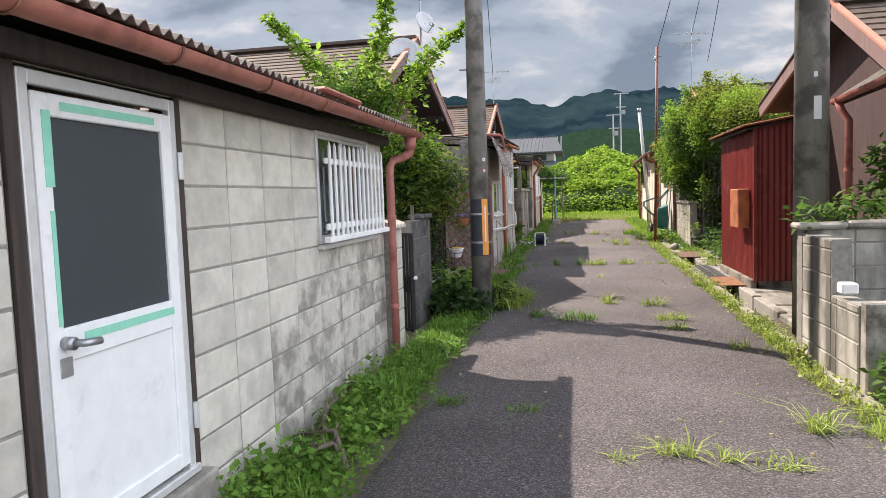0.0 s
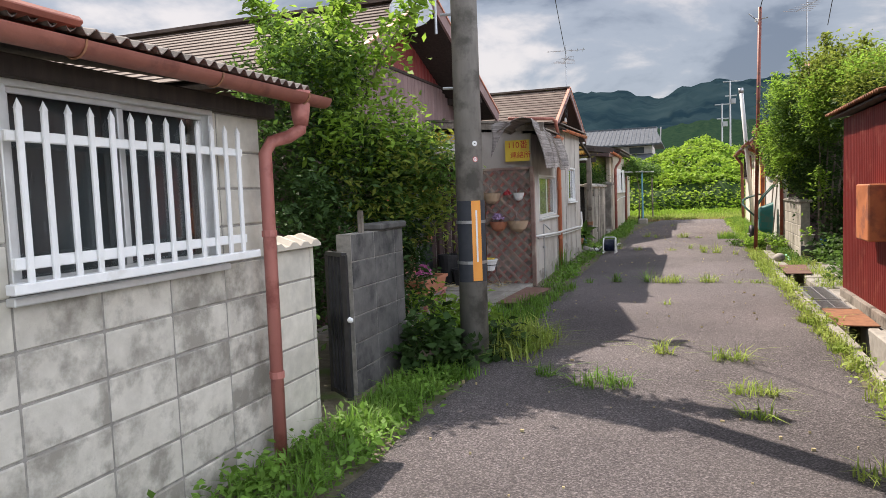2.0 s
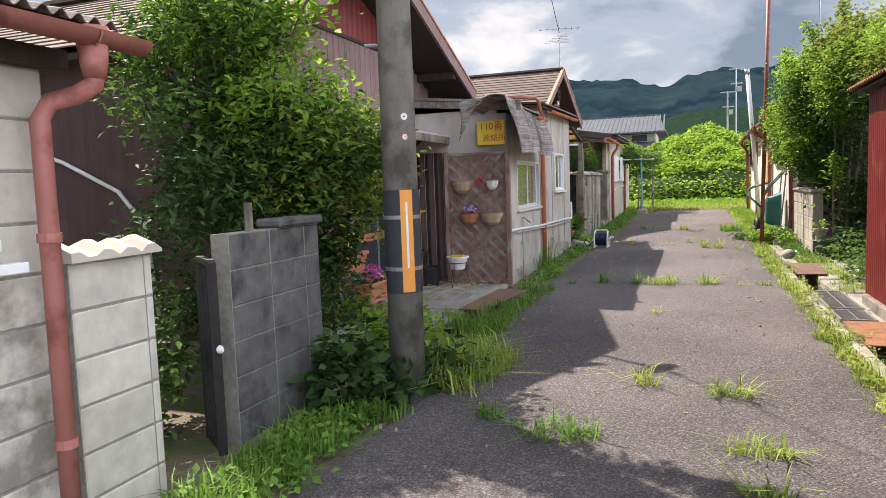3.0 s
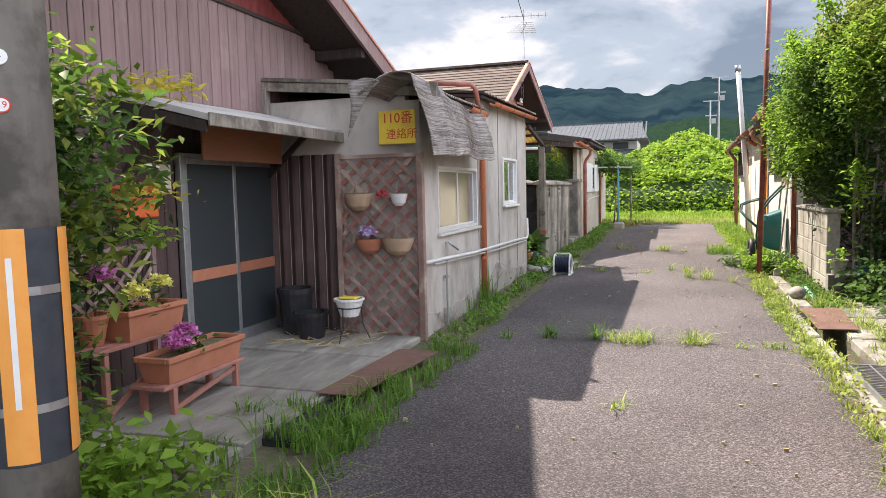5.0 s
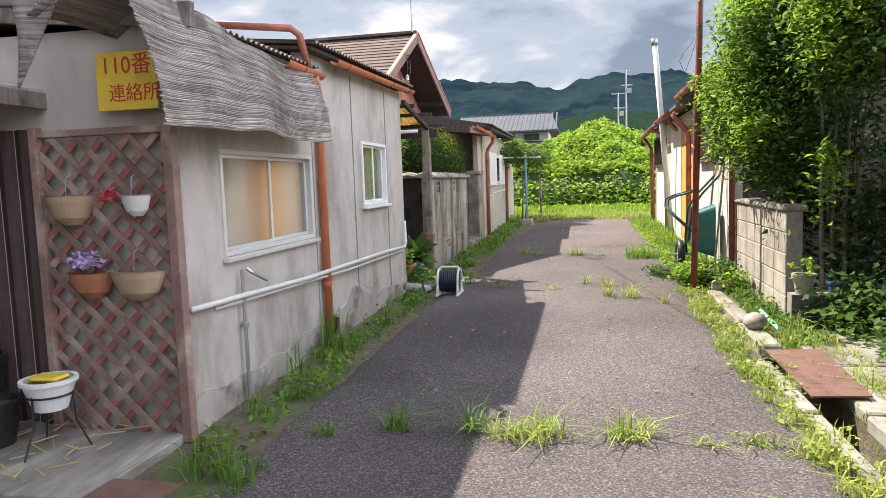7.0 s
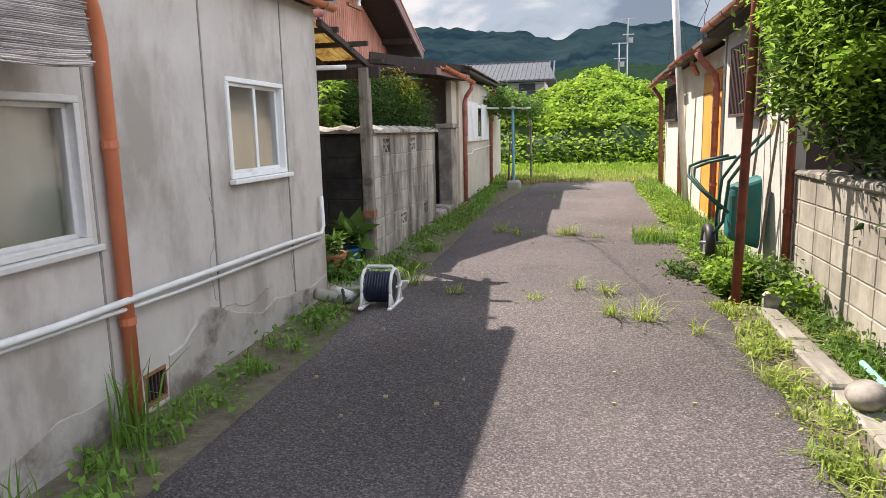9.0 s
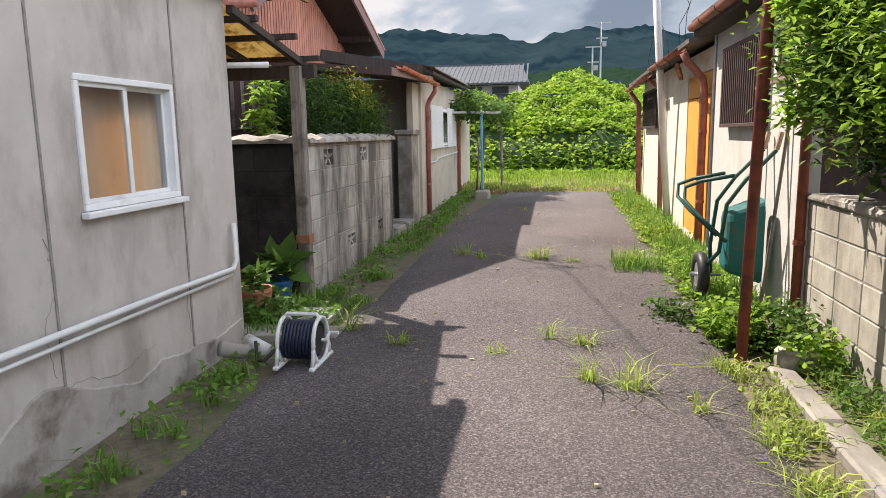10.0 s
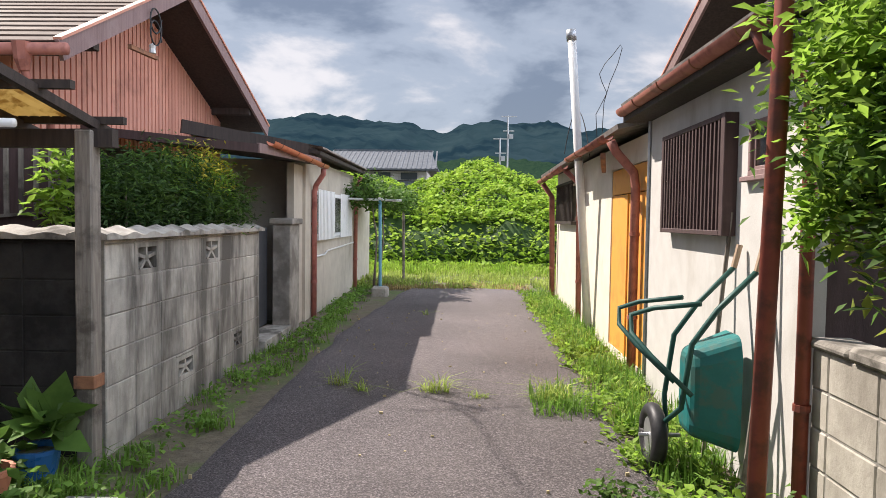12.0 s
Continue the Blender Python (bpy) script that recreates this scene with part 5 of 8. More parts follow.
for (a, b, c, d) in VB:
    # Dark plate paints the shade inside the openwork block.
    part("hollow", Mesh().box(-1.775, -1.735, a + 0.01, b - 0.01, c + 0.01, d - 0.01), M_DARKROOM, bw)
    vb = Mesh()
    vb.box(-1.73, -1.652, a, a + 0.05, c, d).box(-1.73, -1.652, b - 0.05, b, c, d).box(-1.73, -1.652, a + 0.05, b - 0.05, c, c + 0.035).box(-1.73, -1.652, a + 0.05, b - 0.05, d - 0.035, d)
    my, mz = (a + b) / 2, (c + d) / 2
    vb.tube([(-1.73, my, mz), (-1.66, my, mz)], 0.028, 8)
    for q in range(5):
        an = math.tau * q / 5 + 0.3
        vb.bar((-1.69, my, mz), (-1.69, my + (b - a) * 0.42 * math.cos(an), mz + (d - c) * 0.45 * math.sin(an)), 0.06, 0.026, (0, -math.sin(an), math.cos(an)))
    part("openwork_block", vb, M_BLOCK_DIRTY, bw)
cp = Mesh()
vs, fs = [], []
NC = 70
for i in range(NC + 1):
    y = 19.42 + i * 3.46 / NC
    zt = 1.655 + 0.012 * math.sin(i * 1.05)
    vs += [(-1.86, y, 1.60), (-1.595, y, 1.60), (-1.595, y, zt - 0.02), (-1.715, y, zt + 0.025), (-1.86, y, zt - 0.02)]
for i in range(NC):
    for j in range(5):
        fs.append((i * 5 + j, i * 5 + (j + 1) % 5, (i + 1) * 5 + (j + 1) % 5, (i + 1) * 5 + j))
fs += [(4, 3, 2, 1, 0), tuple(NC * 5 + j for j in range(5))]
part("coping", cp.add(vs, fs), M_CONC_OLD, bw, "wavy grey tile coping")
# Return wall facing the lane's start, its shade painted as near-black blocks.
block_wall(bw, "return_core", -3.9, -1.785, 19.5, 19.63, 0.1, 1.60, "x", M_BLOCK_SHADED, "bwr", (), (0.41, 0.235), (-1.785, 0.16))
cp = Mesh()
vs, fs = [], []
for i in range(41):
    x = -3.9 + i * 2.05 / 40
    zt = 1.655 + 0.012 * math.sin(i * 1.05)
    vs += [(x, 19.42, 1.60), (x, 19.71, 1.60), (x, 19.71, zt - 0.02), (x, 19.565, zt + 0.025), (x, 19.42, zt - 0.02)]
for i in range(40):
    for j in range(5):
        fs.append((i * 5 + j, i * 5 + (j + 1) % 5, (i + 1) * 5 + (j + 1) % 5, (i + 1) * 5 + j))
part("return_coping", cp.add(vs, fs), M_CONC_OLD, bw)

an3 = thing("tan_annexe", (-2.4, 26.5, G(26)), "tan plaster annexe with corrugated lean-to roof", "house")
part("wall", wall_y(-1.80, -1.655, 25.12, 29.4, 0.1, 2.62, [(25.75, 28.55, 1.43, 2.17)]), M_PLASTER_TAN, an3, "tan plaster wall, stained near the ground")
part("gate_pier", Mesh().box(-1.86, -1.62, 24.12, 24.62, 0.1, 1.66, 0.01), M_CONC, an3, "pale concrete gate pier")
part("pier_cap", Mesh().box(-1.90, -1.58, 24.08, 24.66, 1.66, 1.74, 0.012), M_CONC, an3)
part("inner_wall", Mesh().box(-1.80, -1.70, 24.62, 25.12, 0.1, 2.5), M_PLASTER_TAN, an3)
part("porch_wall", Mesh().box(-3.3, -1.8, 25.12, 25.25, 0.1, 2.6), M_PLASTER_TAN, an3)
part("porch_back", Mesh().box(-3.32, -3.2, 19.7, 25.12, 0.1, 2.5), M_BOARD_DARK, an3)
part("far_end_wall", Mesh().box(-3.3, -1.8, 29.27, 29.4, 0.1, 2.7), M_PLASTER_TAN, an3)
part("inner_lining", Mesh().box(-2.4, -2.35, 25.3, 29.2, 0.2, 2.5), M_DARKROOM, an3)
part("gate_leaf", Mesh().box(-1.95, -1.92, 22.95, 24.1, 0.35, 1.62, 0.004), M_BLACKSHEET, an3, "dark slatted gate")
part("gate_sill", Mesh().box(-1.95, -1.60, 22.93, 24.14, 0.1, 0.33, 0.01), M_CONC_OLD, an3)
sash_window(an3, -1.655, 25.75, 28.55, 1.43, 2.17, 1, M_WHITE, [(M_FROST, M_CURT_WH), (M_FROST, M_CURT_WH)])
gr3 = part("window_grille", Mesh().box(-1.60, -1.58, 25.65, 28.7, 2.10, 2.14).box(-1.60, -1.58, 25.65, 28.7, 1.44, 1.48), M_WHITE, an3, "white slatted grille")
for i in range(28):
    y = 25.68 + i * 0.111
    if 27.0 < y < 27.5:
        continue
    part("slat", Mesh().box(-1.58, -1.565, y - 0.035, y + 0.035, 1.40, 2.19, 0.003), M_WHITE, gr3)
ro3 = part("roof", Mesh().corrugated((-1.38, 25.0, 2.76), (0, 4.5, 0), (-2.0, 0, 0.3), 0.085, 0.014, 0.006), M_CORR, an3, "weathered corrugated lean-to roof")
part("roof_board", Mesh().slab((-1.42, 25.0, 2.66), (-1.42, 29.46, 2.66), (-3.4, 29.46, 2.98), (-3.4, 25.0, 2.98), 0.05), M_BOARD_DARK, ro3)
part("porch_roof", Mesh().slab((-1.48, 22.2, 2.44), (-1.48, 25.2, 2.52), (-3.35, 25.2, 2.72), (-3.35, 22.2, 2.62), 0.05), M_BOARD_DARK, ro3)
part("porch_verge", Mesh().bar((-1.46, 22.18, 2.46), (-3.35, 22.18, 2.64), 0.03, 0.09), M_CLAD, ro3)
part("porch_fascia", Mesh().bar((-1.47, 22.2, 2.47), (-1.47, 25.25, 2.58), 0.03, 0.10), M_BOARD, ro3)
part("porch_upper_board", Mesh().bar((-3.0, 23.95, 2.91), (-1.5, 25.1, 2.71), 0.05, 0.17), M_BOARD_DARK, ro3)
gutter(an3, -1.42, 22.5, 25.45, 2.56, 2.52, 0.05, M_ORANGEPIPE, "orange-red half-round gutter")
downpipe("downpipe", [(-1.44, 25.35, 2.48), (-1.45, 25.38, 2.40), (-1.58, 25.5, 2.25), (-1.61, 25.52, 2.15), (-1.61, 25.52, 0.2)], 0.04, M_PIPE, "faded red downpipe", an3)
downpipe("downpipe", [(-1.5, 29.42, 2.6), (-1.6, 29.44, 2.4), (-1.61, 29.44, 0.25)], 0.04, M_GUTTER, "red-brown downpipe", an3)
part("wall_pipe", Mesh().tube([(-1.64, 25.55, 1.15), (-1.63, 26.4, 1.15), (-1.63, 26.6, 1.2), (-1.63, 29.3, 1.25)], 0.015, 6), M_PVC, an3)
sh4 = thing("end_shed", (-2, 30.5, G(30)), "small tan shed at the end of the row", "shed")
part("wall", Mesh().box(-3.2, -1.66, 29.75, 31.9, 0.1, 2.35), M_PLASTER_TAN, sh4)
part("roof", Mesh().slab((-1.4, 29.6, 2.32), (-1.4, 32.0, 2.32), (-3.3, 32.0, 2.6), (-3.3, 29.6, 2.6), 0.06), M_CORR, sh4)

part("far_side_wall", Mesh().box(-9.4, -3.43, 26.2, 26.3, 0, 3.35), M_CLAD, hB)
part("rear_wall", Mesh().box(-9.5, -9.4, 21.1, 26.3, 0, 3.3), M_CLAD, hB)
single("yard_wall", Mesh().box(-3.95, -3.85, 17.9, 21.1, 0.1, 2.75), M_CLAD, "dark board wall closing the side yard", "wall")
# pergola over the side yard
pg = thing("lean_to_canopy", (-1.6, 19.3, G(19.3)), "timber lean-to canopy with yellowed plastic sheets", "canopy")
part("post", Mesh().box(-1.68, -1.57, 19.20, 19.31, 0.12, 2.27, 0.01), M_WOOD_GREY, pg, "weathered square timber post")
part("bracket", Mesh().box(-1.69, -1.56, 19.192, 19.318, 0.70, 0.78, 0.004), M_RUST, pg)
part("cross_beam", Mesh().bar((-3.4, 19.27, 2.205), (-1.46, 19.27, 2.225), 0.08, 0.11), M_BOARD_DARK, pg)
for x in (-1.62, -2.1, -2.6, -3.1):
    part("rafter", Mesh().bar((x, 18.0, 2.545), (x, 19.50, 2.285), 0.05, 0.055), M_BOARD_DARK, pg)
for y, z, tip in ((18.30, 2.475, -1.55), (18.75, 2.400, -1.42), (19.37, 2.345, -1.45)):
    part("purlin", Mesh().bar((-3.4, y, z + (0.05 if y < 19 else 0)), (tip, y, z + (0.05 if y < 19 else 0)), 0.05, 0.045), M_BOARD_DARK, pg)
part("plastic_sheet", Mesh().corrugated((-3.35, 18.02, 2.605), (1.66, 0, 0), (0, 1.36, -0.235), 0.07, 0.011, 0.003), M_POLYYEL, pg, "yellowed corrugated plastic sheet")
part("rail_pipe", Mesh().tube([(-2.9, 18.50, 2.23), (-1.56, 18.48, 2.21)], 0.023, 10), M_PVC, pg, "grey plastic pipe laid across the canopy", smooth=True)
fn = thing("picket_fence", (-3.1, 20.45, G(20)), "dark board fence with narrow pale upright slats", "fence")
part("backing", Mesh().box(-3.84, -2.56, 20.47, 20.50, 0.2, 2.30), M_CLAD, fn)
for i in range(11):
    part("slat", Mesh().box(-3.80 + i * 0.12, -3.768 + i * 0.12, 20.445, 20.468, 1.72 + 0.01 * (i % 3), 2.27), M_WOOD_GREY, fn)
part("rail", Mesh().bar((-3.84, 20.455, 1.66), (-2.56, 20.455, 1.78), 0.03, 0.025), M_WOOD_GREY, fn)
single("leaning_board", Mesh().bar((-3.02, 20.22, 1.25), (-3.15, 20.42, 2.22), 0.11, 0.02, (0, 1, 0)), M_WHITE, "white painted board leaning on the dark fence", "board")

# vine frame on blue posts
vf = thing("vine_frame", (-0.94, 28.3, G(28)), "vine arbour on pale blue steel posts", "arbour")
M_BLUE = mat("pale_blue_paint", (0.10, 0.30, 0.42), (0.15, 0.38, 0.50), 9, 0.5, 0.1, rand=0.04)
for x, y in ((-0.94, 28.3), (-0.72, 30.9)):
    part("post", Mesh().tube([(x, y, 0.28), (x - 0.02, y, 2.1)], 0.03, 8), M_BLUE if y < 29 else M_WOOD_GREY, vf)
part("rail", Mesh().tube([(-1.7, 28.2, 2.12), (-0.55, 28.35, 2.10)], 0.025, 6).tube([(-1.7, 30.9, 2.12), (-0.5, 30.9, 2.1)], 0.025, 6).tube([(-0.95, 28.1, 2.13), (-0.74, 31.2, 2.13)], 0.025, 6), M_PVC, vf)
part("footing", Mesh().box(-1.1, -0.78, 28.12, 28.48, 0.2, 0.45, 0.04), M_CONC_OLD, vf)

# ---- right side: sunny walls ----
rb = thing("white_annexe", (2.5, 20.3, G(20)), "sunlit white plaster annexe with red-brown gutters", "house")
part("wall", wall_y(2.4, 2.54, 18.72, 21.75, 0.1, 2.78, [(19.66, 20.92, 1.74, 2.41), (19.02, 19.40, 2.05, 2.38)]), M_PLASTER_WHITE, rb, "sunlit white plaster wall")
# Dark colour here paints the shade of the recess behind the bush.
part("front_wall", Mesh().box(2.54, 4.2, 18.72, 18.86, 0.1, 2.95), M_CLAD, rb, "end wall coloured dark for the shaded recess")
part("rear_wall", Mesh().box(4.2, 4.3, 18.72, 22.0, 0.1, 3.2), M_PLASTER_WHITE, rb)
part("return_wall", Mesh().box(2.54, 4.2, 21.61, 21.75, 0.1, 2.9), M_PLASTER_WHITE, rb)
part("inner_lining", Mesh().box(3.0, 3.05, 18.9, 21.6, 0.2, 2.7), M_DARKROOM, rb)
rr = part("roof", Mesh().slab((2.14, 21.8, 2.88), (2.14, 18.6, 2.86), (4.4, 18.6, 3.38), (4.4, 21.8, 3.38), -0.04), M_CORR, rb, "low lean-to roof")
part("eave_board", Mesh().box(2.16, 2.40, 18.65, 21.78, 2.70, 2.79, 0.005), M_BOARD_DARK, rr)
gutter(rb, 2.14, 18.55, 21.75, 2.79, 2.80, 0.06, M_GUTTER, "red-brown half-round gutter")
sash_window(rb, 2.4, 19.66, 20.92, 1.74, 2.41, -1, M_BOARD_DARK, [(M_GLASS, None), (M_GLASS, None)])
gb_ = part("window_grille", Mesh().box(2.31, 2.40, 19.58, 19.65, 1.68, 2.47, 0.004).box(2.31, 2.40, 20.93, 20.98, 1.68, 2.47, 0.004).box(2.31, 2.40, 19.65, 20.93, 1.68, 1.715, 0.004).box(2.31, 2.40, 19.65, 20.93, 2.435, 2.47, 0.004), M_CLAD, rb, "dark brown metal window grille box")
for i in range(17):
    y = 19.70 + i * 0.0745
    part("bar", Mesh().box(2.315, 2.335, y - 0.012, y + 0.012, 1.715, 2.435), M_CLAD, gb_)
sash_window(rb, 2.4, 19.02, 19.40, 2.05, 2.38, -1, M_BOARD, [(M_GLASS, None)])
downpipe("downpipe", [(2.14, 18.75, 2.78), (2.18, 18.72, 2.66), (2.38, 18.66, 2.48), (2.40, 18.65, 2.3), (2.40, 18.65, 0.2)], 0.036, M_REDPOLE, "red-brown downpipe", rb)
part("conduit", Mesh().tube([(2.385, 21.66, 2.7), (2.385, 21.66, 0.3)], 0.016, 6), M_STEEL, rb)

rc = thing("cream_annexe", (2.5, 25, G(25)), "sunlit cream annexe with a bright orange door", "house")
M_CREAM = mat("cream_plaster", (0.66, 0.61, 0.51), (0.75, 0.70, 0.60), 4, 0.9, 0.3, stain=(0.50, 0.43, 0.32), sscale=1.6, sedge=(0.56, 0.75), rand=0.03, sstretch=(1, 1, 0.4))
part("wall", wall_y(2.42, 2.54, 21.755, 28.3, 0.1, 2.62, [(21.80, 23.45, 0.3, 2.36), (26.1, 27.9, 1.75, 2.36)]), M_CREAM, rc, "cream plaster wall")
part("rear_wall", Mesh().box(4.2, 4.3, 22.0, 28.3, 0.1, 3.0), M_CREAM, rc)
part("far_wall", Mesh().box(2.54, 4.2, 28.16, 28.3, 0.1, 2.7), M_CREAM, rc)
part("inner_lining", Mesh().box(2.9, 2.95, 22.05, 28.1, 0.2, 2.6), M_DARKROOM, rc)
od = part("orange_door", Mesh().box(2.43, 2.47, 21.82, 23.43, 0.3, 2.06, 0.004), M_ORANGEDOOR, rc, "bright orange painted door")
part("door_head", Mesh().box(2.425, 2.465, 21.82, 23.43, 2.07, 2.35, 0.004), M_ORANGEDOOR, od)
part("stile", Mesh().box(2.412, 2.428, 22.6, 22.66, 0.3, 2.06, 0.003), M_ORANGEDOOR, od)
rt = part("roof", Mesh().slab((2.12, 28.5, 2.62), (2.12, 21.85, 2.70), (4.4, 21.85, 3.2), (4.4, 28.5, 3.1), -0.05), M_CORR, rc, "low lean-to roof")
gutter(rc, 2.10, 22.15, 24.9, 2.62, 2.62, 0.055, M_GUTTER)
gutter(rc, 2.10, 25.2, 28.5, 2.55, 2.5, 0.055, M_GUTTER)
part("porch_beam", Mesh().bar((2.05, 22.15, 2.42), (2.35, 23.6, 2.38), 0.05, 0.06), M_RUST, rc)
downpipe("downpipe", [(2.1, 22.05, 2.56), (2.16, 22.05, 2.45), (2.34, 22.05, 2.25), (2.36, 22.05, 2.1), (2.36, 22.05, 0.25)], 0.045, M_GUTTER, "red-brown downpipe", rc)
downpipe("downpipe", [(2.12, 25.3, 2.5), (2.33, 25.3, 2.3), (2.36, 25.3, 0.25)], 0.04, M_GUTTER, "red-brown downpipe", rc)
downpipe("downpipe", [(2.12, 28.2, 2.45), (2.30, 28.2, 2.2), (2.34, 28.2, 0.3)], 0.05, M_GUTTER, "red-brown downpipe", rc)
wg = part("window_grille", Mesh().box(2.34, 2.42, 26.05, 27.95, 1.70, 1.75).box(2.34, 2.42, 26.05, 27.95, 2.36, 2.40), M_BOARD_DARK, rc)
for i in range(14):
    part("bar", Mesh().box(2.35, 2.365, 26.1 + i * 0.14, 26.13 + i * 0.14, 1.75, 2.36), M_BOARD_DARK, wg)
hR2 = thing("far_main_house", (5, 23.2, G(23)), "brown slate roofed house behind the white annexes", "house")
slate_roof(hR2, 23.2, 3.2, 4.62, 3.4, 3.5, 10)
part("near_wall", Mesh().box(4.3, 9.8, 20.4, 20.5, 0.2, 3.4), M_PLASTER_TAN, hR2)
part("far_wall", Mesh().box(4.3, 9.8, 25.9, 26.0, 0.2, 3.4), M_PLASTER_TAN, hR2)
part("rear_wall", Mesh().box(9.8, 9.9, 20.4, 26.0, 0.2, 3.4), M_PLASTER_TAN, hR2)
gable_wall(hR2, "wall", 4.3, 20.4, 26.0, 0.2, 23.2, 4.62, 3.4, 3.2, M_PLASTER_TAN)

# plastic stand pipe leaning on the wall
pp = thing("tall_plastic_pipe", (2.36, 24.45, G(24.4)), "tall grey-white plastic pipe leaning by the wall", "pipe")
part("pipe", Mesh().tube([(2.36, 24.45, 0.25), (2.02, 24.25, 4.15)], 0.055, 12), M_PVC, pp, smooth=True)
part("cap", Mesh().tube([(2.022, 24.25, 4.10), (2.008, 24.245, 4.24)], 0.066, 12), M_STEEL, pp, smooth=True)
part("strap", Mesh().tube([(2.16, 24.33, 2.55), (2.155, 24.33, 2.59)], 0.06, 12), M_STEEL, pp)

# block wall with bush
rw = thing("sunny_block_wall", (2.5, 17.5, G(17.5)), "pale concrete block wall with rough coping before the bush", "wall")
block_wall(rw, "core", 2.45, 2.60, 16.45, 18.66, 0.0, 1.14, "y", M_BLOCK_SUN, "rw", (), (0.41, 0.2), (16.45, 0.14))
cpm = Mesh()
for i in range(6):
    y0 = 16.42 + i * 0.376
    cpm.box(2.42, 2.64 + 0.01 * (i % 2), y0, y0 + 0.372, 1.14, 1.205 + 0.012 * math.sin(i * 2.2), 0.02)
part("coping", cpm, M_CONC_OLD, rw, "rough grey coping stones")
lowp = thing("low_planter_wall", (3, 16.2, G(16)), "low dark block planter edge", "wall")
block_wall(lowp, "core", 2.40, 4.6, 16.05, 16.20, 0.0, 0.42, "x", M_BLOCK_DARK, "lowp", (), (0.41, 0.2), (2.4, 0.02))

# ---- red shed ----
shd = thing("red_shed", (3, 11, G(11)), "small shed of glossy dark red corrugated sheet", "shed")
part("base", Mesh().box(2.36, 3.9, 9.95, 12.0, 0.05, 0.34, 0.01), M_CONC_OLD, shd, "mossy concrete base")
part("road_side_wall", Mesh().corrugated((2.30, 12.05, 0.22), (0, -2.15, 0), (0, 0, 2.02), 0.075, 0.008, 0.004, 6), M_SHEDRED, shd)
part("near_wall", Mesh().corrugated((2.30, 9.9, 0.22), (1.6, 0, 0), (0, 0, 2.15), 0.075, 0.009, 0.004, 6), M_SHEDRED, shd)
part("back_wall", Mesh().box(3.88, 3.9, 9.92, 12.03, 0.22, 2.5), M_SHEDRED, shd)
part("far_wall", Mesh().box(2.33, 3.88, 12.01, 12.03, 0.22, 2.25), M_SHEDRED, shd)
part("corner_post", Mesh().box(2.28, 2.33, 9.87, 9.92, 0.2, 2.27, 0.004), M_SHEDRED, shd)
part("roof", Mesh().corrugated((2.12, 12.2, 2.30), (0, -2.45, 0), (1.95, 0, 0.30), 0.085, 0.012, 0.006), M_RUST, shd, "rust-brown corrugated roof")
part("roof_batten", Mesh().slab((2.16, 9.82, 2.262), (2.16, 12.15, 2.262), (4.0, 12.15, 2.545), (4.0, 9.82, 2.545), 0.02), M_BOARD_DARK, shd)
part("meter_box", Mesh().box(2.13, 2.29, 10.1, 10.6, 0.93, 1.47, 0.012), M_RUSTBOX, shd, "orange-brown rusty box")
part("timber_foot", Mesh().box(2.25, 2.33, 9.9, 12.0, 0.12, 0.24, 0.01), M_WOOD_GREY, shd)

# near block wall on the right and its pole
nw = thing("near_block_wall", (1.9, 6, G(6)), "lit concrete block wall stepping down to the drain", "wall")
block_wall(nw, "core", 1.85, 2.0, 5.65, 6.33, 0.0, 1.08, "y", M_BLOCK_DIRTY, "nw", (), (0.41, 0.2), (5.65, 0.0))
block_wall(nw, "low_core", 1.85, 2.0, 5.12, 5.64, 0.0, 0.66, "y", M_BLOCK_DIRTY, "nw2", (), (0.41, 0.2), (5.12, 0.0))
block_wall(nw, "return_core", 1.85, 4.4, 6.335, 6.485, 0.0, 1.12, "x", M_BLOCK_DIRTY, "nw3", (), (0.41, 0.2), (1.85, 0.0))
cpm = Mesh()
for i in range(7):
    cpm.box(1.80 + i * 0.4, 2.195 + i * 0.4, 6.28, 6.53, 1.12, 1.175 + 0.012 * math.sin(i * 2.3), 0.018)
part("coping", cpm, M_CONC_OLD, nw)
part("post_end", Mesh().box(1.86, 2.06, 5.0, 5.11, 0.0, 0.70, 0.012), M_CONC_OLD, nw)
single("white_cup", Mesh().box(1.84, 1.95, 5.38, 5.50, 0.70, 0.78, 0.01), M_WHITE, "small white plastic tub on the low block wall", "tub")

hR1 = thing("right_main_house", (4, 8.7, G(9)), "old house with brown slate roof and weathered gable", "house")
# Near barge cap pale, far one dark: sun and shade set by colour.
slate_roof(hR1, 8.72, 3.1, 3.52, 2.76, 2.85, 9.5, near=(1.7, 2.58), caps={-1: M_TERRA, 1: M_CLAD})
# Dark gable wall paints the overhang's shade; salmon boards cover the near half only.
gable_wall(hR1, "wall", 3.25, 7.3, 11.4, 0.1, 8.72, 3.52, 2.76, 3.1, M_CLAD, near=(1.7, 2.58))
for i in range(13):
    yy = 7.3 + i * 0.115
    tz = 3.33 - 0.553 * abs(yy - 8.72)
    part("cladding_board", Mesh().box(3.215, 3.248, yy, yy + 0.088 + 0.01 * (i % 3), 2.40, tz), M_FADED, hR1)
part("near_wall", Mesh().box(3.25, 9.3, 7.3, 7.4, 0.1, 2.6), M_WOOD_GREY, hR1)
part("far_wall", Mesh().box(3.25, 9.3, 11.3, 11.4, 0.1, 2.8), M_WOOD_GREY, hR1)
part("rear_wall", Mesh().box(9.3, 9.4, 7.3, 11.4, 0.1, 2.6), M_WOOD_GREY, hR1)
lt = thing("right_lean_to", (3.4, 8.2, G(8)), "weathered lean-to porch with a shuttered opening", "porch")
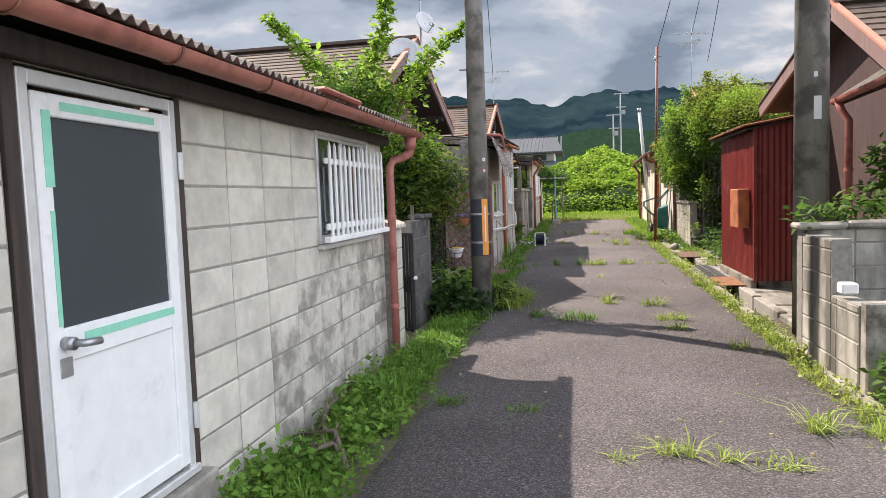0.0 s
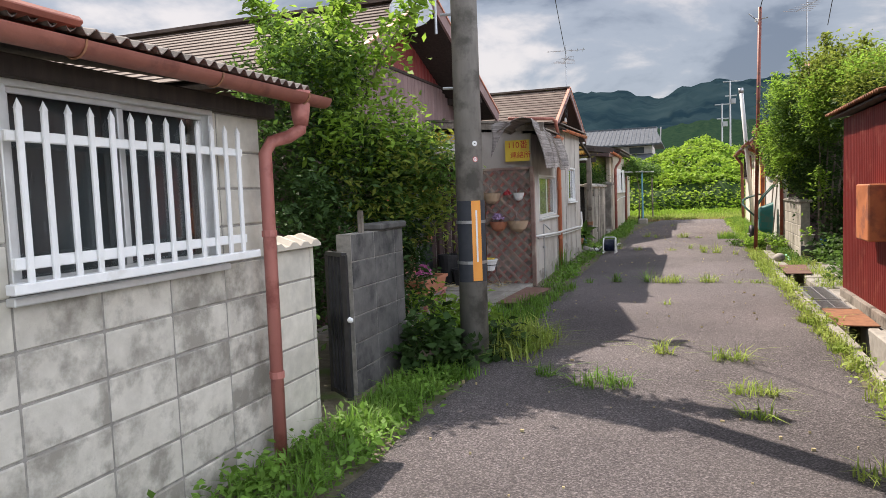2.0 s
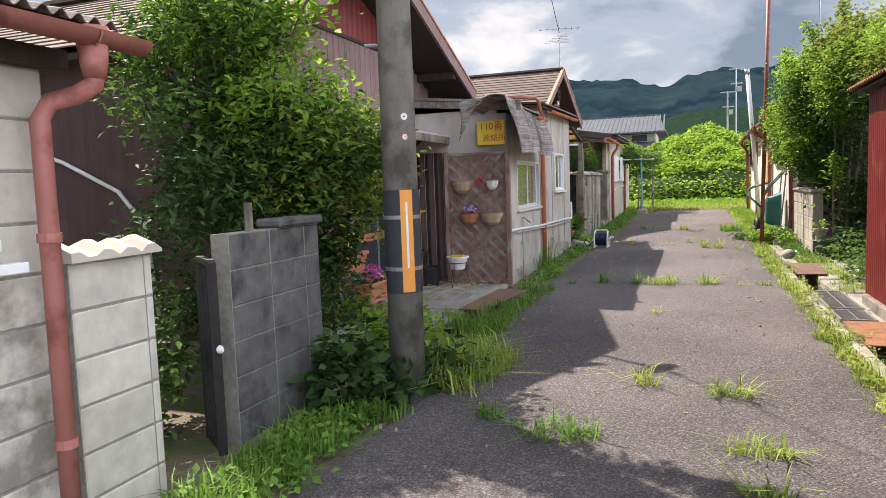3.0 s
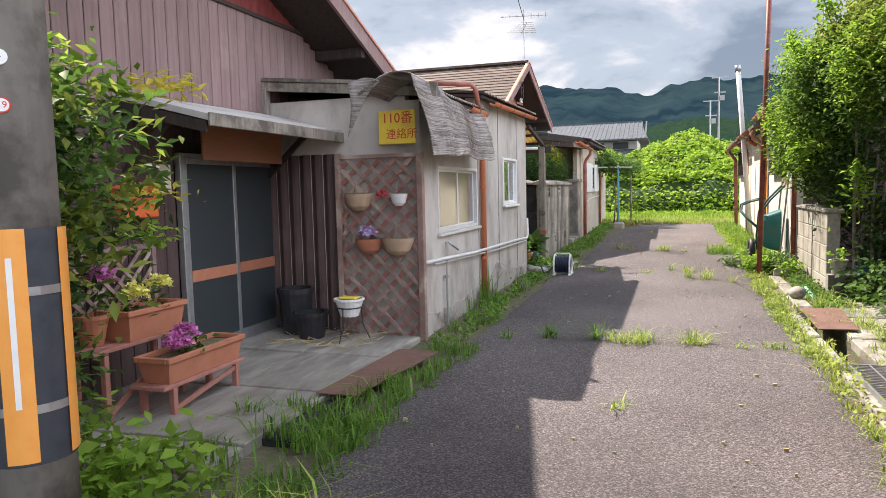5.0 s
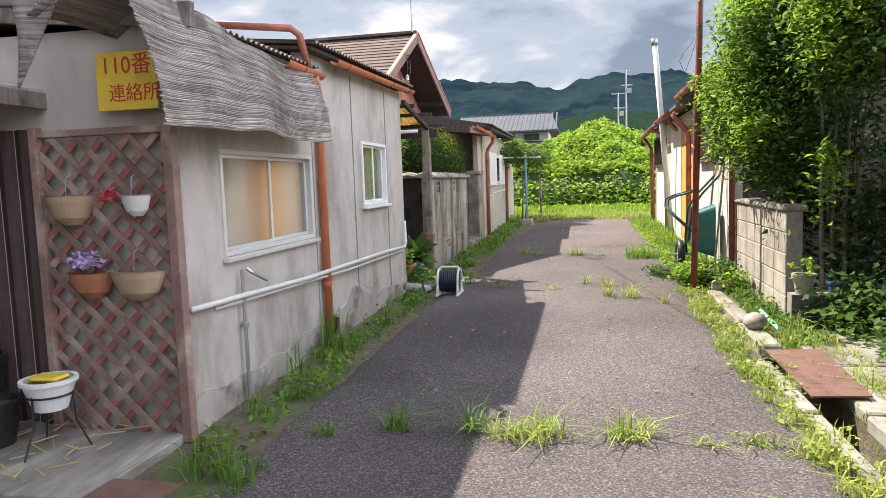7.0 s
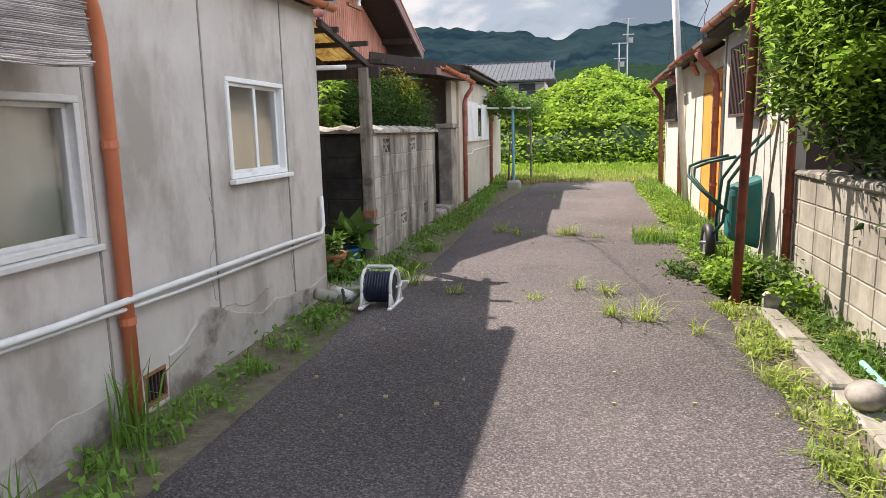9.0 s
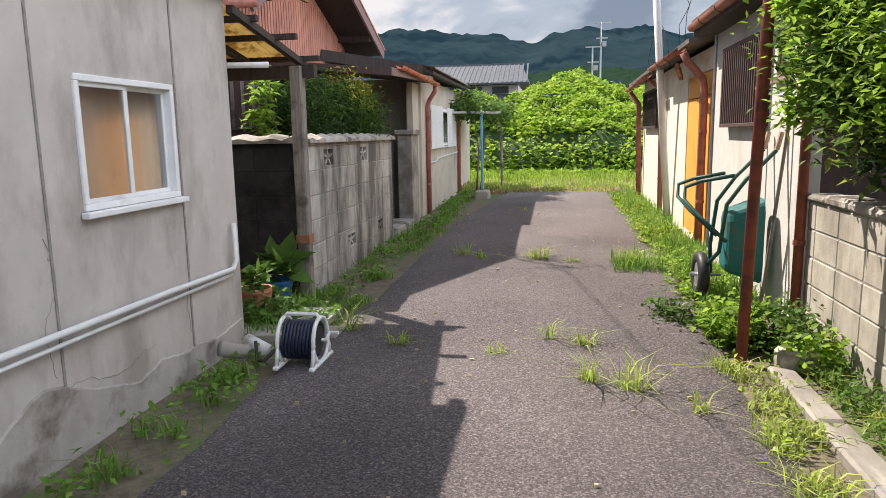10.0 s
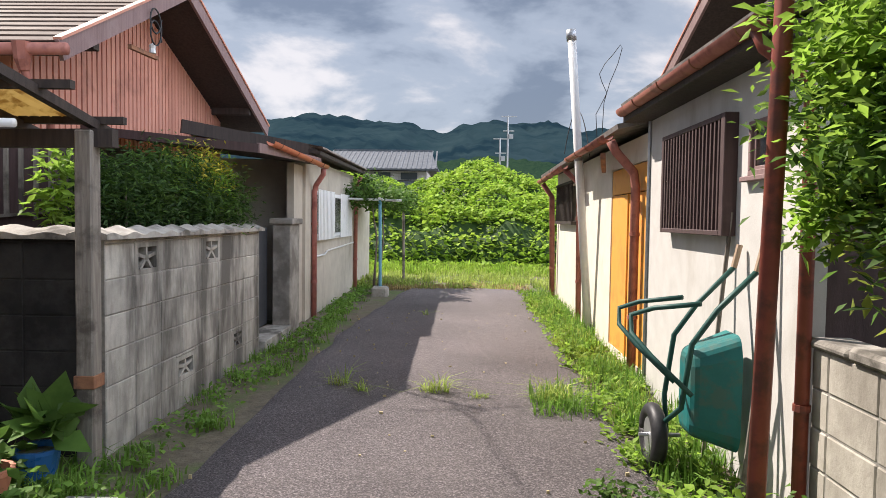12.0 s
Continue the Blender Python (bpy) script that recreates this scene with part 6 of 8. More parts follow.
part("roof", Mesh().corrugated((2.70, 8.06, 2.40), (0, -2.0, 0.05), (0.55, 0, 0.34), 0.11, 0.014, 0.006), M_CORR, lt, "mossy grey lean-to roof")
part("fascia", Mesh().bar((2.74, 8.05, 2.375), (2.74, 6.1, 2.42), 0.03, 0.09), M_BOARD_DARK, lt)
gutter(lt, 2.67, 6.1, 8.1, 2.43, 2.37, 0.05, M_PIPE, "faded red half-round gutter")
downpipe("downpipe", [(2.67, 7.98, 2.36), (2.70, 7.95, 2.25), (2.75, 7.90, 2.15), (2.75, 7.90, 0.1)], 0.038, M_PIPE, "faded red round downpipe", lt)
part("post", Mesh().box(2.80, 2.88, 6.3, 6.38, 0.1, 2.43, 0.006), M_WOOD_GREY, lt)
part("shutter", Mesh().corrugated((3.20, 8.0, 0.1), (0, -1.9, 0), (0, 0, 2.55), 0.1, 0.008, 0.004), M_SHUTTER, lt, "grey-green shutter")

# bent wire standing up from the far white roof
single("roof_wire", Mesh().tube([(2.74, 26.0, 2.55), (2.68, 26.0, 3.42), (2.80, 26.0, 3.66), (2.84, 26.0, 3.75), (2.76, 26.0, 3.92), (2.72, 26.0, 4.04), (2.80, 26.0, 4.2), (2.92, 26.0, 4.34), (3.03, 26.0, 4.49), (3.06, 26.0, 4.44), (3.0, 26.0, 4.2), (2.88, 26.0, 3.9), (2.80, 26.0, 3.6), (2.76, 26.0, 2.55)], 0.006, 5), M_BLACK, "bent black wire looped above the roof", "wire", smooth=True)


# ---- poles, aerials, wires ----
p1 = thing("utility_pole", (-1.19, 8.3, G(8.3)), "grey concrete utility pole with an orange reflector plate", "utility pole")
part("shaft", Mesh().tube([(-1.19, 8.3, 0.0), (-1.19, 8.3, 9.0)], 0.122, 20, 0.085), M_POLE, p1, smooth=True)
sh_ = Mesh()


def plate_arc(x, y, r, a0, a1, z0, z1, n=8):
    vs, fs = [], []
    for i in range(n + 1):
        a = radians(a0 + (a1 - a0) * i / n)
        vs += [(x + r * math.cos(a), y + r * math.sin(a), z0), (x + r * math.cos(a), y + r * math.sin(a), z1)]
    for i in range(n):
        fs.append((2 * i, 2 * i + 2, 2 * i + 3, 2 * i + 1))
    return Mesh().add(vs, fs)


bs = part("backing_sheet", plate_arc(-1.19, 8.3, 0.123, -140, 60, 0.78, 1.46, 14), M_BLACKSHEET, p1, "black backing sheet", smooth=True)
part("reflector", plate_arc(-1.19, 8.3, 0.127, -70, -32, 0.79, 1.46, 5), M_ORANGE, p1, "orange reflector plate", smooth=True)
part("reflector", plate_arc(-1.19, 8.3, 0.127, 12, 50, 0.79, 1.46, 5), M_ORANGE, p1, smooth=True)
part("reflector_stripe", plate_arc(-1.19, 8.3, 0.1285, -55, -48, 0.95, 1.38, 2), M_WHITE, p1)
for z in (0.93, 1.27):
    part("band", Mesh().tube([(-1.19, 8.3, z), (-1.19, 8.3, z + 0.025)], 0.1265, 20), M_STEEL, p1)
for z in (3.0, 2.4):
    part("step_bolt", Mesh().tube([(-1.29, 8.25, z), (-1.37, 8.22, z)], 0.012, 6), M_STEEL, p1)
for z, mt_ in ((1.93, M_WHITE), (1.80, M_REDTEXT)):
    d_ = Vector((math.cos(radians(-46)), math.sin(radians(-46)), 0))
    part("round_tag", Mesh().tube([Vector((-1.19, 8.3, z)) + d_ * 0.110, Vector((-1.19, 8.3, z)) + d_ * 0.1185], 0.022, 14), mt_, p1, "round number disc")
d_ = Vector((math.cos(radians(-46)), math.sin(radians(-46)), 0))
disc = part("disc_face", Mesh().tube([Vector((-1.19, 8.3, 1.80)) + d_ * 0.1185, Vector((-1.19, 8.3, 1.80)) + d_ * 0.1195], 0.018, 14), M_WHITE, p1)
num = bpy.data.curves.new("number", "FONT")
num.body, num.size, num.extrude, num.align_x, num.align_y = "19", 0.026, 0.0004, "CENTER", "CENTER"
num.materials.append(M_REDTEXT)
nob = new("number", num)
nob.parent = p1
nob.location = Vector((-1.19, 8.3, 1.80)) + d_ * 0.1203 - OFF[p1]
nob.rotation_euler = (radians(90), 0, radians(44))
part("disc_mark", Mesh().tube([Vector((-1.19, 8.3, 1.93)) + d_ * 0.1185, Vector((-1.19, 8.3, 1.93)) + d_ * 0.1195], 0.006, 8), M_BLACK, p1)

p2 = thing("utility_pole", (2.24, 7.4, G(7.4)), "thick grey concrete utility pole with a white tag", "utility pole")
part("shaft", Mesh().tube([(2.24, 7.4, 0.0), (2.24, 7.4, 9.5)], 0.168, 22, 0.12), M_POLE, p2, smooth=True)
part("tag", plate_arc(2.24, 7.4, 0.163, -100, -75, 2.12, 2.34, 4), M_PVC, p2, "pale metal tag")
part("tag", plate_arc(2.24, 7.4, 0.162, -100, -88, 2.52, 2.57, 3), M_PVC, p2)
rp_ = thing("red_pole", (1.85, 17.85, G(17.8)), "thin red-brown painted steel pole", "pole")
part("shaft", Mesh().tube([(1.83, 17.85, 0.1), (1.92, 17.80, 4.95)], 0.036, 10), M_REDPOLE, rp_, smooth=True)
part("arm", Mesh().tube([(1.72, 17.8, 4.85), (1.91, 17.8, 4.66)], 0.012, 6).tube([(1.91, 17.8, 4.72), (2.06, 17.8, 4.74)], 0.012, 6), M_STEEL, rp_)
part("insulator", Mesh().lathe(1.86, 17.78, [(0.0, 4.66), (0.035, 4.67), (0.03, 4.72), (0.0, 4.74)], 8), M_PVC, rp_)


def aerial(at, top, name, label):
    x, y, z = at
    t = thing(name, at, label, "aerial")
    part("mast", Mesh().tube([(x, y, z), (x, y, top)], 0.016, 6), M_STEEL, t)
    m = Mesh()
    for k, (zz, n, w, ang) in enumerate(((top - 0.15, 7, 0.5, 0.2), (top - 0.42, 6, 0.75, 1.9))):
        dx, dy = math.cos(ang), math.sin(ang)
        m.tube([(x - dx * 0.55, y - dy * 0.55, zz), (x + dx * 0.55, y + dy * 0.55, zz)], 0.009, 5)
        for i in range(n):
            u = -0.5 + i / (n - 1)
            cx, cy = x + dx * u, y + dy * u
            ww = w * (0.35 + 0.12 * i) / 2
            m.tube([(cx - dy * ww, cy + dx * ww, zz), (cx + dy * ww, cy - dx * ww, zz)], 0.006, 4)
    part("elements", m, M_STEEL, t)
    return t


aerial((-2.75, 23.3, 4.55), 5.75, "television_aerial", "thin television aerial on the terracotta house ridge")
aerial((3.4, 22.3, 4.3), 6.3, "television_aerial", "thin television aerial behind the bush")


def dish(at, facing, r):
    t = thing("satellite_dish", at, "pale grey satellite dish on the gable", "satellite dish")
    m = look((0, 0, 0), facing)
    pts = Mesh()
    vs, fs = [], []
    n, k = 20, 5
    for i in range(k + 1):
        rr = r * i / k
        for j in range(n):
            p = m @ Vector((rr * math.cos(math.tau * j / n), rr * math.sin(math.tau * j / n), -0.25 * (rr * rr) / r))
            vs.append(p + Vector(at))
    for i in range(k):
        for j in range(n):
            fs.append((i * n + j, i * n + (j + 1) % n, (i + 1) * n + (j + 1) % n, (i + 1) * n + j))
    b = part("reflector", pts.add(vs, fs), M_DISH, t, smooth=True)
    b.modifiers.new("thickness", "SOLIDIFY").thickness = 0.01
    c = Vector(at) + (m @ Vector((0, -r * 0.7, -r * 0.9)))
    part("feed_arm", Mesh().tube([Vector(at) + (m @ Vector((0, -r * 0.9, 0))), c], 0.01, 5).tube([c, c + (m @ Vector((0, 0.05, 0.05)))], 0.03, 8), M_STEEL, t)
    part("mount", Mesh().tube([at, Vector(at) - (m @ Vector((0, 0, -0.12)))], 0.03, 8), M_STEEL, t)
    return t


dish((-2.42, 11.25, 4.33), (0.75, -0.6, 0.35), 0.19)
dish((-2.72, 11.0, 3.82), (0.4, -0.9, 0.5), 0.27)
mst = thing("dish_mast", (-2.5, 11.3, 3.9), "steel mast on the gable end", "mast")
part("mast", Mesh().tube([(-2.5, 11.3, 3.6), (-2.5, 11.3, 4.75)], 0.02, 8).tube([(-2.5, 11.3, 4.33), (-2.42, 11.25, 4.33)], 0.012, 6).tube([(-2.5, 11.3, 3.8), (-2.7, 11.05, 3.8)], 0.012, 6), M_STEEL, mst)


def wire(a, b, sag, r=0.008):
    a, b = Vector(a), Vector(b)
    m = Mesh().tube([a.lerp(b, i / 16) - Vector((0, 0, sag * 4 * (i / 16) * (1 - i / 16))) for i in range(17)], r, 4)
    single("overhead_wire", m, M_WIRE, "thin black overhead wire", "wire", group="overhead wires")


wire((-1.19, 8.3, 8.4), (-2.75, 23.3, 5.5), 0.3)
wire((-1.19, 8.3, 8.2), (-2.5, 11.3, 4.7), 0.05)
wire((2.24, 7.4, 9.0), (1.92, 17.8, 4.9), 0.3)
wire((2.24, 7.4, 8.8), (3.4, 22.3, 6.1), 0.3)
wire((2.24, 7.4, 8.9), (3.55, 20.5, 5.0), 0.3)
wire((2.3, 24.3, 2.6), (2.05, 24.9, 2.7), -0.6, 0.006)


# ---- distance ----
def ridge_sheet(y, prof, base, depth, rough, seed, step):
    """A hill range: crest heights from prof (x, z) with wooded unevenness, falling towards the viewer."""
    xs = np.arange(prof[0][0], prof[-1][0], step)
    zs = np.interp(xs, [p[0] for p in prof], [p[1] for p in prof])
    vs, fs = [], []
    rows = 14
    for j in range(rows + 1):
        u = j / rows
        for x, z in zip(xs, zs):
            zz = base + (z - base) * (1 - u) ** 0.9
            zz += rough * (noise.noise((x / (step * 3) + seed, u * 9, 0)) + 0.6 * noise.noise((x / step * 0.9 + seed, u * 21, 3.0))) * (1 if j < rows else 0)
            vs.append((x, y - depth * u + 0.3 * depth / rows * noise.noise((x / step, u * 13, seed)), zz))
    n = len(xs)
    for j in range(rows):
        for i in range(n - 1):
            fs.append((j * n + i, j * n + i + 1, (j + 1) * n + i + 1, (j + 1) * n + i))
    return Mesh().add(vs, fs)


MTN = [(-2400, 120), (-1500, 175), (-900, 190), (-600, 205), (-395, 212), (-330, 224), (-270, 219), (-200, 208), (-120, 205), (-55, 183), (0, 204), (60, 212), (115, 205), (180, 212), (240, 190), (320, 200), (500, 190), (900, 150), (2400, 110)]
single("wooded_mountains", ridge_sheet(1500, MTN, 12, 800, 7, 1.0, 9), M_FOREST, "wooded mountain range tinted blue-green for distance haze", "backdrop", "structure", smooth=True)
HILL = [(-400, 20), (-160, 30), (-60, 42), (-20, 50), (20, 55), (70, 50), (140, 44), (260, 30), (400, 20)]
single("bamboo_hill", ridge_sheet(600, HILL, 3, 160, 2.2, 4.0, 2.2), M_BAMBOO, "green bamboo-covered hillside", "backdrop", "structure", smooth=True)

fh = thing("tiled_farmhouse", (-6, 72, 0.4), "two-storey farmhouse with silver-grey tiled roofs", "house")
part("wall", Mesh().box(-9.6, -2.4, 69, 75, 0.3, 5.6), M_BOARD_DARK, fh)
part("upper_band", Mesh().box(-9.62, -2.38, 68.95, 75.05, 4.7, 5.4), M_PLASTER, fh)
rf = Mesh().slab((-10.6, 68, 5.4), (-1.5, 68, 5.4), (-2.2, 72, 7.1), (-10.1, 72, 7.1), 0.15).slab((-10.1, 72, 7.1), (-2.2, 72, 7.1), (-1.5, 76, 5.4), (-10.6, 76, 5.4), 0.15)
part("upper_roof", rf, M_GREYTILE, fh, "silver-grey tile roof")
part("roof_ridge", Mesh().box(-10.2, -2.1, 71.85, 72.15, 7.1, 7.35), M_GREYTILE, fh)
for i in range(24):
    x = -10.4 + i * 0.38
    part("roof_tile", Mesh().bar((x, 68, 5.57), (x * 0.97 - 0.1, 72, 7.27), 0.12, 0.06), M_GREYTILE, fh)
part("lower_roof", Mesh().slab((-10.8, 66.5, 3.7), (-1.4, 66.5, 3.7), (-1.9, 69, 4.5), (-10.3, 69, 4.5), 0.15), M_GREYTILE, fh)
for x in (-8.6, -6.5, -4.4):
    part("window", Mesh().box(x, x + 1.3, 68.9, 68.96, 4.75, 5.3), M_MESH, fh)
fh2 = thing("small_farmhouse", (16, 120, 0.4), "distant house with pale tiled roof", "house")
part("wall", Mesh().box(13, 20, 120, 126, 0.3, 5.0), M_PLASTER, fh2)
part("roof", Mesh().slab((12.2, 119, 5.0), (20.8, 119, 5.0), (20, 123, 7.4), (13, 123, 7.4), 0.2), M_GREYTILE, fh2)
fh3 = thing("low_barn", (3, 100, 0.4), "distant low roof behind the vines", "house")
part("wall", Mesh().box(-4, 4, 110, 116, 0.3, 3.6), M_PLASTER, fh3)
part("roof", Mesh().slab((-4.8, 109, 3.6), (4.8, 109, 3.6), (4, 113, 5.4), (-4, 113, 5.4), 0.2), M_GREYTILE, fh3)
for x, top, n_ in ((8.7, 21.8, "power_pylon"), (7.2, 17.5, "power_pylon")):
    t = thing(n_, (x, 150, 0.4), "slim distant steel power pole with crossarms", "power pole")
    part("shaft", Mesh().tube([(x, 150, 0.4), (x, 150, top)], 0.22, 8, 0.14), M_STEEL, t)
    part("crossarm", Mesh().box(x - 1.3, x + 1.7, 149.9, 150.1, top - 0.25, top - 0.05), M_STEEL, t)
    part("crossarm", Mesh().box(x - 0.9, x + 1.2, 149.9, 150.1, top - 3.0, top - 2.8), M_STEEL, t)
    part("transformer", Mesh().box(x + 0.2, x + 1.0, 149.7, 150.3, top - 4.4, top - 3.5), M_STEEL, t)


# ---- loose things ----
def pot(at, r0, r1, h, material, label, wall=0.012, category="flower pot", group=""):
    x, y, z = at
    t = thing("flower_pot", at, label, category, group)
    part("bowl", Mesh().lathe(x, y, [(0, z), (r0, z), (r1, z + h * 0.88), (r1 + 0.012, z + h * 0.88), (r1 + 0.012, z + h), (r1 - wall, z + h), (r1 - wall, z + h * 0.8), (0, z + h * 0.78)], 18), material, t, smooth=False)
    part("soil", Mesh().lathe(x, y, [(r1 - wall, z + h * 0.82), (0, z + h * 0.86)], 18), M_SOIL, t)
    return t


def plant_in(t, at, r, n, size, material, name="foliage", label="", droop=0.1, zr=None):
    pts = clumps([(at[0], at[1], at[2], r, r, zr or r)], max(4, n // 8), 8, r * 0.25, 0.2)
    ob = new(name, leaf_mesh(name, pts, size, material, 0.6, 0.6, droop))
    ob.parent = t
    ob.location = -OFF[t]
    return tagged(ob, label)


# two-tier plank stand with planters
st = thing("flower_stand", (-2.6, 10.75, G(10.7)), "faded red two-tier slatted wooden flower stand", "flower stand")
for (xc, z, y0, y1) in ((-2.56, 0.30, 10.28, 11.15), (-2.88, 0.56, 10.05, 10.95)):
    for i in range(3):
        part("plank", Mesh().box(xc - 0.14 + i * 0.095, xc - 0.055 + i * 0.095, y0, y1, z, z + 0.025, 0.004), M_STAND, st)
    for y in (y0 + 0.1, y1 - 0.1):
        for dx in (-0.12, 0.12):
            part("leg", Mesh().box(xc + dx - 0.02, xc + dx + 0.02, y - 0.02, y + 0.02, 0.11, z, 0.003), M_STAND, st)
    part("brace", Mesh().bar((xc + 0.12, y0 + 0.12, 0.16), (xc + 0.12, y1 - 0.12, z - 0.03), 0.02, 0.03), M_STAND, st)


def trough(at, ln, w, h, material, label):
    x, y, z = at
    t = thing("planter_trough", at, label, "planter")
    a, b = w / 2, w / 2 - 0.03
    L = ln / 2
    out = [(x - b, y - L + 0.03, z), (x + b, y - L + 0.03, z), (x + b, y + L - 0.03, z), (x - b, y + L - 0.03, z), (x - a, y - L, z + h), (x + a, y - L, z + h), (x + a, y + L, z + h), (x - a, y + L, z + h)]
    part("tub", Mesh().add(out, [(3, 2, 1, 0), (0, 1, 5, 4), (1, 2, 6, 5), (2, 3, 7, 6), (3, 0, 4, 7)]), material, t)
    part("rim", Mesh().box(x + a - 0.015, x + a + 0.015, y - L - 0.015, y + L + 0.015, z + h - 0.03, z + h + 0.008, 0.005).box(x - a - 0.015, x - a + 0.015, y - L - 0.015, y + L + 0.015, z + h - 0.03, z + h + 0.008, 0.005).box(x - a + 0.016, x + a - 0.016, y - L - 0.015, y - L + 0.015, z + h - 0.03, z + h + 0.008, 0.005).box(x - a + 0.016, x + a - 0.016, y + L - 0.015, y + L + 0.015, z + h - 0.03, z + h + 0.008, 0.005), material, t)
    part("soil", Mesh().box(x - a + 0.02, x + a - 0.02, y - L + 0.02, y + L - 0.02, z + h - 0.06, z + h - 0.03), M_SOIL, t)
    return t


def bloom_ball(t, at, r, material, label):
    """A flower head of many short petals."""
    n = 260
    d = RNG.normal(size=(n, 3))
    d /= np.linalg.norm(d, axis=1)[:, None]
    d[:, 2] = np.abs(d[:, 2]) * 1.0 - 0.2
    ob = new("bloom", leaf_mesh("bloom", np.array(at) + d * r * RNG.uniform(0.55, 1.0, n)[:, None], r * 0.45, material, 0.7, 0.8, -0.2))
    ob.parent = t
    ob.location = -OFF[t]
    return tagged(ob, label)


ta = trough((-2.55, 10.73, 0.327), 0.80, 0.26, 0.17, M_TERRAPOT, "long terracotta planter with purple flowers on the stand")
bloom_ball(ta, (-2.50, 10.52, 0.56), 0.085, M_PURPLE, "purple flower head")
bloom_ball(ta, (-2.56, 10.66, 0.60), 0.085, M_PURPLE, "purple flower head")
plant_in(ta, (-2.55, 10.62, 0.52), 0.13, 60, 0.06, M_LEAF)
tb_ = trough((-2.86, 10.62, 0.587), 0.55, 0.26, 0.20, M_TERRAPOT, "terracotta planter with pale yellow flowers on the stand")
bloom_ball(tb_, (-2.82, 10.52, 0.88), 0.09, M_PALEYEL, "pale yellow flower head")
bloom_ball(tb_, (-2.86, 10.78, 0.92), 0.085, M_PALEYEL, "pale yellow flower head")
plant_in(tb_, (-2.86, 10.62, 0.84), 0.14, 70, 0.07, M_LEAF)
pt = pot((-2.95, 10.25, 0.587), 0.07, 0.11, 0.2, M_TERRAPOT, "round terracotta pot with magenta flowers")
bloom_ball(pt, (-2.94, 10.32, 1.02), 0.10, M_PURPLE, "magenta flower head")
plant_in(pt, (-2.95, 10.26, 0.9), 0.12, 60, 0.06, M_LEAF)
tr2 = thing("white_trellis", (-3.2, 10.8, 0.6), "weathered white lattice trellis against the boards", "trellis")
for k in range(7):
    y = 10.25 + k * 0.13
    part("slat", Mesh().bar((-3.27, y, 0.70), (-3.27, min(y + 0.45, 11.2), 0.70 + min(0.45, 11.2 - y)), 0.01, 0.028, (0, -0.7, 0.7)), M_LATTICE, tr2)
    part("slat", Mesh().bar((-3.26, y + 0.15, 0.70), (-3.26, max(y - 0.3, 10.2), 0.70 + min(0.45, y + 0.15 - 10.2)), 0.01, 0.028, (0, 0.7, 0.7)), M_LATTICE, tr2)
part("frame", Mesh().box(-3.28, -3.25, 10.18, 11.22, 0.66, 0.70).box(-3.28, -3.25, 10.18, 11.22, 1.14, 1.18).box(-3.28, -3.25, 11.18, 11.22, 0.12, 1.14), M_BOARD, tr2)

# wire stand with white bowl, black pots
ws = thing("wire_plant_stand", (-2.27, 12.68, G(12.6)), "black wire plant stand beside the lattice", "plant stand")
for a in (0.4, 2.5, 4.6):
    part("leg", Mesh().tube([(-2.27 + 0.11 * math.cos(a), 12.62 + 0.11 * math.sin(a), 0.50), (-2.27 + 0.12 * math.cos(a), 12.62 + 0.12 * math.sin(a), 0.3), (-2.27 + 0.19 * math.cos(a), 12.62 + 0.19 * math.sin(a), 0.145)], 0.006, 5), M_BLACK, ws)
part("ring", Mesh().tube([(-2.27 + 0.12 * math.cos(i * math.tau / 20), 12.62 + 0.12 * math.sin(i * math.tau / 20), 0.46) for i in range(21)], 0.006, 5), M_BLACK, ws)
bowl = pot((-2.27, 12.62, 0.375), 0.085, 0.135, 0.17, M_WHITE, "white enamel bowl on a wire stand", category="bowl")
part("cloth", Mesh().box(-2.36, -2.18, 12.56, 12.68, 0.535, 0.56, 0.01), M_YELLOW, bowl, "yellow crumpled cloth")
pot((-2.68, 12.62, 0.145), 0.12, 0.16, 0.26, M_BLACK, "black plastic pot with dry stems")
pot((-2.95, 12.80, 0.145), 0.13, 0.17, 0.46, M_BLACK, "tall black plastic tub by the cladding")


def hanging_basket(x, z, r, h, material, label):
    t = thing("hanging_basket", (x, 12.86, z), label, "hanging pot", "baskets on the lattice")
    n = 14
    prof = [(r * 0.35, z - h), (r * 0.72, z - h * 0.75), (r * 0.95, z - h * 0.25), (r, z), (r + 0.012, z), (r - 0.012, z - 0.01), (0.0, z - h * 0.5)]
    vs, fs = [], []
    for rr, zz in prof:
        for i in range(n + 1):
            a = math.pi + math.pi * i / n
            vs.append((x + rr * math.cos(a), 12.905 + rr * 0.75 * math.sin(a), zz))
    for j in range(len(prof) - 1):
        for i in range(n):
            k = j * (n + 1) + i
            fs.append((k, k + 1, k + n + 2, k + n + 1))
    fs.append(tuple(range(n, -1, -1)))
    part("basket", Mesh().add(vs, fs), material, t, smooth=False)
    part("hook", Mesh().tube([(x - 0.03, 12.9, z), (x - 0.02, 12.9, z + 0.1), (x, 12.92, z + 0.12)], 0.004, 4), M_STEEL, t)
    return t


b1 = hanging_basket(-2.27, 1.53, 0.15, 0.17, M_TANPOT, "empty tan half-round basket hung on the lattice")
b2 = hanging_basket(-1.85, 1.52, 0.09, 0.12, M_WHITE, "small white pot hung on the lattice")
b3 = hanging_basket(-2.17, 1.09, 0.14, 0.15, M_TERRAPOT, "terracotta basket with lilac flowers hung on the lattice")
bloom_ball(b3, (-2.17, 12.84, 1.14), 0.085, M_LILAC, "lilac flowers")
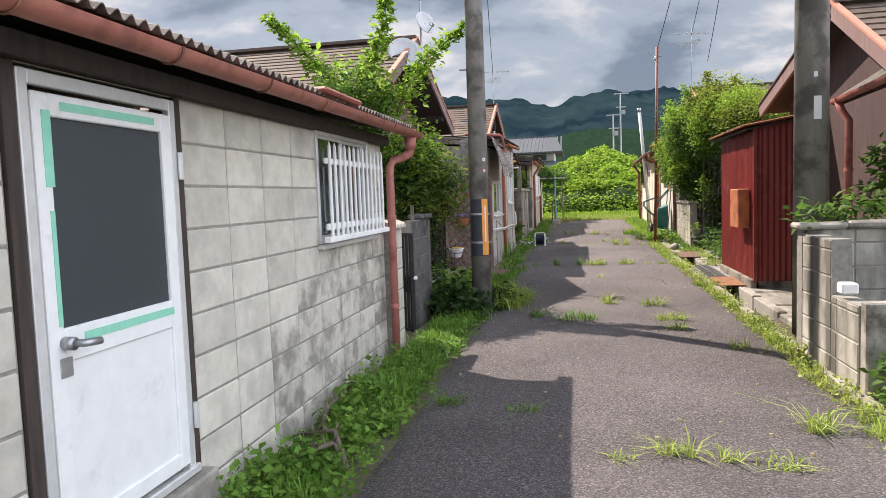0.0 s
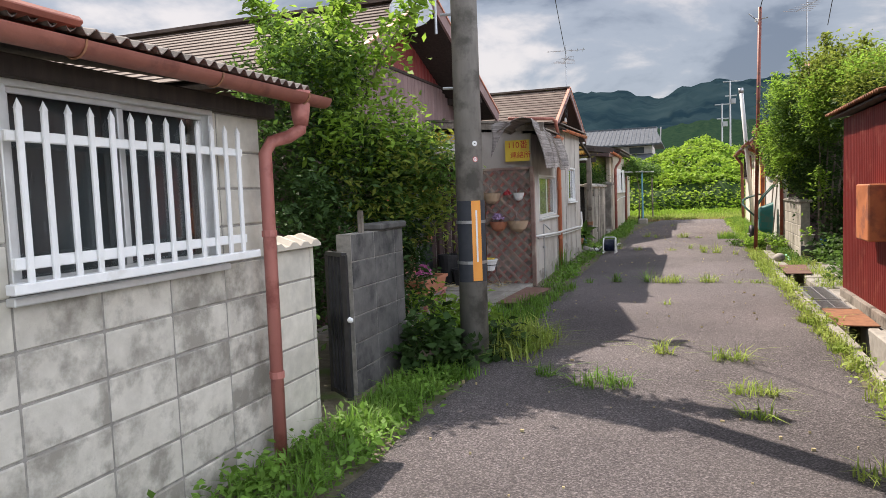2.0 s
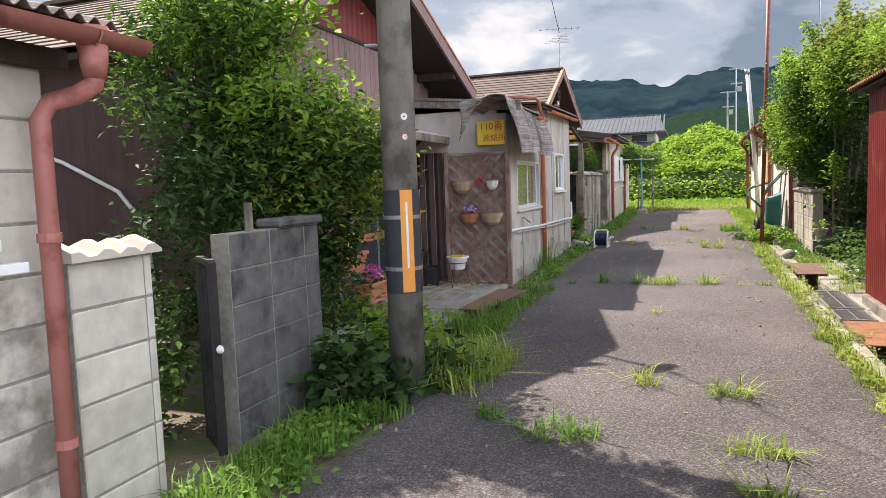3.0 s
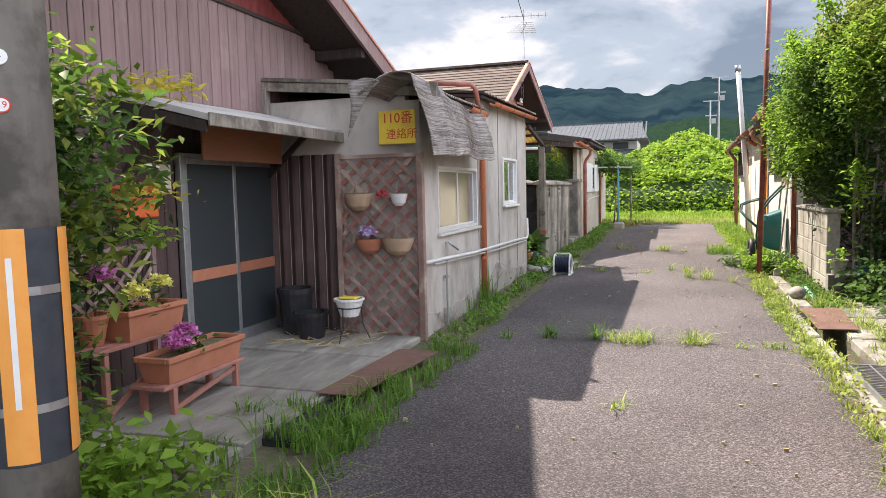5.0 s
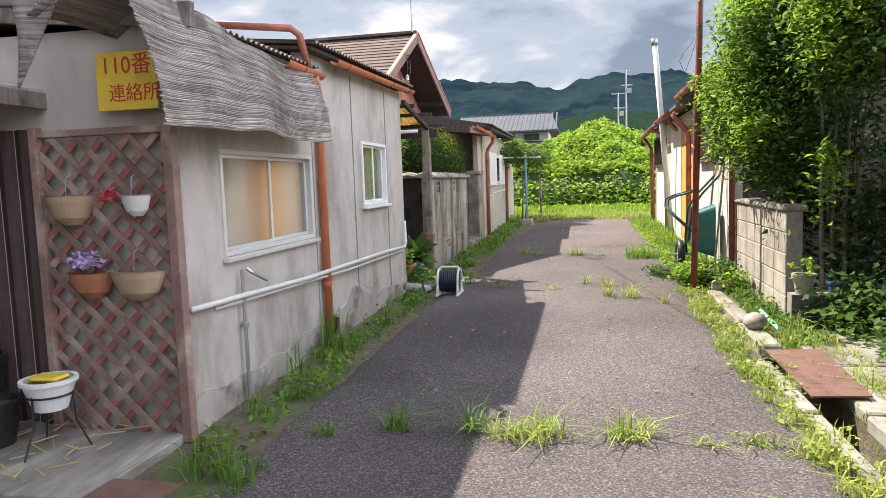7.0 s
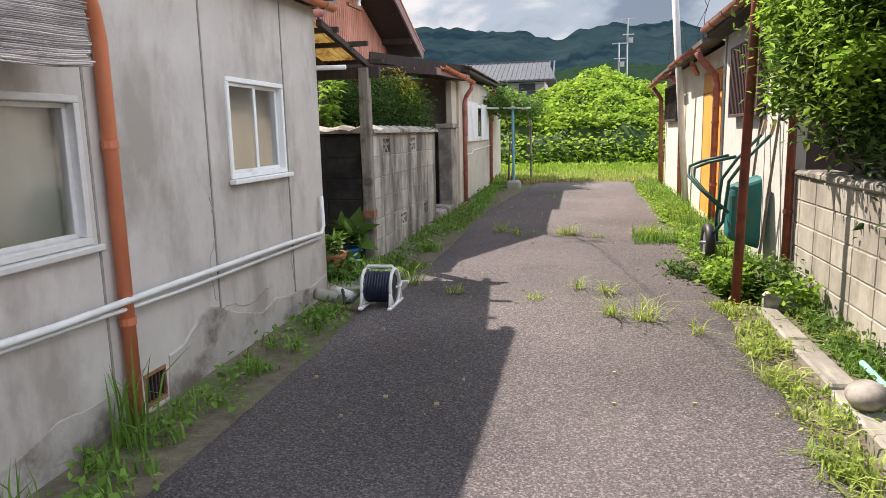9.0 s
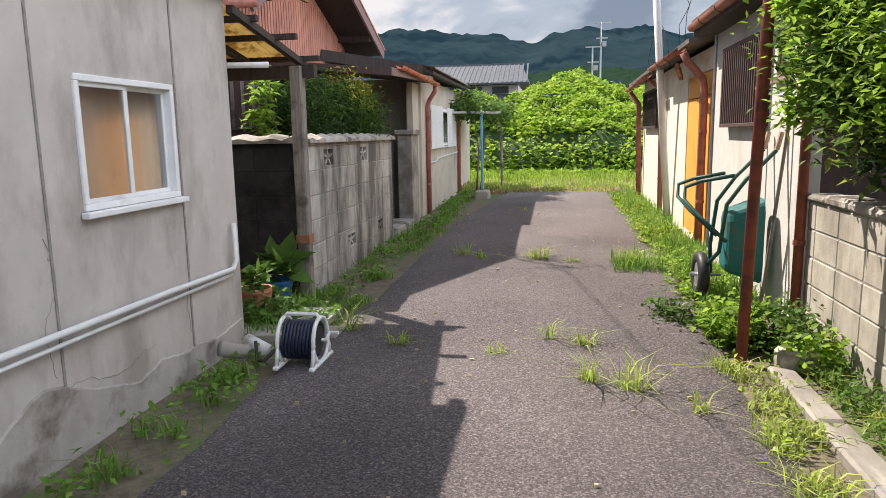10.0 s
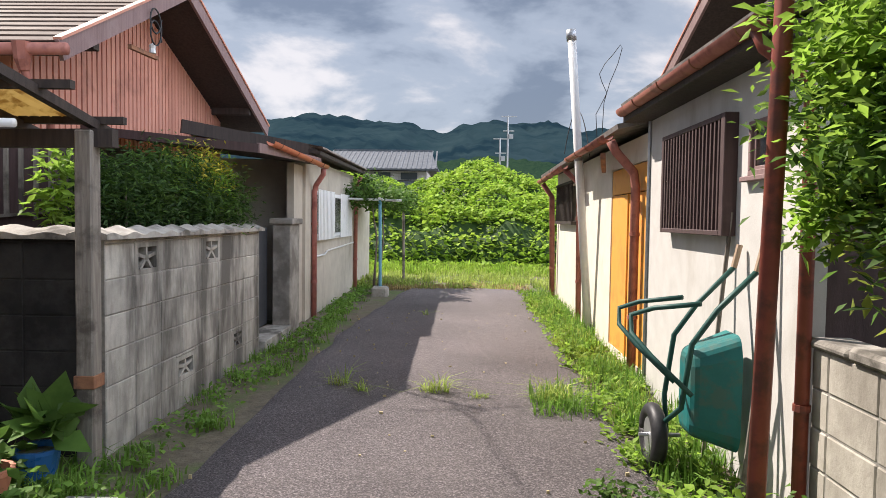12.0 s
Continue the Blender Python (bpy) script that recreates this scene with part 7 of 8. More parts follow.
b4 = hanging_basket(-1.87, 1.10, 0.165, 0.17, M_TANPOT, "wide tan basket hung on the lattice")
bloom_ball(b2, (-2.02, 12.90, 1.50), 0.06, M_PINK, "trailing pink flowers")

# covers
cov = thing("steel_cover_plate", (-1.5, 11.6, G(11.6)), "rusty steel plate over the gutter", "cover plate")
part("plate", Mesh().slab((-1.72, 10.95, G(11) + 0.03), (-1.42, 10.95, G(11) + 0.03), (-1.25, 12.25, G(12.2) + 0.03), (-1.62, 12.25, G(12.2) + 0.035), 0.008), M_PLATE, cov)
# Solid black box: the gutter's inner darkness is painted, not dug.
single("gutter_hole", Mesh().box(-1.70, -1.42, 10.2, 10.95, -0.15, G(10.5) - 0.012), M_BLACK, "black box for the dark inside of the covered gutter", "gutter", "structure")
cov2 = thing("steel_cover_plate", (2.1, 14.3, G(14.3)), "rust-orange steel plate over the drain", "cover plate")
part("plate", Mesh().slab((1.90, 13.78, G(13.8) + 0.035), (2.24, 13.82, G(13.8) + 0.035), (2.30, 14.90, G(14.9) + 0.035), (1.90, 14.86, G(14.9) + 0.035), 0.01), M_PLATE, cov2)
cov3 = thing("steel_cover_plate", (2.1, 10.4, G(10.4)), "rust-orange steel plate over the drain", "cover plate")
part("plate", Mesh().slab((1.88, 10.0, G(10) + 0.035), (2.22, 10.0, G(10) + 0.035), (2.22, 10.9, G(10.9) + 0.035), (1.88, 10.9, G(10.9) + 0.035), 0.01), M_RUST, cov3)
for k, (y0, y1) in enumerate(((11.55, 12.6), (11.0, 11.5))):
    gt = thing("drain_grating", (2.0, y0, G(y0)), "galvanised steel drain grating", "grating")
    z = G((y0 + y1) / 2) + 0.035
    part("frame", Mesh().box(1.88, 1.90, y0, y1, z - 0.03, z).box(2.16, 2.18, y0, y1, z - 0.03, z).box(1.90, 2.16, y0, y0 + 0.02, z - 0.03, z).box(1.90, 2.16, y1 - 0.02, y1, z - 0.03, z), M_STEEL, gt)
    n_ = int((y1 - y0) / 0.045)
    for i in range(1, n_):
        y = y0 + 0.02 + i * (y1 - y0 - 0.04) / n_
        part("bar", Mesh().box(1.90, 2.16, y - 0.004, y + 0.004, z - 0.028, z - 0.002), M_STEEL, gt)
    part("tie", Mesh().box(2.025, 2.035, y0 + 0.02, y1 - 0.02, z - 0.01, z + 0.001), M_STEEL, gt)

gl = thing("drain_grating", (-1.3, 18.4, G(18.4)), "galvanised steel grating on the ground by the post", "grating")
zg = G(18.4) + 0.03
part("frame", Mesh().box(-1.46, -1.44, 18.11, 18.74, zg - 0.05, zg).box(-1.15, -1.13, 18.11, 18.74, zg - 0.05, zg).box(-1.44, -1.15, 18.11, 18.13, zg - 0.05, zg).box(-1.44, -1.15, 18.72, 18.74, zg - 0.05, zg), M_STEEL, gl)
part("tray", Mesh().box(-1.44, -1.15, 18.13, 18.72, zg - 0.05, zg - 0.035), M_PLINTH, gl)
for i in range(1, 20):
    y = 18.13 + i * 0.0295
    part("bar", Mesh().box(-1.44, -1.15, y - 0.005, y + 0.005, zg - 0.03, zg - 0.002), M_STEEL, gl)
part("tie", Mesh().box(-1.30, -1.29, 18.13, 18.72, zg - 0.012, zg + 0.001), M_STEEL, gl)

# hose reel
hr = thing("hose_reel", (-0.97, 17.45, G(17.4)), "white plastic hose reel wound with dark blue hose", "hose reel")
zb = G(17.4) + 0.005
cx, cy, cz, R = -0.99, 17.45, zb + 0.155, 0.118
for k, xx in enumerate((cx - 0.12, cx + 0.12)):
    fr = Mesh()
    pts = [(xx, cy + (R + 0.03) * math.cos(a) * 0.95, cz + (R + 0.03) * math.sin(a)) for a in (math.tau * i / 24 for i in range(25))]
    fr.tube(pts, 0.014, 6)
    fr.tube([(xx, cy - 0.17, zb + 0.015), (xx, cy - 0.13, cz)], 0.014, 6).tube([(xx, cy + 0.17, zb + 0.015), (xx, cy + 0.13, cz)], 0.014, 6)
    fr.box(xx - 0.018, xx + 0.018, cy - 0.2, cy + 0.2, zb, zb + 0.025, 0.006)
    part("side_frame", fr, M_WHITE, hr, "white plastic side frame", smooth=True)
part("carry_handle", Mesh().tube([(cx - 0.12, cy, cz + 0.145), (cx - 0.1, cy, cz + 0.17), (cx + 0.1, cy, cz + 0.17), (cx + 0.12, cy, cz + 0.145)], 0.014, 6), M_WHITE, hr)
part("crank", Mesh().tube([(cx + 0.13, cy, cz), (cx + 0.16, cy, cz), (cx + 0.16, cy + 0.07, cz + 0.03), (cx + 0.22, cy + 0.07, cz + 0.03)], 0.012, 6), M_WHITE, hr)
part("drum", Mesh().tube([(cx - 0.11, cy, cz), (cx + 0.11, cy, cz)], R * 0.8, 20), M_BLACK, hr)
M_HOSE = mat("dark_blue_hose", (0.012, 0.018, 0.04), (0.022, 0.03, 0.06), 20, 0.35, 0.05, rand=0.1)
for i in range(9):
    xx = cx - 0.095 + i * 0.0235
    part("hose_turn", Mesh().tube([(xx + 0.006 * math.sin(a * 3), cy + R * math.cos(a), cz + R * math.sin(a)) for a in (math.tau * j / 24 for j in range(25))], 0.0125, 6), M_HOSE, hr, smooth=True)
part("hose_end", Mesh().tube([(cx - 0.1, cy - R, cz), (cx - 0.2, cy - 0.18, zb + 0.06), (cx - 0.28, cy - 0.1, zb + 0.03), (cx - 0.34, cy + 0.02, zb + 0.12)], 0.012, 6), M_BLACK, hr)
dpipe = thing("drain_pipe_stub", (-1.35, 17.5, G(17.5)), "grey plastic drain pipe on the ground by the wall", "pipe")
part("pipe", Mesh().tube([(-1.5, 17.72, zb + 0.05), (-1.26, 17.5, zb + 0.05)], 0.045, 12), M_PVC, dpipe, smooth=True)
part("elbow", Mesh().tube([(-1.5, 17.3, zb + 0.12), (-1.44, 17.36, zb + 0.09), (-1.38, 17.44, zb + 0.06)], 0.05, 12), M_CONC, dpipe, smooth=True)
single("concrete_strip", Mesh().box(-1.9, -0.95, 17.98, 18.28, G(18) - 0.1, G(18) + 0.012, 0.01), M_CONC, "pale concrete strip across the verge", "pavement", "structure")

# potted plants in the side yard
p_a = pot((-1.83, 18.59, G(18.6)), 0.10, 0.14, 0.22, M_TERRAPOT, "terracotta pot with a cactus-like plant")
plant_in(p_a, (-1.83, 18.59, 0.48), 0.08, 24, 0.12, M_LEAF, droop=-0.7)
M_BLUEPOT = mat("blue_glaze", (0.02, 0.10, 0.28), (0.03, 0.14, 0.36), 6, 0.3, 0.05, rand=0)
p_b = pot((-1.80, 19.0, G(18.9)), 0.10, 0.13, 0.2, M_BLUEPOT, "blue glazed pot with strap leaves")
plant_in(p_b, (-1.80, 19.0, 0.52), 0.12, 40, 0.24, M_LEAF, droop=-0.7)

# wheelbarrow tipped up against the white wall
wb = thing("wheelbarrow", (2.2, 19.3, G(19.3)), "dark teal wheelbarrow tipped up against the white wall", "wheelbarrow")
z0 = G(19.3)
vs = []
prof = [(0.17, -0.04), (0.215, 0.08), (0.215, 0.62), (0.17, 0.76)]
tray = Mesh()
for x, sc in ((2.30, 1.0), (2.02, 0.72)):
    for (w, h) in prof:
        w, h = w * 0.85, 0.04 + h * 0.88
        hh = z0 + 0.18 + 0.33 + (h - 0.33) * sc + (0 if x > 2.2 else 0.0)
        vs += [(x, 19.33 - w * sc, hh), (x, 19.33 + w * sc, hh)]
fs = []
for k in range(3):
    fs += [(2 * k, 2 * k + 2, 8 + 2 * k + 2, 8 + 2 * k), (2 * k + 1, 8 + 2 * k + 1, 8 + 2 * k + 3, 2 * k + 3), (8 + 2 * k, 8 + 2 * k + 2, 8 + 2 * k + 3, 8 + 2 * k + 1)]
fs += [(0, 8, 9, 1), (6, 7, 15, 14)]
ty = part("tray", tray.add(vs, fs), M_TEAL, wb, "dark teal steel tray")
bv = ty.modifiers.new("round", "BEVEL")
bv.width, bv.segments = 0.05, 3
ty.modifiers.new("thickness", "SOLIDIFY").thickness = 0.006
for sy in (-1, 1):
    yb = 19.28 + sy * 0.17
    part("handle_tube", Mesh().tube([(1.93 + 0.05 * sy, 19.52, z0 + 0.20), (1.97, yb + 0.1, z0 + 0.45), (1.99, yb, z0 + 0.85), (2.12, yb - 0.02, z0 + 1.05), (2.33, yb - 0.04, z0 + 1.28)], 0.017, 8), M_TEALDARK, wb, smooth=True)
    part("grip", Mesh().tube([(2.33, yb - 0.04, z0 + 1.28), (2.36, yb - 0.045, z0 + 1.42)], 0.02, 8), M_TANPOT, wb, "tan wooden grip")
    part("leg_loop", Mesh().tube([(2.0, yb, z0 + 0.55), (1.80, yb + 0.15, z0 + 0.75), (1.72, yb + 0.32, z0 + 0.86), (1.74, yb + 0.42, z0 + 0.96), (1.85, yb + 0.3, z0 + 1.02), (2.05, yb + 0.05, z0 + 1.08)], 0.016, 8), M_TEALDARK, wb, smooth=True)
part("axle", Mesh().tube([(1.80, 19.50, z0 + 0.20), (2.06, 19.50, z0 + 0.20)], 0.014, 8), M_STEEL, wb)
wh = part("wheel", Mesh().tube([(1.89, 19.50 + 0.155 * math.cos(a), z0 + 0.20 + 0.155 * math.sin(a)) for a in (math.tau * i / 24 for i in range(25))], 0.05, 10), M_BLACK, wb, "black rubber tyre", smooth=True)
part("rim", Mesh().tube([(1.86, 19.50, z0 + 0.20), (1.92, 19.50, z0 + 0.20)], 0.112, 16), M_STEEL, wh)
for k, (y, top) in enumerate(((19.62, 1.62), (18.98, 1.55))):
    single("leaning_pole", Mesh().tube([(2.25, y, z0 + 0.02), (2.375, y - 0.03, z0 + top)], 0.014, 6), M_WOOD_GREY, "grey stick leaning on the white wall", "stick", group="sticks by the wheelbarrow")

# things by the sunny wall
p_c = pot((2.52, 16.12, 0.42), 0.07, 0.095, 0.18, M_CONC, "pale stone-grey pot on the planter edge")
plant_in(p_c, (2.52, 16.12, 0.66), 0.09, 40, 0.07, M_LEAF_LT)
pot((2.78, 16.12, 0.42), 0.05, 0.06, 0.10, M_BLUEPOT, "small blue pot on the planter edge")


def stone(at, r, sx, sy, sz, label):
    bm = bmesh.new()
    bmesh.ops.create_icosphere(bm, subdivisions=3, radius=r)
    for v in bm.verts:
        v.co *= 1 + 0.18 * noise.noise(v.co * 6 + Vector(at))
        v.co = Vector((v.co.x * sx + at[0], v.co.y * sy + at[1], v.co.z * sz + at[2]))
    me = bpy.data.meshes.new("stone")
    bm.to_mesh(me)
    bm.free()
    me.materials.append(M_PLINTH)
    for p in me.polygons:
        p.use_smooth = True
    tagged(new("stone", me), label, "stone")


stone((2.02, 15.75, G(15.75) + 0.07), 0.10, 1, 1.3, 0.75, "rounded grey stone beside the drain")
for k in range(3):
    y0 = 15.15 + k * 0.86
    single("kerb_stone", Mesh().box(1.93 + 0.01 * k, 2.10, y0, y0 + 0.84, G(y0) - 0.12, G(y0) + 0.012 + 0.008 * (k % 2), 0.015), M_CONC_WET, "worn concrete kerb stone beside the lane", "kerb", group="kerb stones at the drain end")
single("concrete_lump", Mesh().box(2.02, 2.26, 17.66, 17.84, G(17.7) - 0.05, G(17.7) + 0.10, 0.025), M_CONC_OLD, "broken concrete lump by the red pole", "rubble")
single("pipe_offcut", Mesh().tube([(2.16, 15.5, G(15.5) + 0.05), (2.20, 16.3, G(16.3) + 0.05)], 0.018, 8), M_GREENTAPE, "pale green pipe offcut by the drain", "pipe")


# ---- plants ----
def shrub(name, foot, blobs, count, per, size, material, label, spread=0.09, trunks=3, width=0.5, extra=(), category="bush", droop=0.2):
    """A bush: stems from the foot into the crown's blobs, leaves in clumps. extra: more crowns (blobs, count, per, size, material, label)."""
    t = thing(name, foot, label, category)
    for k in range(trunks):
        b = blobs[k % len(blobs)]
        m = Mesh()
        a = Vector(foot) + Vector((0.12 * math.sin(k * 2.1), 0.12 * math.cos(k * 2.1), -0.05))
        e_ = Vector(b[:3]) + Vector((0.2 * math.sin(k * 5), 0.2 * math.cos(k * 3), b[5] * 0.3))
        mid = a.lerp(e_, 0.5) + Vector((0.1 * math.cos(k), 0.1 * math.sin(k * 1.7), 0.1))
        m.tube([a, a.lerp(mid, 0.5), mid, e_], 0.03, 7, 0.008)
        for q in range(5):
            s = mid.lerp(e_, q / 5)
            d = Vector((math.cos(q * 2.4 + k), math.sin(q * 2.4 + k), 0.5)) * (0.5 * min(b[3:6]))
            m.tube([s, s + d * 0.5 + Vector((0, 0, 0.03)), s + d], 0.01, 5, 0.003)
        part("stem", m, M_BARK, t, smooth=True)
    for (bl, c, p, sz, mt, lb) in ((blobs, count, per, size, material, ""), *extra):
        ob = new("crown", leaf_mesh("crown", clumps(bl, c, p, spread), sz, mt, width, 0.5, droop))
        ob.parent = t
        ob.location = -OFF[t]
        tagged(ob, lb)
    return t


def shoot(t, pts, n, size, material, r=0.014):
    """A long leafy shoot of a bush."""
    m = Mesh().tube(pts, r, 6, 0.004)
    part("shoot", m, M_BARK, t, smooth=True)
    P = np.array(pts, dtype=float)
    u = RNG.uniform(0.1, 1.0, n) * (len(P) - 1)
    i = np.minimum(u.astype(int), len(P) - 2)
    f = (u - i)[:, None]
    c = P[i] * (1 - f) + P[i + 1] * f
    w = (1.15 - u / (len(P) - 1))[:, None]
    ob = new("leaves", leaf_mesh("leaves", c + RNG.normal(size=(n, 3)) * 0.14 * w, size, material, 0.5, 0.5, 0.1))
    ob.parent = t
    ob.location = -OFF[t]


tree = shrub("garden_tree", (-2.7, 8.75, G(8.7)),
             [(-2.55, 8.75, 1.45, 0.62, 0.55, 0.85), (-2.95, 8.7, 1.75, 0.42, 0.45, 0.6), (-2.1, 8.95, 1.55, 0.45, 0.45, 0.5), (-2.9, 8.7, 2.5, 0.5, 0.5, 0.55), (-2.5, 7.9, 1.1, 0.35, 0.4, 0.6), (-2.1, 8.75, 0.8, 0.3, 0.4, 0.5)],
             330, 46, 0.074, M_LEAF_DK, "dense green garden tree with long leafy shoots", 0.085, 6, 0.42, category="tree",
             extra=[([(-2.35, 8.75, 1.75, 0.7, 0.55, 0.6), (-2.9, 8.4, 2.4, 0.6, 0.5, 0.7), (-1.85, 9.0, 1.75, 0.4, 0.4, 0.35)], 160, 40, 0.078, M_LEAF, ""),
                    ([(-2.3, 8.7, 2.1, 0.6, 0.5, 0.35), (-2.8, 8.7, 2.85, 0.5, 0.5, 0.4)], 170, 20, 0.085, M_LEAF_LT, "young bright leaves"),
                    ([(-1.75, 9.0, 1.7, 0.3, 0.3, 0.35), (-2.1, 8.5, 1.6, 0.45, 0.25, 0.45), (-1.7, 8.9, 1.25, 0.25, 0.25, 0.3)], 80, 16, 0.08, M_LEAF_OL, ""),
                    ([(-2.75, 9.75, 1.5, 0.28, 0.32, 0.45), (-2.7, 9.5, 0.6, 0.35, 0.4, 0.35)], 120, 16, 0.07, M_LEAF, "")])
shoot(tree, [(-2.9, 8.8, 2.5), (-3.2, 8.9, 3.0), (-3.6, 9.0, 3.5), (-4.15, 9.0, 4.05)], 700, 0.11, M_LEAF_LT)
shoot(tree, [(-2.7, 8.8, 2.5), (-2.75, 8.9, 3.0), (-2.55, 8.95, 3.6), (-2.4, 9.0, 4.3)], 900, 0.11, M_LEAF_LT)
shoot(tree, [(-2.4, 8.8, 2.4), (-2.2, 8.9, 2.9), (-1.85, 8.95, 3.35), (-1.35, 9.0, 3.75)], 650, 0.10, M_LEAF_LT)
shoot(tree, [(-2.4, 8.9, 1.9), (-2.1, 9.3, 2.1), (-1.9, 9.7, 2.05)], 160, 0.09, M_LEAF_LT)
maple = thing("yellow_maple_twig", (-2.5, 9.8, 0.3), "slender maple sprigs with yellow leaves", "plant")
for (x, y, z, n, mt) in ((-2.05, 10.0, 2.15, 70, M_LEAF_YE), (-2.2, 10.0, 1.56, 55, M_LEAF_YE), (-2.2, 9.95, 1.33, 90, M_LEAF_LT)):
    part("twig", Mesh().tube([(-2.75, 9.5, 0.6), (-2.7, 9.6, z * 0.7), (x, y, z)], 0.009, 5, 0.003), M_BARK, maple)
    ob = new("leaves", leaf_mesh("leaves", np.array((x, y, z)) + RNG.normal(size=(n, 3)) * np.array((0.09, 0.09, 0.03)), 0.085, mt, 0.4, 0.5, 0.1))
    ob.parent = maple
    ob.location = -OFF[maple]

shrub("low_shrub", (-2.4, 7.0, G(7)), [(-2.45, 6.95, 0.35, 0.35, 0.3, 0.35), (-2.7, 7.3, 0.6, 0.4, 0.4, 0.45)], 150, 18, 0.08, M_LEAF, "shaded low shrub inside the gateway", 0.08, 3)
shrub("ivy_clump", (-1.5, 8.15, G(8)), [(-1.55, 8.1, 0.28, 0.22, 0.3, 0.25), (-1.3, 8.0, 0.18, 0.2, 0.2, 0.14), (-0.98, 8.5, 0.17, 0.16, 0.2, 0.16)], 70, 14, 0.10, M_LEAF_DK, "dark glossy ivy at the foot of the pole", 0.06, 3, 0.75)
shrub("pole_side_plant", (-1.5, 9.0, G(9)), [(-1.5, 9.0, 0.3, 0.25, 0.4, 0.22), (-1.35, 8.75, 0.22, 0.2, 0.2, 0.15), (-1.9, 9.1, 0.35, 0.2, 0.3, 0.25)], 110, 14, 0.08, M_LEAF_LT, "fresh green leafy plants behind the pole", 0.06, 3, 0.55, category="plant")
shrub("leafy_weed", (-1.4, 3.6, G(3.6)), [(-1.55, 3.2, 0.09, 0.16, 0.45, 0.11), (-1.5, 4.0, 0.08, 0.14, 0.3, 0.09), (-1.6, 4.7, 0.09, 0.1, 0.4, 0.09), (-1.55, 5.5, 0.10, 0.12, 0.3, 0.10)], 170, 12, 0.055, M_GRASS, "lush green leafy weeds at the foot of the block wall", 0.05, 3, 0.7, category="weeds")

# Leaf colours carry light: dark core and near side, brighter left rim.
bush = shrub("large_bush", (3.1, 17.0, G(17)),
             # The blob at x 4.6 is an added dark backing for the shaded hollow.
             [(3.3, 17.0, 1.9, 0.95, 1.1, 1.2), (2.75, 17.4, 2.1, 0.55, 0.7, 0.8), (3.6, 15.2, 2.55, 0.8, 1.0, 0.5), (4.6, 15.4, 1.2, 0.35, 1.7, 1.2), (3.1, 16.6, 2.9, 0.75, 0.8, 0.6), (2.95, 16.7, 0.9, 0.3, 0.6, 0.5), (3.5, 16.4, 0.95, 0.7, 0.35, 0.6), (4.2, 15.9, 0.8, 0.6, 0.4, 0.6)],
             600, 46, 0.088, M_LEAF_DK, "large dense evergreen bush overhanging the block wall", 0.11, 6, 0.42,
             extra=[([(2.45, 17.5, 2.25, 0.45, 0.65, 0.65), (2.6, 16.9, 2.8, 0.55, 0.5, 0.5), (2.95, 16.1, 2.7, 0.6, 0.4, 0.5), (2.5, 18.0, 2.15, 0.4, 0.35, 0.5)], 300, 42, 0.075, M_LEAF, ""),
                    ([(2.3, 17.4, 2.4, 0.4, 0.55, 0.45), (2.25, 17.6, 3.1, 0.2, 0.2, 0.35), (2.35, 17.9, 2.2, 0.33, 0.4, 0.42), (2.5, 16.8, 3.1, 0.4, 0.4, 0.25), (2.8, 15.9, 2.75, 0.4, 0.3, 0.35)], 230, 42, 0.062, M_LEAF_LT, "bright young leaves, paler along the lit rim"),
                    ([(3.1, 16.5, 3.35, 0.65, 0.6, 0.5), (3.5, 16.0, 3.1, 0.6, 0.6, 0.5), (2.6, 17.9, 1.75, 0.3, 0.3, 0.25)], 280, 34, 0.085, M_LEAF_OL, "olive yellow upper leaves"),
                    ([(2.75, 15.75, 3.0, 0.4, 0.35, 0.4), (3.3, 15.2, 3.1, 0.6, 0.5, 0.35), (2.3, 17.0, 2.2, 0.3, 0.4, 0.5), (2.35, 17.2, 3.0, 0.3, 0.35, 0.4)], 210, 34, 0.065, M_LEAF_LT, ""),
                    ([(2.75, 16.75, 1.6, 0.3, 0.4, 0.35), (2.6, 17.1, 2.0, 0.3, 0.4, 0.4), (2.7, 16.5, 2.4, 0.35, 0.4, 0.4)], 110, 34, 0.065, M_LEAF, ""),
                    ([(3.5, 15.0, 2.85, 0.75, 0.7, 0.4), (2.9, 15.9, 3.15, 0.45, 0.4, 0.4)], 330, 20, 0.075, M_LEAF_OL, "")])
for k in range(4):
    part("stem", Mesh().tube([(2.74 + 0.09 * k, 16.32 + 0.1 * (k % 2), G(16)), (2.72 + 0.1 * k, 16.36, 1.2), (2.76 + 0.12 * k, 16.5, 2.0), (2.7 + 0.2 * k, 16.6, 2.9)], 0.024, 7, 0.008), M_WOOD_GREY, bush, "pale grey stem", smooth=True)
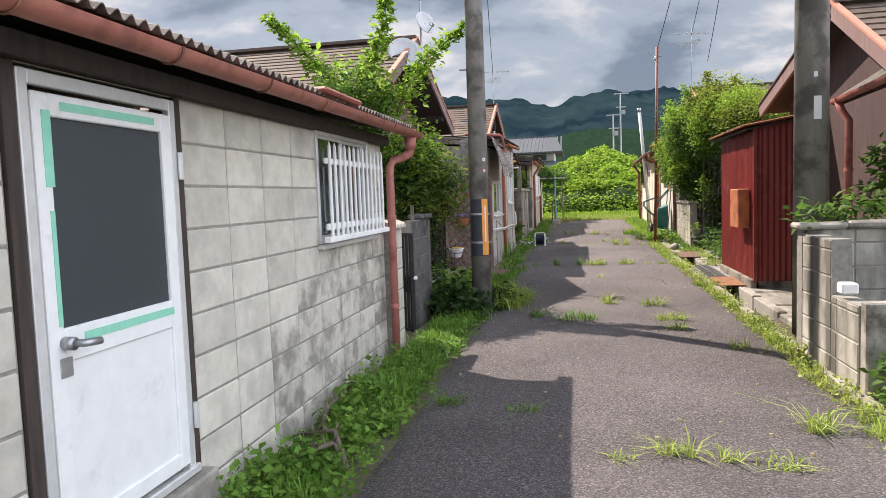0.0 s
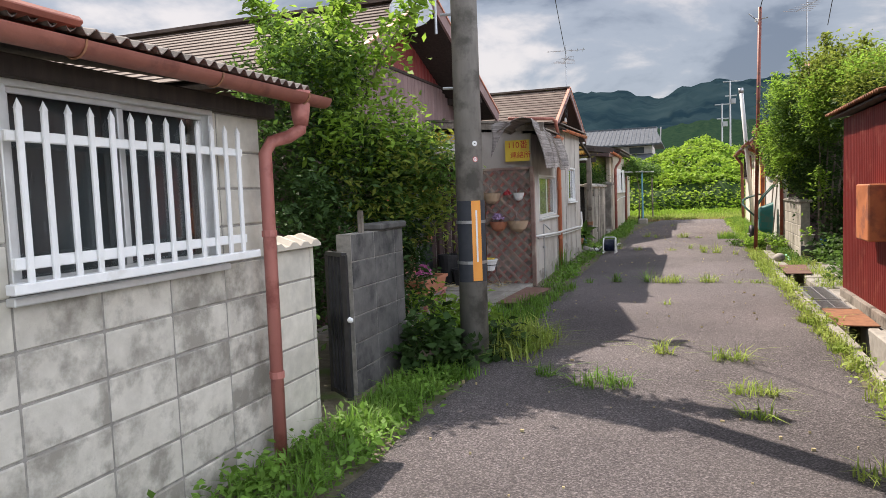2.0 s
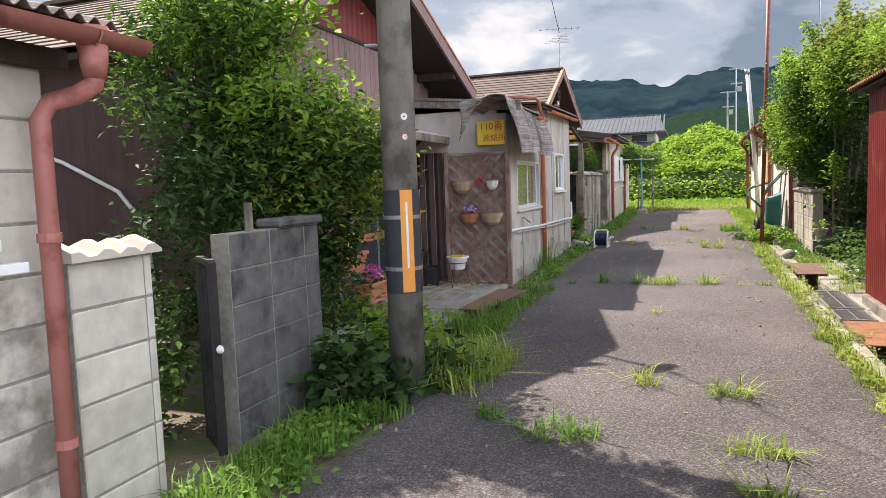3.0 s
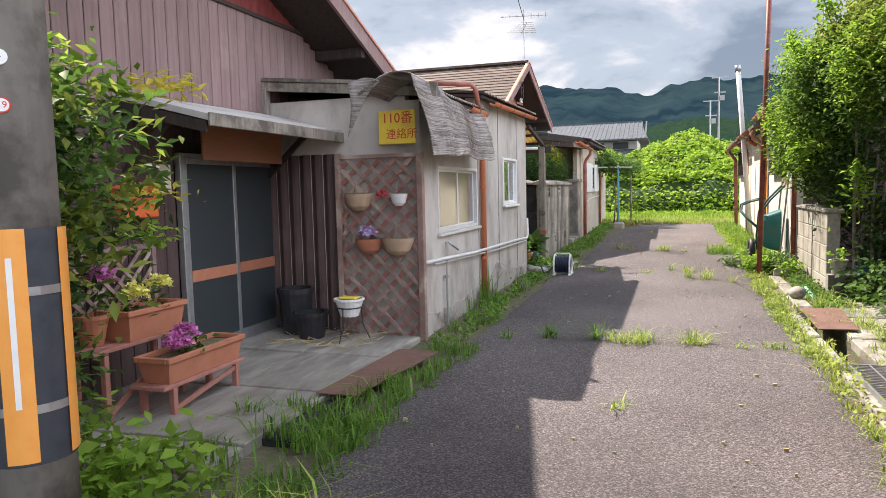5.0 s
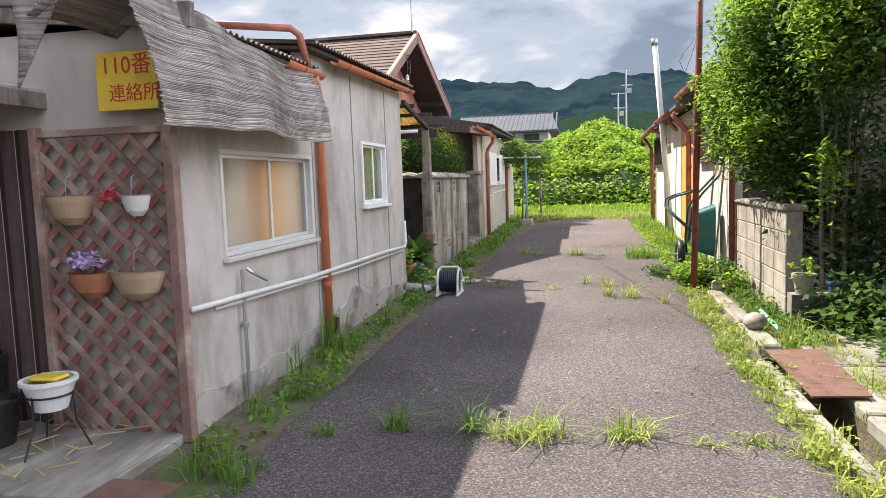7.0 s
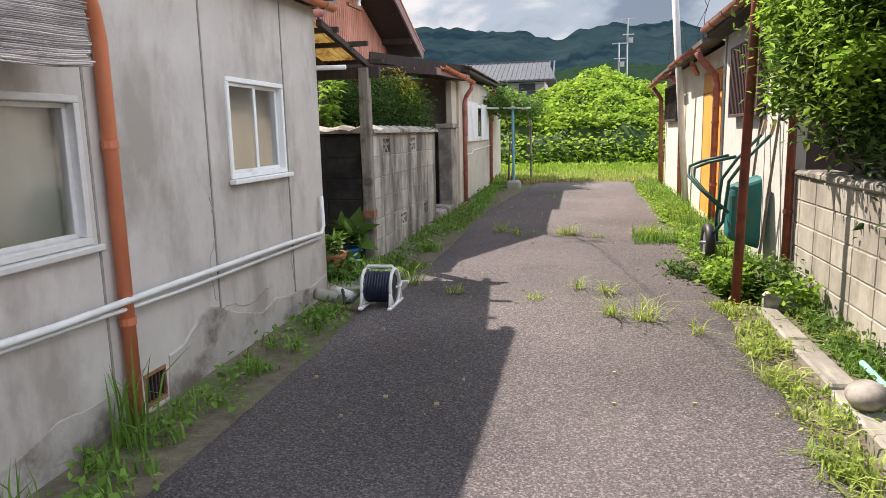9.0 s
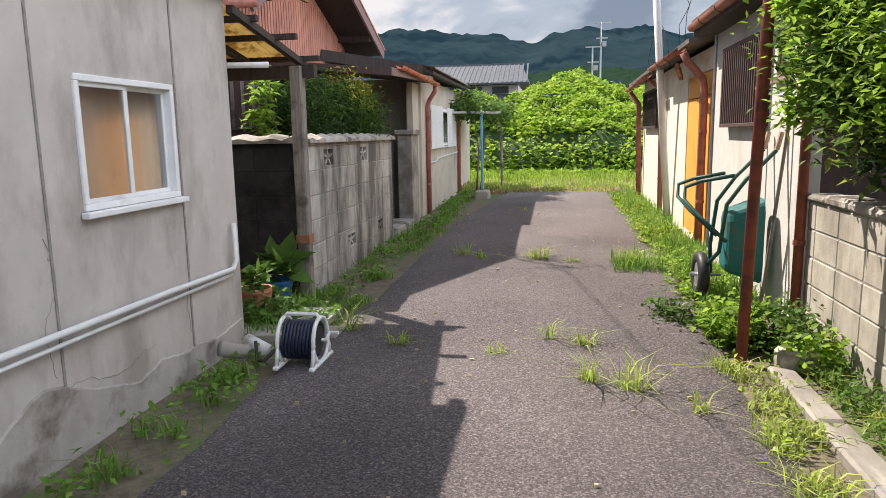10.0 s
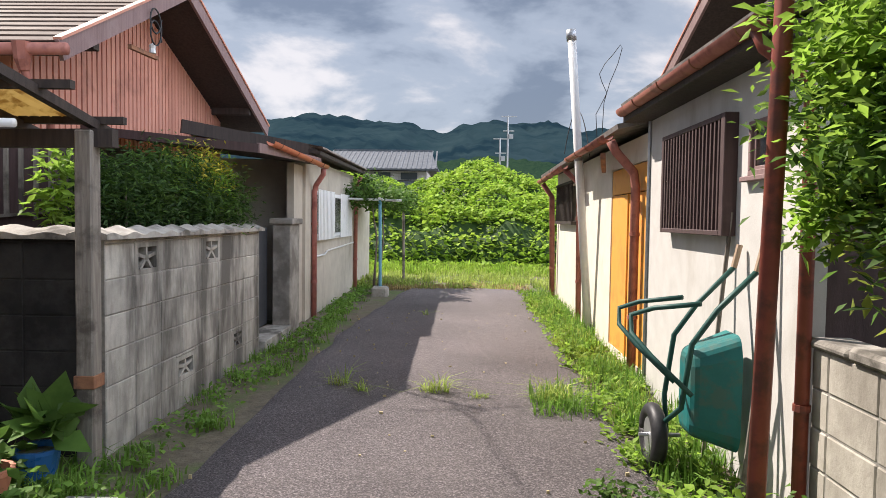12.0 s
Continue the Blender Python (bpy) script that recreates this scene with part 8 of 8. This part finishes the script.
for pts in ([(2.5, 17.4, 2.8), (2.3, 17.5, 3.2), (2.15, 17.6, 3.65)], [(2.4, 17.6, 2.3), (2.15, 17.7, 2.4), (1.9, 17.6, 2.35)], [(2.5, 17.9, 1.9), (2.25, 18.0, 1.9), (2.05, 18.0, 1.7)], [(2.5, 17.9, 2.5), (2.2, 18.0, 2.65), (1.85, 18.0, 2.6)], [(3.1, 16.5, 3.4), (2.9, 16.5, 3.75), (2.8, 16.4, 4.05)], [(3.3, 16.4, 3.4), (3.4, 16.3, 3.9)], [(2.6, 17.2, 2.6), (2.35, 17.1, 3.1), (2.05, 17.0, 3.4)], [(2.7, 16.6, 2.9), (2.45, 16.4, 3.4), (2.3, 16.3, 3.8)], [(2.6, 16.8, 2.0), (2.3, 16.7, 2.05), (2.05, 16.6, 1.9)], [(2.8, 16.4, 1.0), (2.72, 16.2, 1.4), (2.66, 16.1, 1.75)]):
    shoot(bush, pts, 240, 0.09, M_LEAF_LT if pts[0][2] < 3.3 else M_LEAF_OL)
# Second leaf set is darker: the bush's shade is put into its colour.
shrub("ground_cover", (3.0, 15.2, G(15)), [(3.0, 15.4, 0.3, 0.5, 0.5, 0.22), (2.7, 13.4, 0.22, 0.3, 0.6, 0.14), (3.2, 14.4, 0.25, 0.6, 0.7, 0.16)], 210, 14, 0.075, M_LEAF, "leafy ground cover beside the drain", 0.07, 3, 0.65, category="weeds",
      extra=[([(3.3, 15.9, 0.4, 0.8, 0.4, 0.25), (4.0, 15.2, 0.35, 0.7, 0.6, 0.25)], 190, 16, 0.085, M_LEAF_DK, "leaves coloured dark for the shade under the bush")])
shrub("wall_top_plant", (2.75, 6.75, G(6.7)), [(2.55, 6.6, 1.27, 0.4, 0.15, 0.10), (3.2, 6.7, 1.35, 0.5, 0.2, 0.2), (1.95, 6.45, 1.24, 0.22, 0.10, 0.05), (2.7, 7.0, 1.5, 0.12, 0.2, 0.35)], 90, 14, 0.10, M_LEAF, "sprawling leafy plant over the block wall", 0.06, 2, 0.5, category="plant")
shrub("corner_weed", (2.05, 4.7, G(4.7)), [(2.05, 4.75, 0.2, 0.15, 0.3, 0.22), (2.3, 5.2, 0.3, 0.2, 0.2, 0.3)], 80, 14, 0.08, M_LEAF, "green weeds beside the stepped block wall", 0.05, 2, 0.6, category="weeds")

shrub("walled_garden_bush", (-2.2, 21.4, G(21)), [(-2.2, 20.8, 1.80, 0.32, 0.45, 0.40), (-2.15, 21.6, 1.90, 0.32, 0.5, 0.42), (-2.05, 22.35, 1.85, 0.28, 0.45, 0.33)], 520, 24, 0.075, M_LEAF_DK, "feathery dark green bush behind the block garden wall", 0.09, 4, 0.26,
      extra=[([(-2.15, 20.9, 2.0, 0.32, 0.5, 0.25), (-2.1, 21.7, 2.1, 0.32, 0.5, 0.25), (-1.85, 22.2, 1.9, 0.2, 0.5, 0.25)], 200, 20, 0.07, M_LEAF, ""),
             ([(-2.05, 22.1, 2.22, 0.26, 0.35, 0.13)], 55, 18, 0.07, M_LEAF_YE, "yellowish top sprays"), ([(-2.05, 22.0, 2.12, 0.3, 0.45, 0.15)], 70, 18, 0.07, M_LEAF_LT, "")])
shrub("tall_garden_plant", (-2.35, 20.15, G(20)), [(-2.33, 20.15, 2.08, 0.12, 0.12, 0.18), (-2.37, 20.15, 1.78, 0.09, 0.09, 0.16)], 24, 12, 0.12, M_LEAF_LT, "slender pale green plant behind the wall", 0.05, 1, 0.3, category="plant")
shrub("yard_weeds", (-2.0, 18.6, G(18.6)), [(-2.2, 18.7, 0.32, 0.45, 0.4, 0.18), (-1.75, 18.5, 0.26, 0.25, 0.3, 0.1)], 120, 12, 0.09, M_LEAF, "leafy weeds round the pots", 0.06, 2, 0.6, category="weeds")
shrub("lane_side_weed", (2.0, 18.4, G(18.4)), [(1.95, 18.3, 0.26, 0.2, 0.3, 0.10), (2.2, 18.1, 0.30, 0.14, 0.35, 0.15), (1.6, 18.8, 0.24, 0.2, 0.2, 0.05)], 150, 16, 0.05, M_LEAF, "leafy green weeds by the red pole and wheelbarrow", 0.06, 3, 0.62, category="weeds",
      extra=[([(1.9, 18.35, 0.30, 0.22, 0.3, 0.07), (2.22, 17.8, 0.25, 0.1, 0.2, 0.07)], 110, 14, 0.07, M_LEAF_LT, "")])
vine = shrub("arbour_vine", (-1.1, 28.4, G(28)), [(-1.2, 28.5, 2.2, 0.6, 0.4, 0.16), (-0.9, 30.0, 2.2, 0.5, 1.2, 0.2), (-1.4, 29.8, 2.35, 0.4, 0.8, 0.25)], 240, 14, 0.10, M_LEAF, "vine spreading over the arbour", 0.09, 2, 0.7, category="vine")


# kudzu thicket
def kudzu_h(x, y):
    f = max(0.0, min(1.0, (y - 35.0 + 0.5 * noise.noise((x * 0.5, 2.2, 0))) / 1.2))
    f = f ** 0.6
    back = max(0.0, min(1.0, (y - 36.0) / 9.0))
    h = 1.35 + 1.35 * back + 0.55 * noise.noise((x * 0.33, y * 0.3, 0)) + 0.5 * noise.noise((x * 0.9, y * 0.9, 4)) + 0.14 * noise.noise((x * 2.3, y * 2.3, 7))
    h += 0.8 * math.exp(-((x - 1.2) ** 2) / 6 - ((y - 43) ** 2) / 10)
    h += 0.5 * math.exp(-((x + 3.5) ** 2) / 5 - ((y - 40) ** 2) / 8)
    return 0.40 + f * h


kz = thing("kudzu_thicket", (0, 36, G(36)), "bright green mound of kudzu vines closing the lane", "thicket", kind="stuff")
vs, fs = [], []
NX, NY = 90, 60
for j in range(NY + 1):
    for i in range(NX + 1):
        x, y = -22 + i * 44 / NX, 34.7 + j * 24 / NY
        vs.append((x, y, kudzu_h(x, y) - 0.14))
for j in range(NY):
    for i in range(NX):
        k = j * (NX + 1) + i
        fs.append((k, k + 1, k + NX + 2, k + NX + 1))
part("undergrowth", Mesh().add(vs, fs), M_LEAF_DK, kz, smooth=True)
nk = 120000
x = RNG.uniform(-14, 14, nk)
y = 34.6 + 24 * RNG.uniform(0, 1, nk) ** 1.7
z = np.array([kudzu_h(a, b) for a, b in zip(x, y)])
low = RNG.uniform(0, 1, nk)
front = y < 36.2
z = np.where(front, 0.42 + (z - 0.42) * low, z + RNG.normal(size=nk) * 0.05)
ob = new("leaves", leaf_mesh("leaves", np.stack([x, y, z + 0.03], 1), 0.17, M_KUDZU, 0.85, 0.45, 0.15))
ob.parent = kz
ob.location = -OFF[kz]
tagged(ob, kind="stuff")


# grasses
def verge(name, n, xr, yr, h, material, label, width=0.012, lean=0.55, clump=0.0, zoff=-0.03):
    if clump:
        k = max(1, n // 26)
        cx_, cy_ = RNG.uniform(*xr, k), RNG.uniform(*yr, k)
        x_ = np.repeat(cx_, 26) + RNG.normal(size=k * 26) * clump
        y_ = np.repeat(cy_, 26) + RNG.normal(size=k * 26) * clump
        hs = np.repeat(RNG.uniform(0.45, 1.25, k), 26)
    else:
        x_, y_, hs = RNG.uniform(*xr, n), RNG.uniform(*yr, n), np.ones(n)
    x_ = np.clip(x_, xr[0] - 0.05, xr[1] + 0.12)
    p = np.stack([x_, y_, 0.011 * np.minimum(y_, 40) + zoff], 1)
    me = grass_mesh(name, p, h * hs, material, width, lean)
    return tagged(new(name, me), label, "grass", kind="stuff")


verge("verge_grass", 4200, (-1.62, -1.25), (2.6, 7.6), 0.13, M_GRASS, "lush green grass along the block wall", 0.010, 0.8, 0.05)
verge("verge_grass", 2100, (-1.35, -1.0), (7.2, 12.6), 0.13, M_GRASS, "long green grass along the lane edge", 0.010, 0.8, 0.05)
verge("verge_grass", 750, (-1.50, -1.26), (12.6, 17.3), 0.10, M_GRASS, "green grass at the foot of the plaster wall", 0.010, 0.8, 0.045)
verge("verge_grass", 80, (-1.58, -1.4), (13.2, 15.4), 0.34, M_GRASS, "taller grass stems against the plaster wall", 0.010, 0.45, 0.05)
verge("verge_grass", 2700, (-1.56, -1.06), (18.4, 29.5), 0.09, M_GRASS, "green grass at the foot of the garden wall", 0.011, 0.8, 0.05)
verge("sunlit_grass", 1300, (-1.1, -0.72), (8.3, 9.3), 0.22, M_GRASS_SUNLIT, "sunlit pale grass beside the pole", 0.010, 0.9, 0.06)
verge("sunlit_grass", 5200, (1.64, 1.84), (2.0, 17.8), 0.09, M_GRASS_SUNLIT, "short sunlit weeds along the drain", 0.009, 1.0, 0.045)
verge("sunlit_grass", 1500, (2.15, 2.5), (12.6, 16.0), 0.12, M_GRASS_SUNLIT, "sunlit weeds beyond the drain", 0.009, 1.0, 0.05)
verge("sunlit_grass", 420, (1.80, 1.98), (15.1, 17.9), 0.07, M_GRASS_SUNLIT, "low weeds between lane and kerb", 0.010, 1.1, 0.05)
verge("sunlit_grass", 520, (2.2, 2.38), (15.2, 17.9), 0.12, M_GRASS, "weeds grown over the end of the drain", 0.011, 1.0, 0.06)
verge("sunlit_grass", 260, (2.16, 2.38), (15.2, 17.9), 0.09, M_GRASS_SUNLIT, "pale weeds grown over the end of the drain", 0.010, 1.1, 0.06)
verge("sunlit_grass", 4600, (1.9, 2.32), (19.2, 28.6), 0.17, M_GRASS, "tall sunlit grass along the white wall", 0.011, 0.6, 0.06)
verge("sunlit_grass", 2600, (1.82, 2.25), (19.6, 28.6), 0.13, M_GRASS_SUNLIT, "pale sunlit grass along the white wall", 0.011, 0.7, 0.06)
verge("sunlit_grass", 700, (1.3, 1.7), (20.5, 21.2), 0.17, M_GRASS, "tuft of tall grass growing into the lane", 0.009, 0.7, 0.07)
verge("meadow_grass", 30000, (-4.0, 9.0), (29.3, 35.6), 0.13, M_GRASS_SUNLIT, "bright sunlit grass where the lane ends", 0.018, 0.6, 0.10)
verge("meadow_grass", 16000, (-4.0, 9.0), (32.5, 35.8), 0.18, M_KUDZU, "bright green grass before the thicket", 0.022, 0.6, 0.10)
verge("dry_grass", 2600, (-1.2, 1.9), (29.2, 30.3), 0.08, M_STRAW_GRASS, "dead yellow-brown grass where the asphalt ends", 0.016, 1.3, 0.10)
verge("side_yard_grass", 1500, (-2.3, -1.5), (18.05, 19.4), 0.13, M_GRASS, "weeds in the side yard", 0.011, 0.8, 0.06)
verge("forecourt_grass", 500, (-2.0, -1.35), (9.0, 11.2), 0.18, M_GRASS, "grass through the forecourt cracks", 0.010, 0.8, 0.05)
for nm, lab, n_, xr_, yr_, sz_, mt_ in (("verge_weed", "small leafy weeds among the grass by the block wall", 3000, (-1.6, -1.15), (2.4, 8.0), 0.05, M_GRASS),
                                        ("verge_weed", "small leafy weeds at the foot of the walls", 2600, (-1.5, -1.15), (12.6, 29.0), 0.05, M_GRASS),
                                        ("verge_weed", "small sunlit leafy weeds along the drain", 1700, (1.66, 1.86), (2.2, 17.8), 0.04, M_GRASS_SUNLIT),
                                        ("verge_weed", "leafy weeds over the end of the drain", 620, (2.18, 2.40), (15.2, 17.6), 0.05, M_LEAF),
                                        ("verge_weed", "sunlit leafy weeds along the white wall", 3800, (1.75, 2.3), (18.8, 28.6), 0.06, M_LEAF_LT)):
    k_ = n_ // 12
    cx_, cy_ = np.repeat(RNG.uniform(*xr_, k_), 12), np.repeat(RNG.uniform(*yr_, k_), 12)
    p_ = np.stack([cx_ + RNG.normal(size=k_ * 12) * 0.05, cy_ + RNG.normal(size=k_ * 12) * 0.05, 0.011 * cy_ + RNG.uniform(-0.01, 0.08, k_ * 12)], 1)
    tagged(new(nm, leaf_mesh(nm, p_, sz_, mt_, 0.65, 0.5, -0.1)), lab, "weeds", kind="stuff")


def tuft(x, y, r, n, h, material, label="small weed tuft in a crack of the lane"):
    a = RNG.uniform(0, math.tau, n)
    rr = r * np.sqrt(RNG.uniform(0, 1, n))
    p = np.stack([x + rr * np.cos(a), y + 0.6 * rr * np.sin(a), np.full(n, G(y) - 0.005)], 1)
    ob = tagged(new("weed_tuft", grass_mesh("weed_tuft", p, h * np.ones(n), material, 0.008, 1.5)), label, "weed", "weeds in the lane")
    return ob


for (x, y, r, n, h) in ((0.28, 13.08, 0.22, 150, 0.12), (0.83, 13.12, 0.13, 90, 0.13), (-0.02, 13.12, 0.05, 26, 0.22), (-0.45, 13.1, 0.08, 45, 0.15), (-0.85, 13.0, 0.07, 30, 0.10), (1.2, 13.05, 0.06, 20, 0.06), (1.45, 13.1, 0.10, 40, 0.07),
                        (0.85, 17.3, 0.06, 40, 0.16), (1.08, 17.2, 0.08, 45, 0.20), (1.4, 16.9, 0.05, 20, 0.12), (0.33, 8.75, 0.09, 60, 0.14), (0.85, 8.62, 0.14, 90, 0.12), (-0.05, 7.72, 0.22, 140, 0.12), (-0.5, 7.9, 0.08, 50, 0.12), (0.95, 7.7, 0.16, 110, 0.10), (0.95, 7.2, 0.1, 60, 0.10),
                        (0.42, 21.15, 0.13, 90, 0.14), (-0.2, 21.1, 0.05, 30, 0.13), (0.8, 21.0, 0.1, 40, 0.06), (1.45, 20.9, 0.16, 120, 0.2), (-0.45, 17.9, 0.1, 40, 0.09), (0.25, 17.75, 0.1, 40, 0.07), (-0.9, 18.2, 0.08, 40, 0.2), (0.6, 18.1, 0.04, 24, 0.15), (0.85, 18.0, 0.07, 40, 0.12),
                        (0.5, 3.85, 0.10, 70, 0.10), (0.75, 3.8, 0.08, 40, 0.08), (1.0, 3.75, 0.16, 60, 0.06), (0.2, 3.75, 0.07, 30, 0.05), (1.35, 4.3, 0.08, 60, 0.16), (-0.4, 4.5, 0.10, 50, 0.07), (-0.9, 4.65, 0.12, 60, 0.10), (0.3, 11.2, 0.06, 20, 0.07), (0.1, 25.6, 0.06, 20, 0.1), (1.35, 6.4, 0.09, 40, 0.09), (-0.45, 21.3, 0.1, 40, 0.18)):
    # Tufts left of the shadow edge get the deeper tone, others the sunlit one.
    tuft(x, y, r, n, h, M_GRASS if (x < 0.1 and y < 14) else M_GRASS_SUNLIT)
# twigs and pebbles strewn about
dbr = Mesh()
for k in range(260):
    x, y = random.uniform(-1.1, 1.7), random.uniform(2.2, 26)
    s = random.uniform(0.004, 0.013)
    dbr.box(x, x + s * random.uniform(1, 2.5), y, y + s, G(y), G(y) + 0.012 + s)
for k in range(60):
    x, y, a = random.uniform(-3.0, -1.9), random.uniform(12.2, 12.95), random.uniform(0, 3.1)
    ln = random.uniform(0.08, 0.25)
    dbr.bar((x, y, G(y) + 0.03), (x + ln * math.cos(a), y + ln * math.sin(a) * 0.6, G(y) + 0.045), 0.006, 0.006)
single("litter_of_straw", dbr, M_STRAW, "dry straw and grit strewn on the ground", "debris", "stuff")
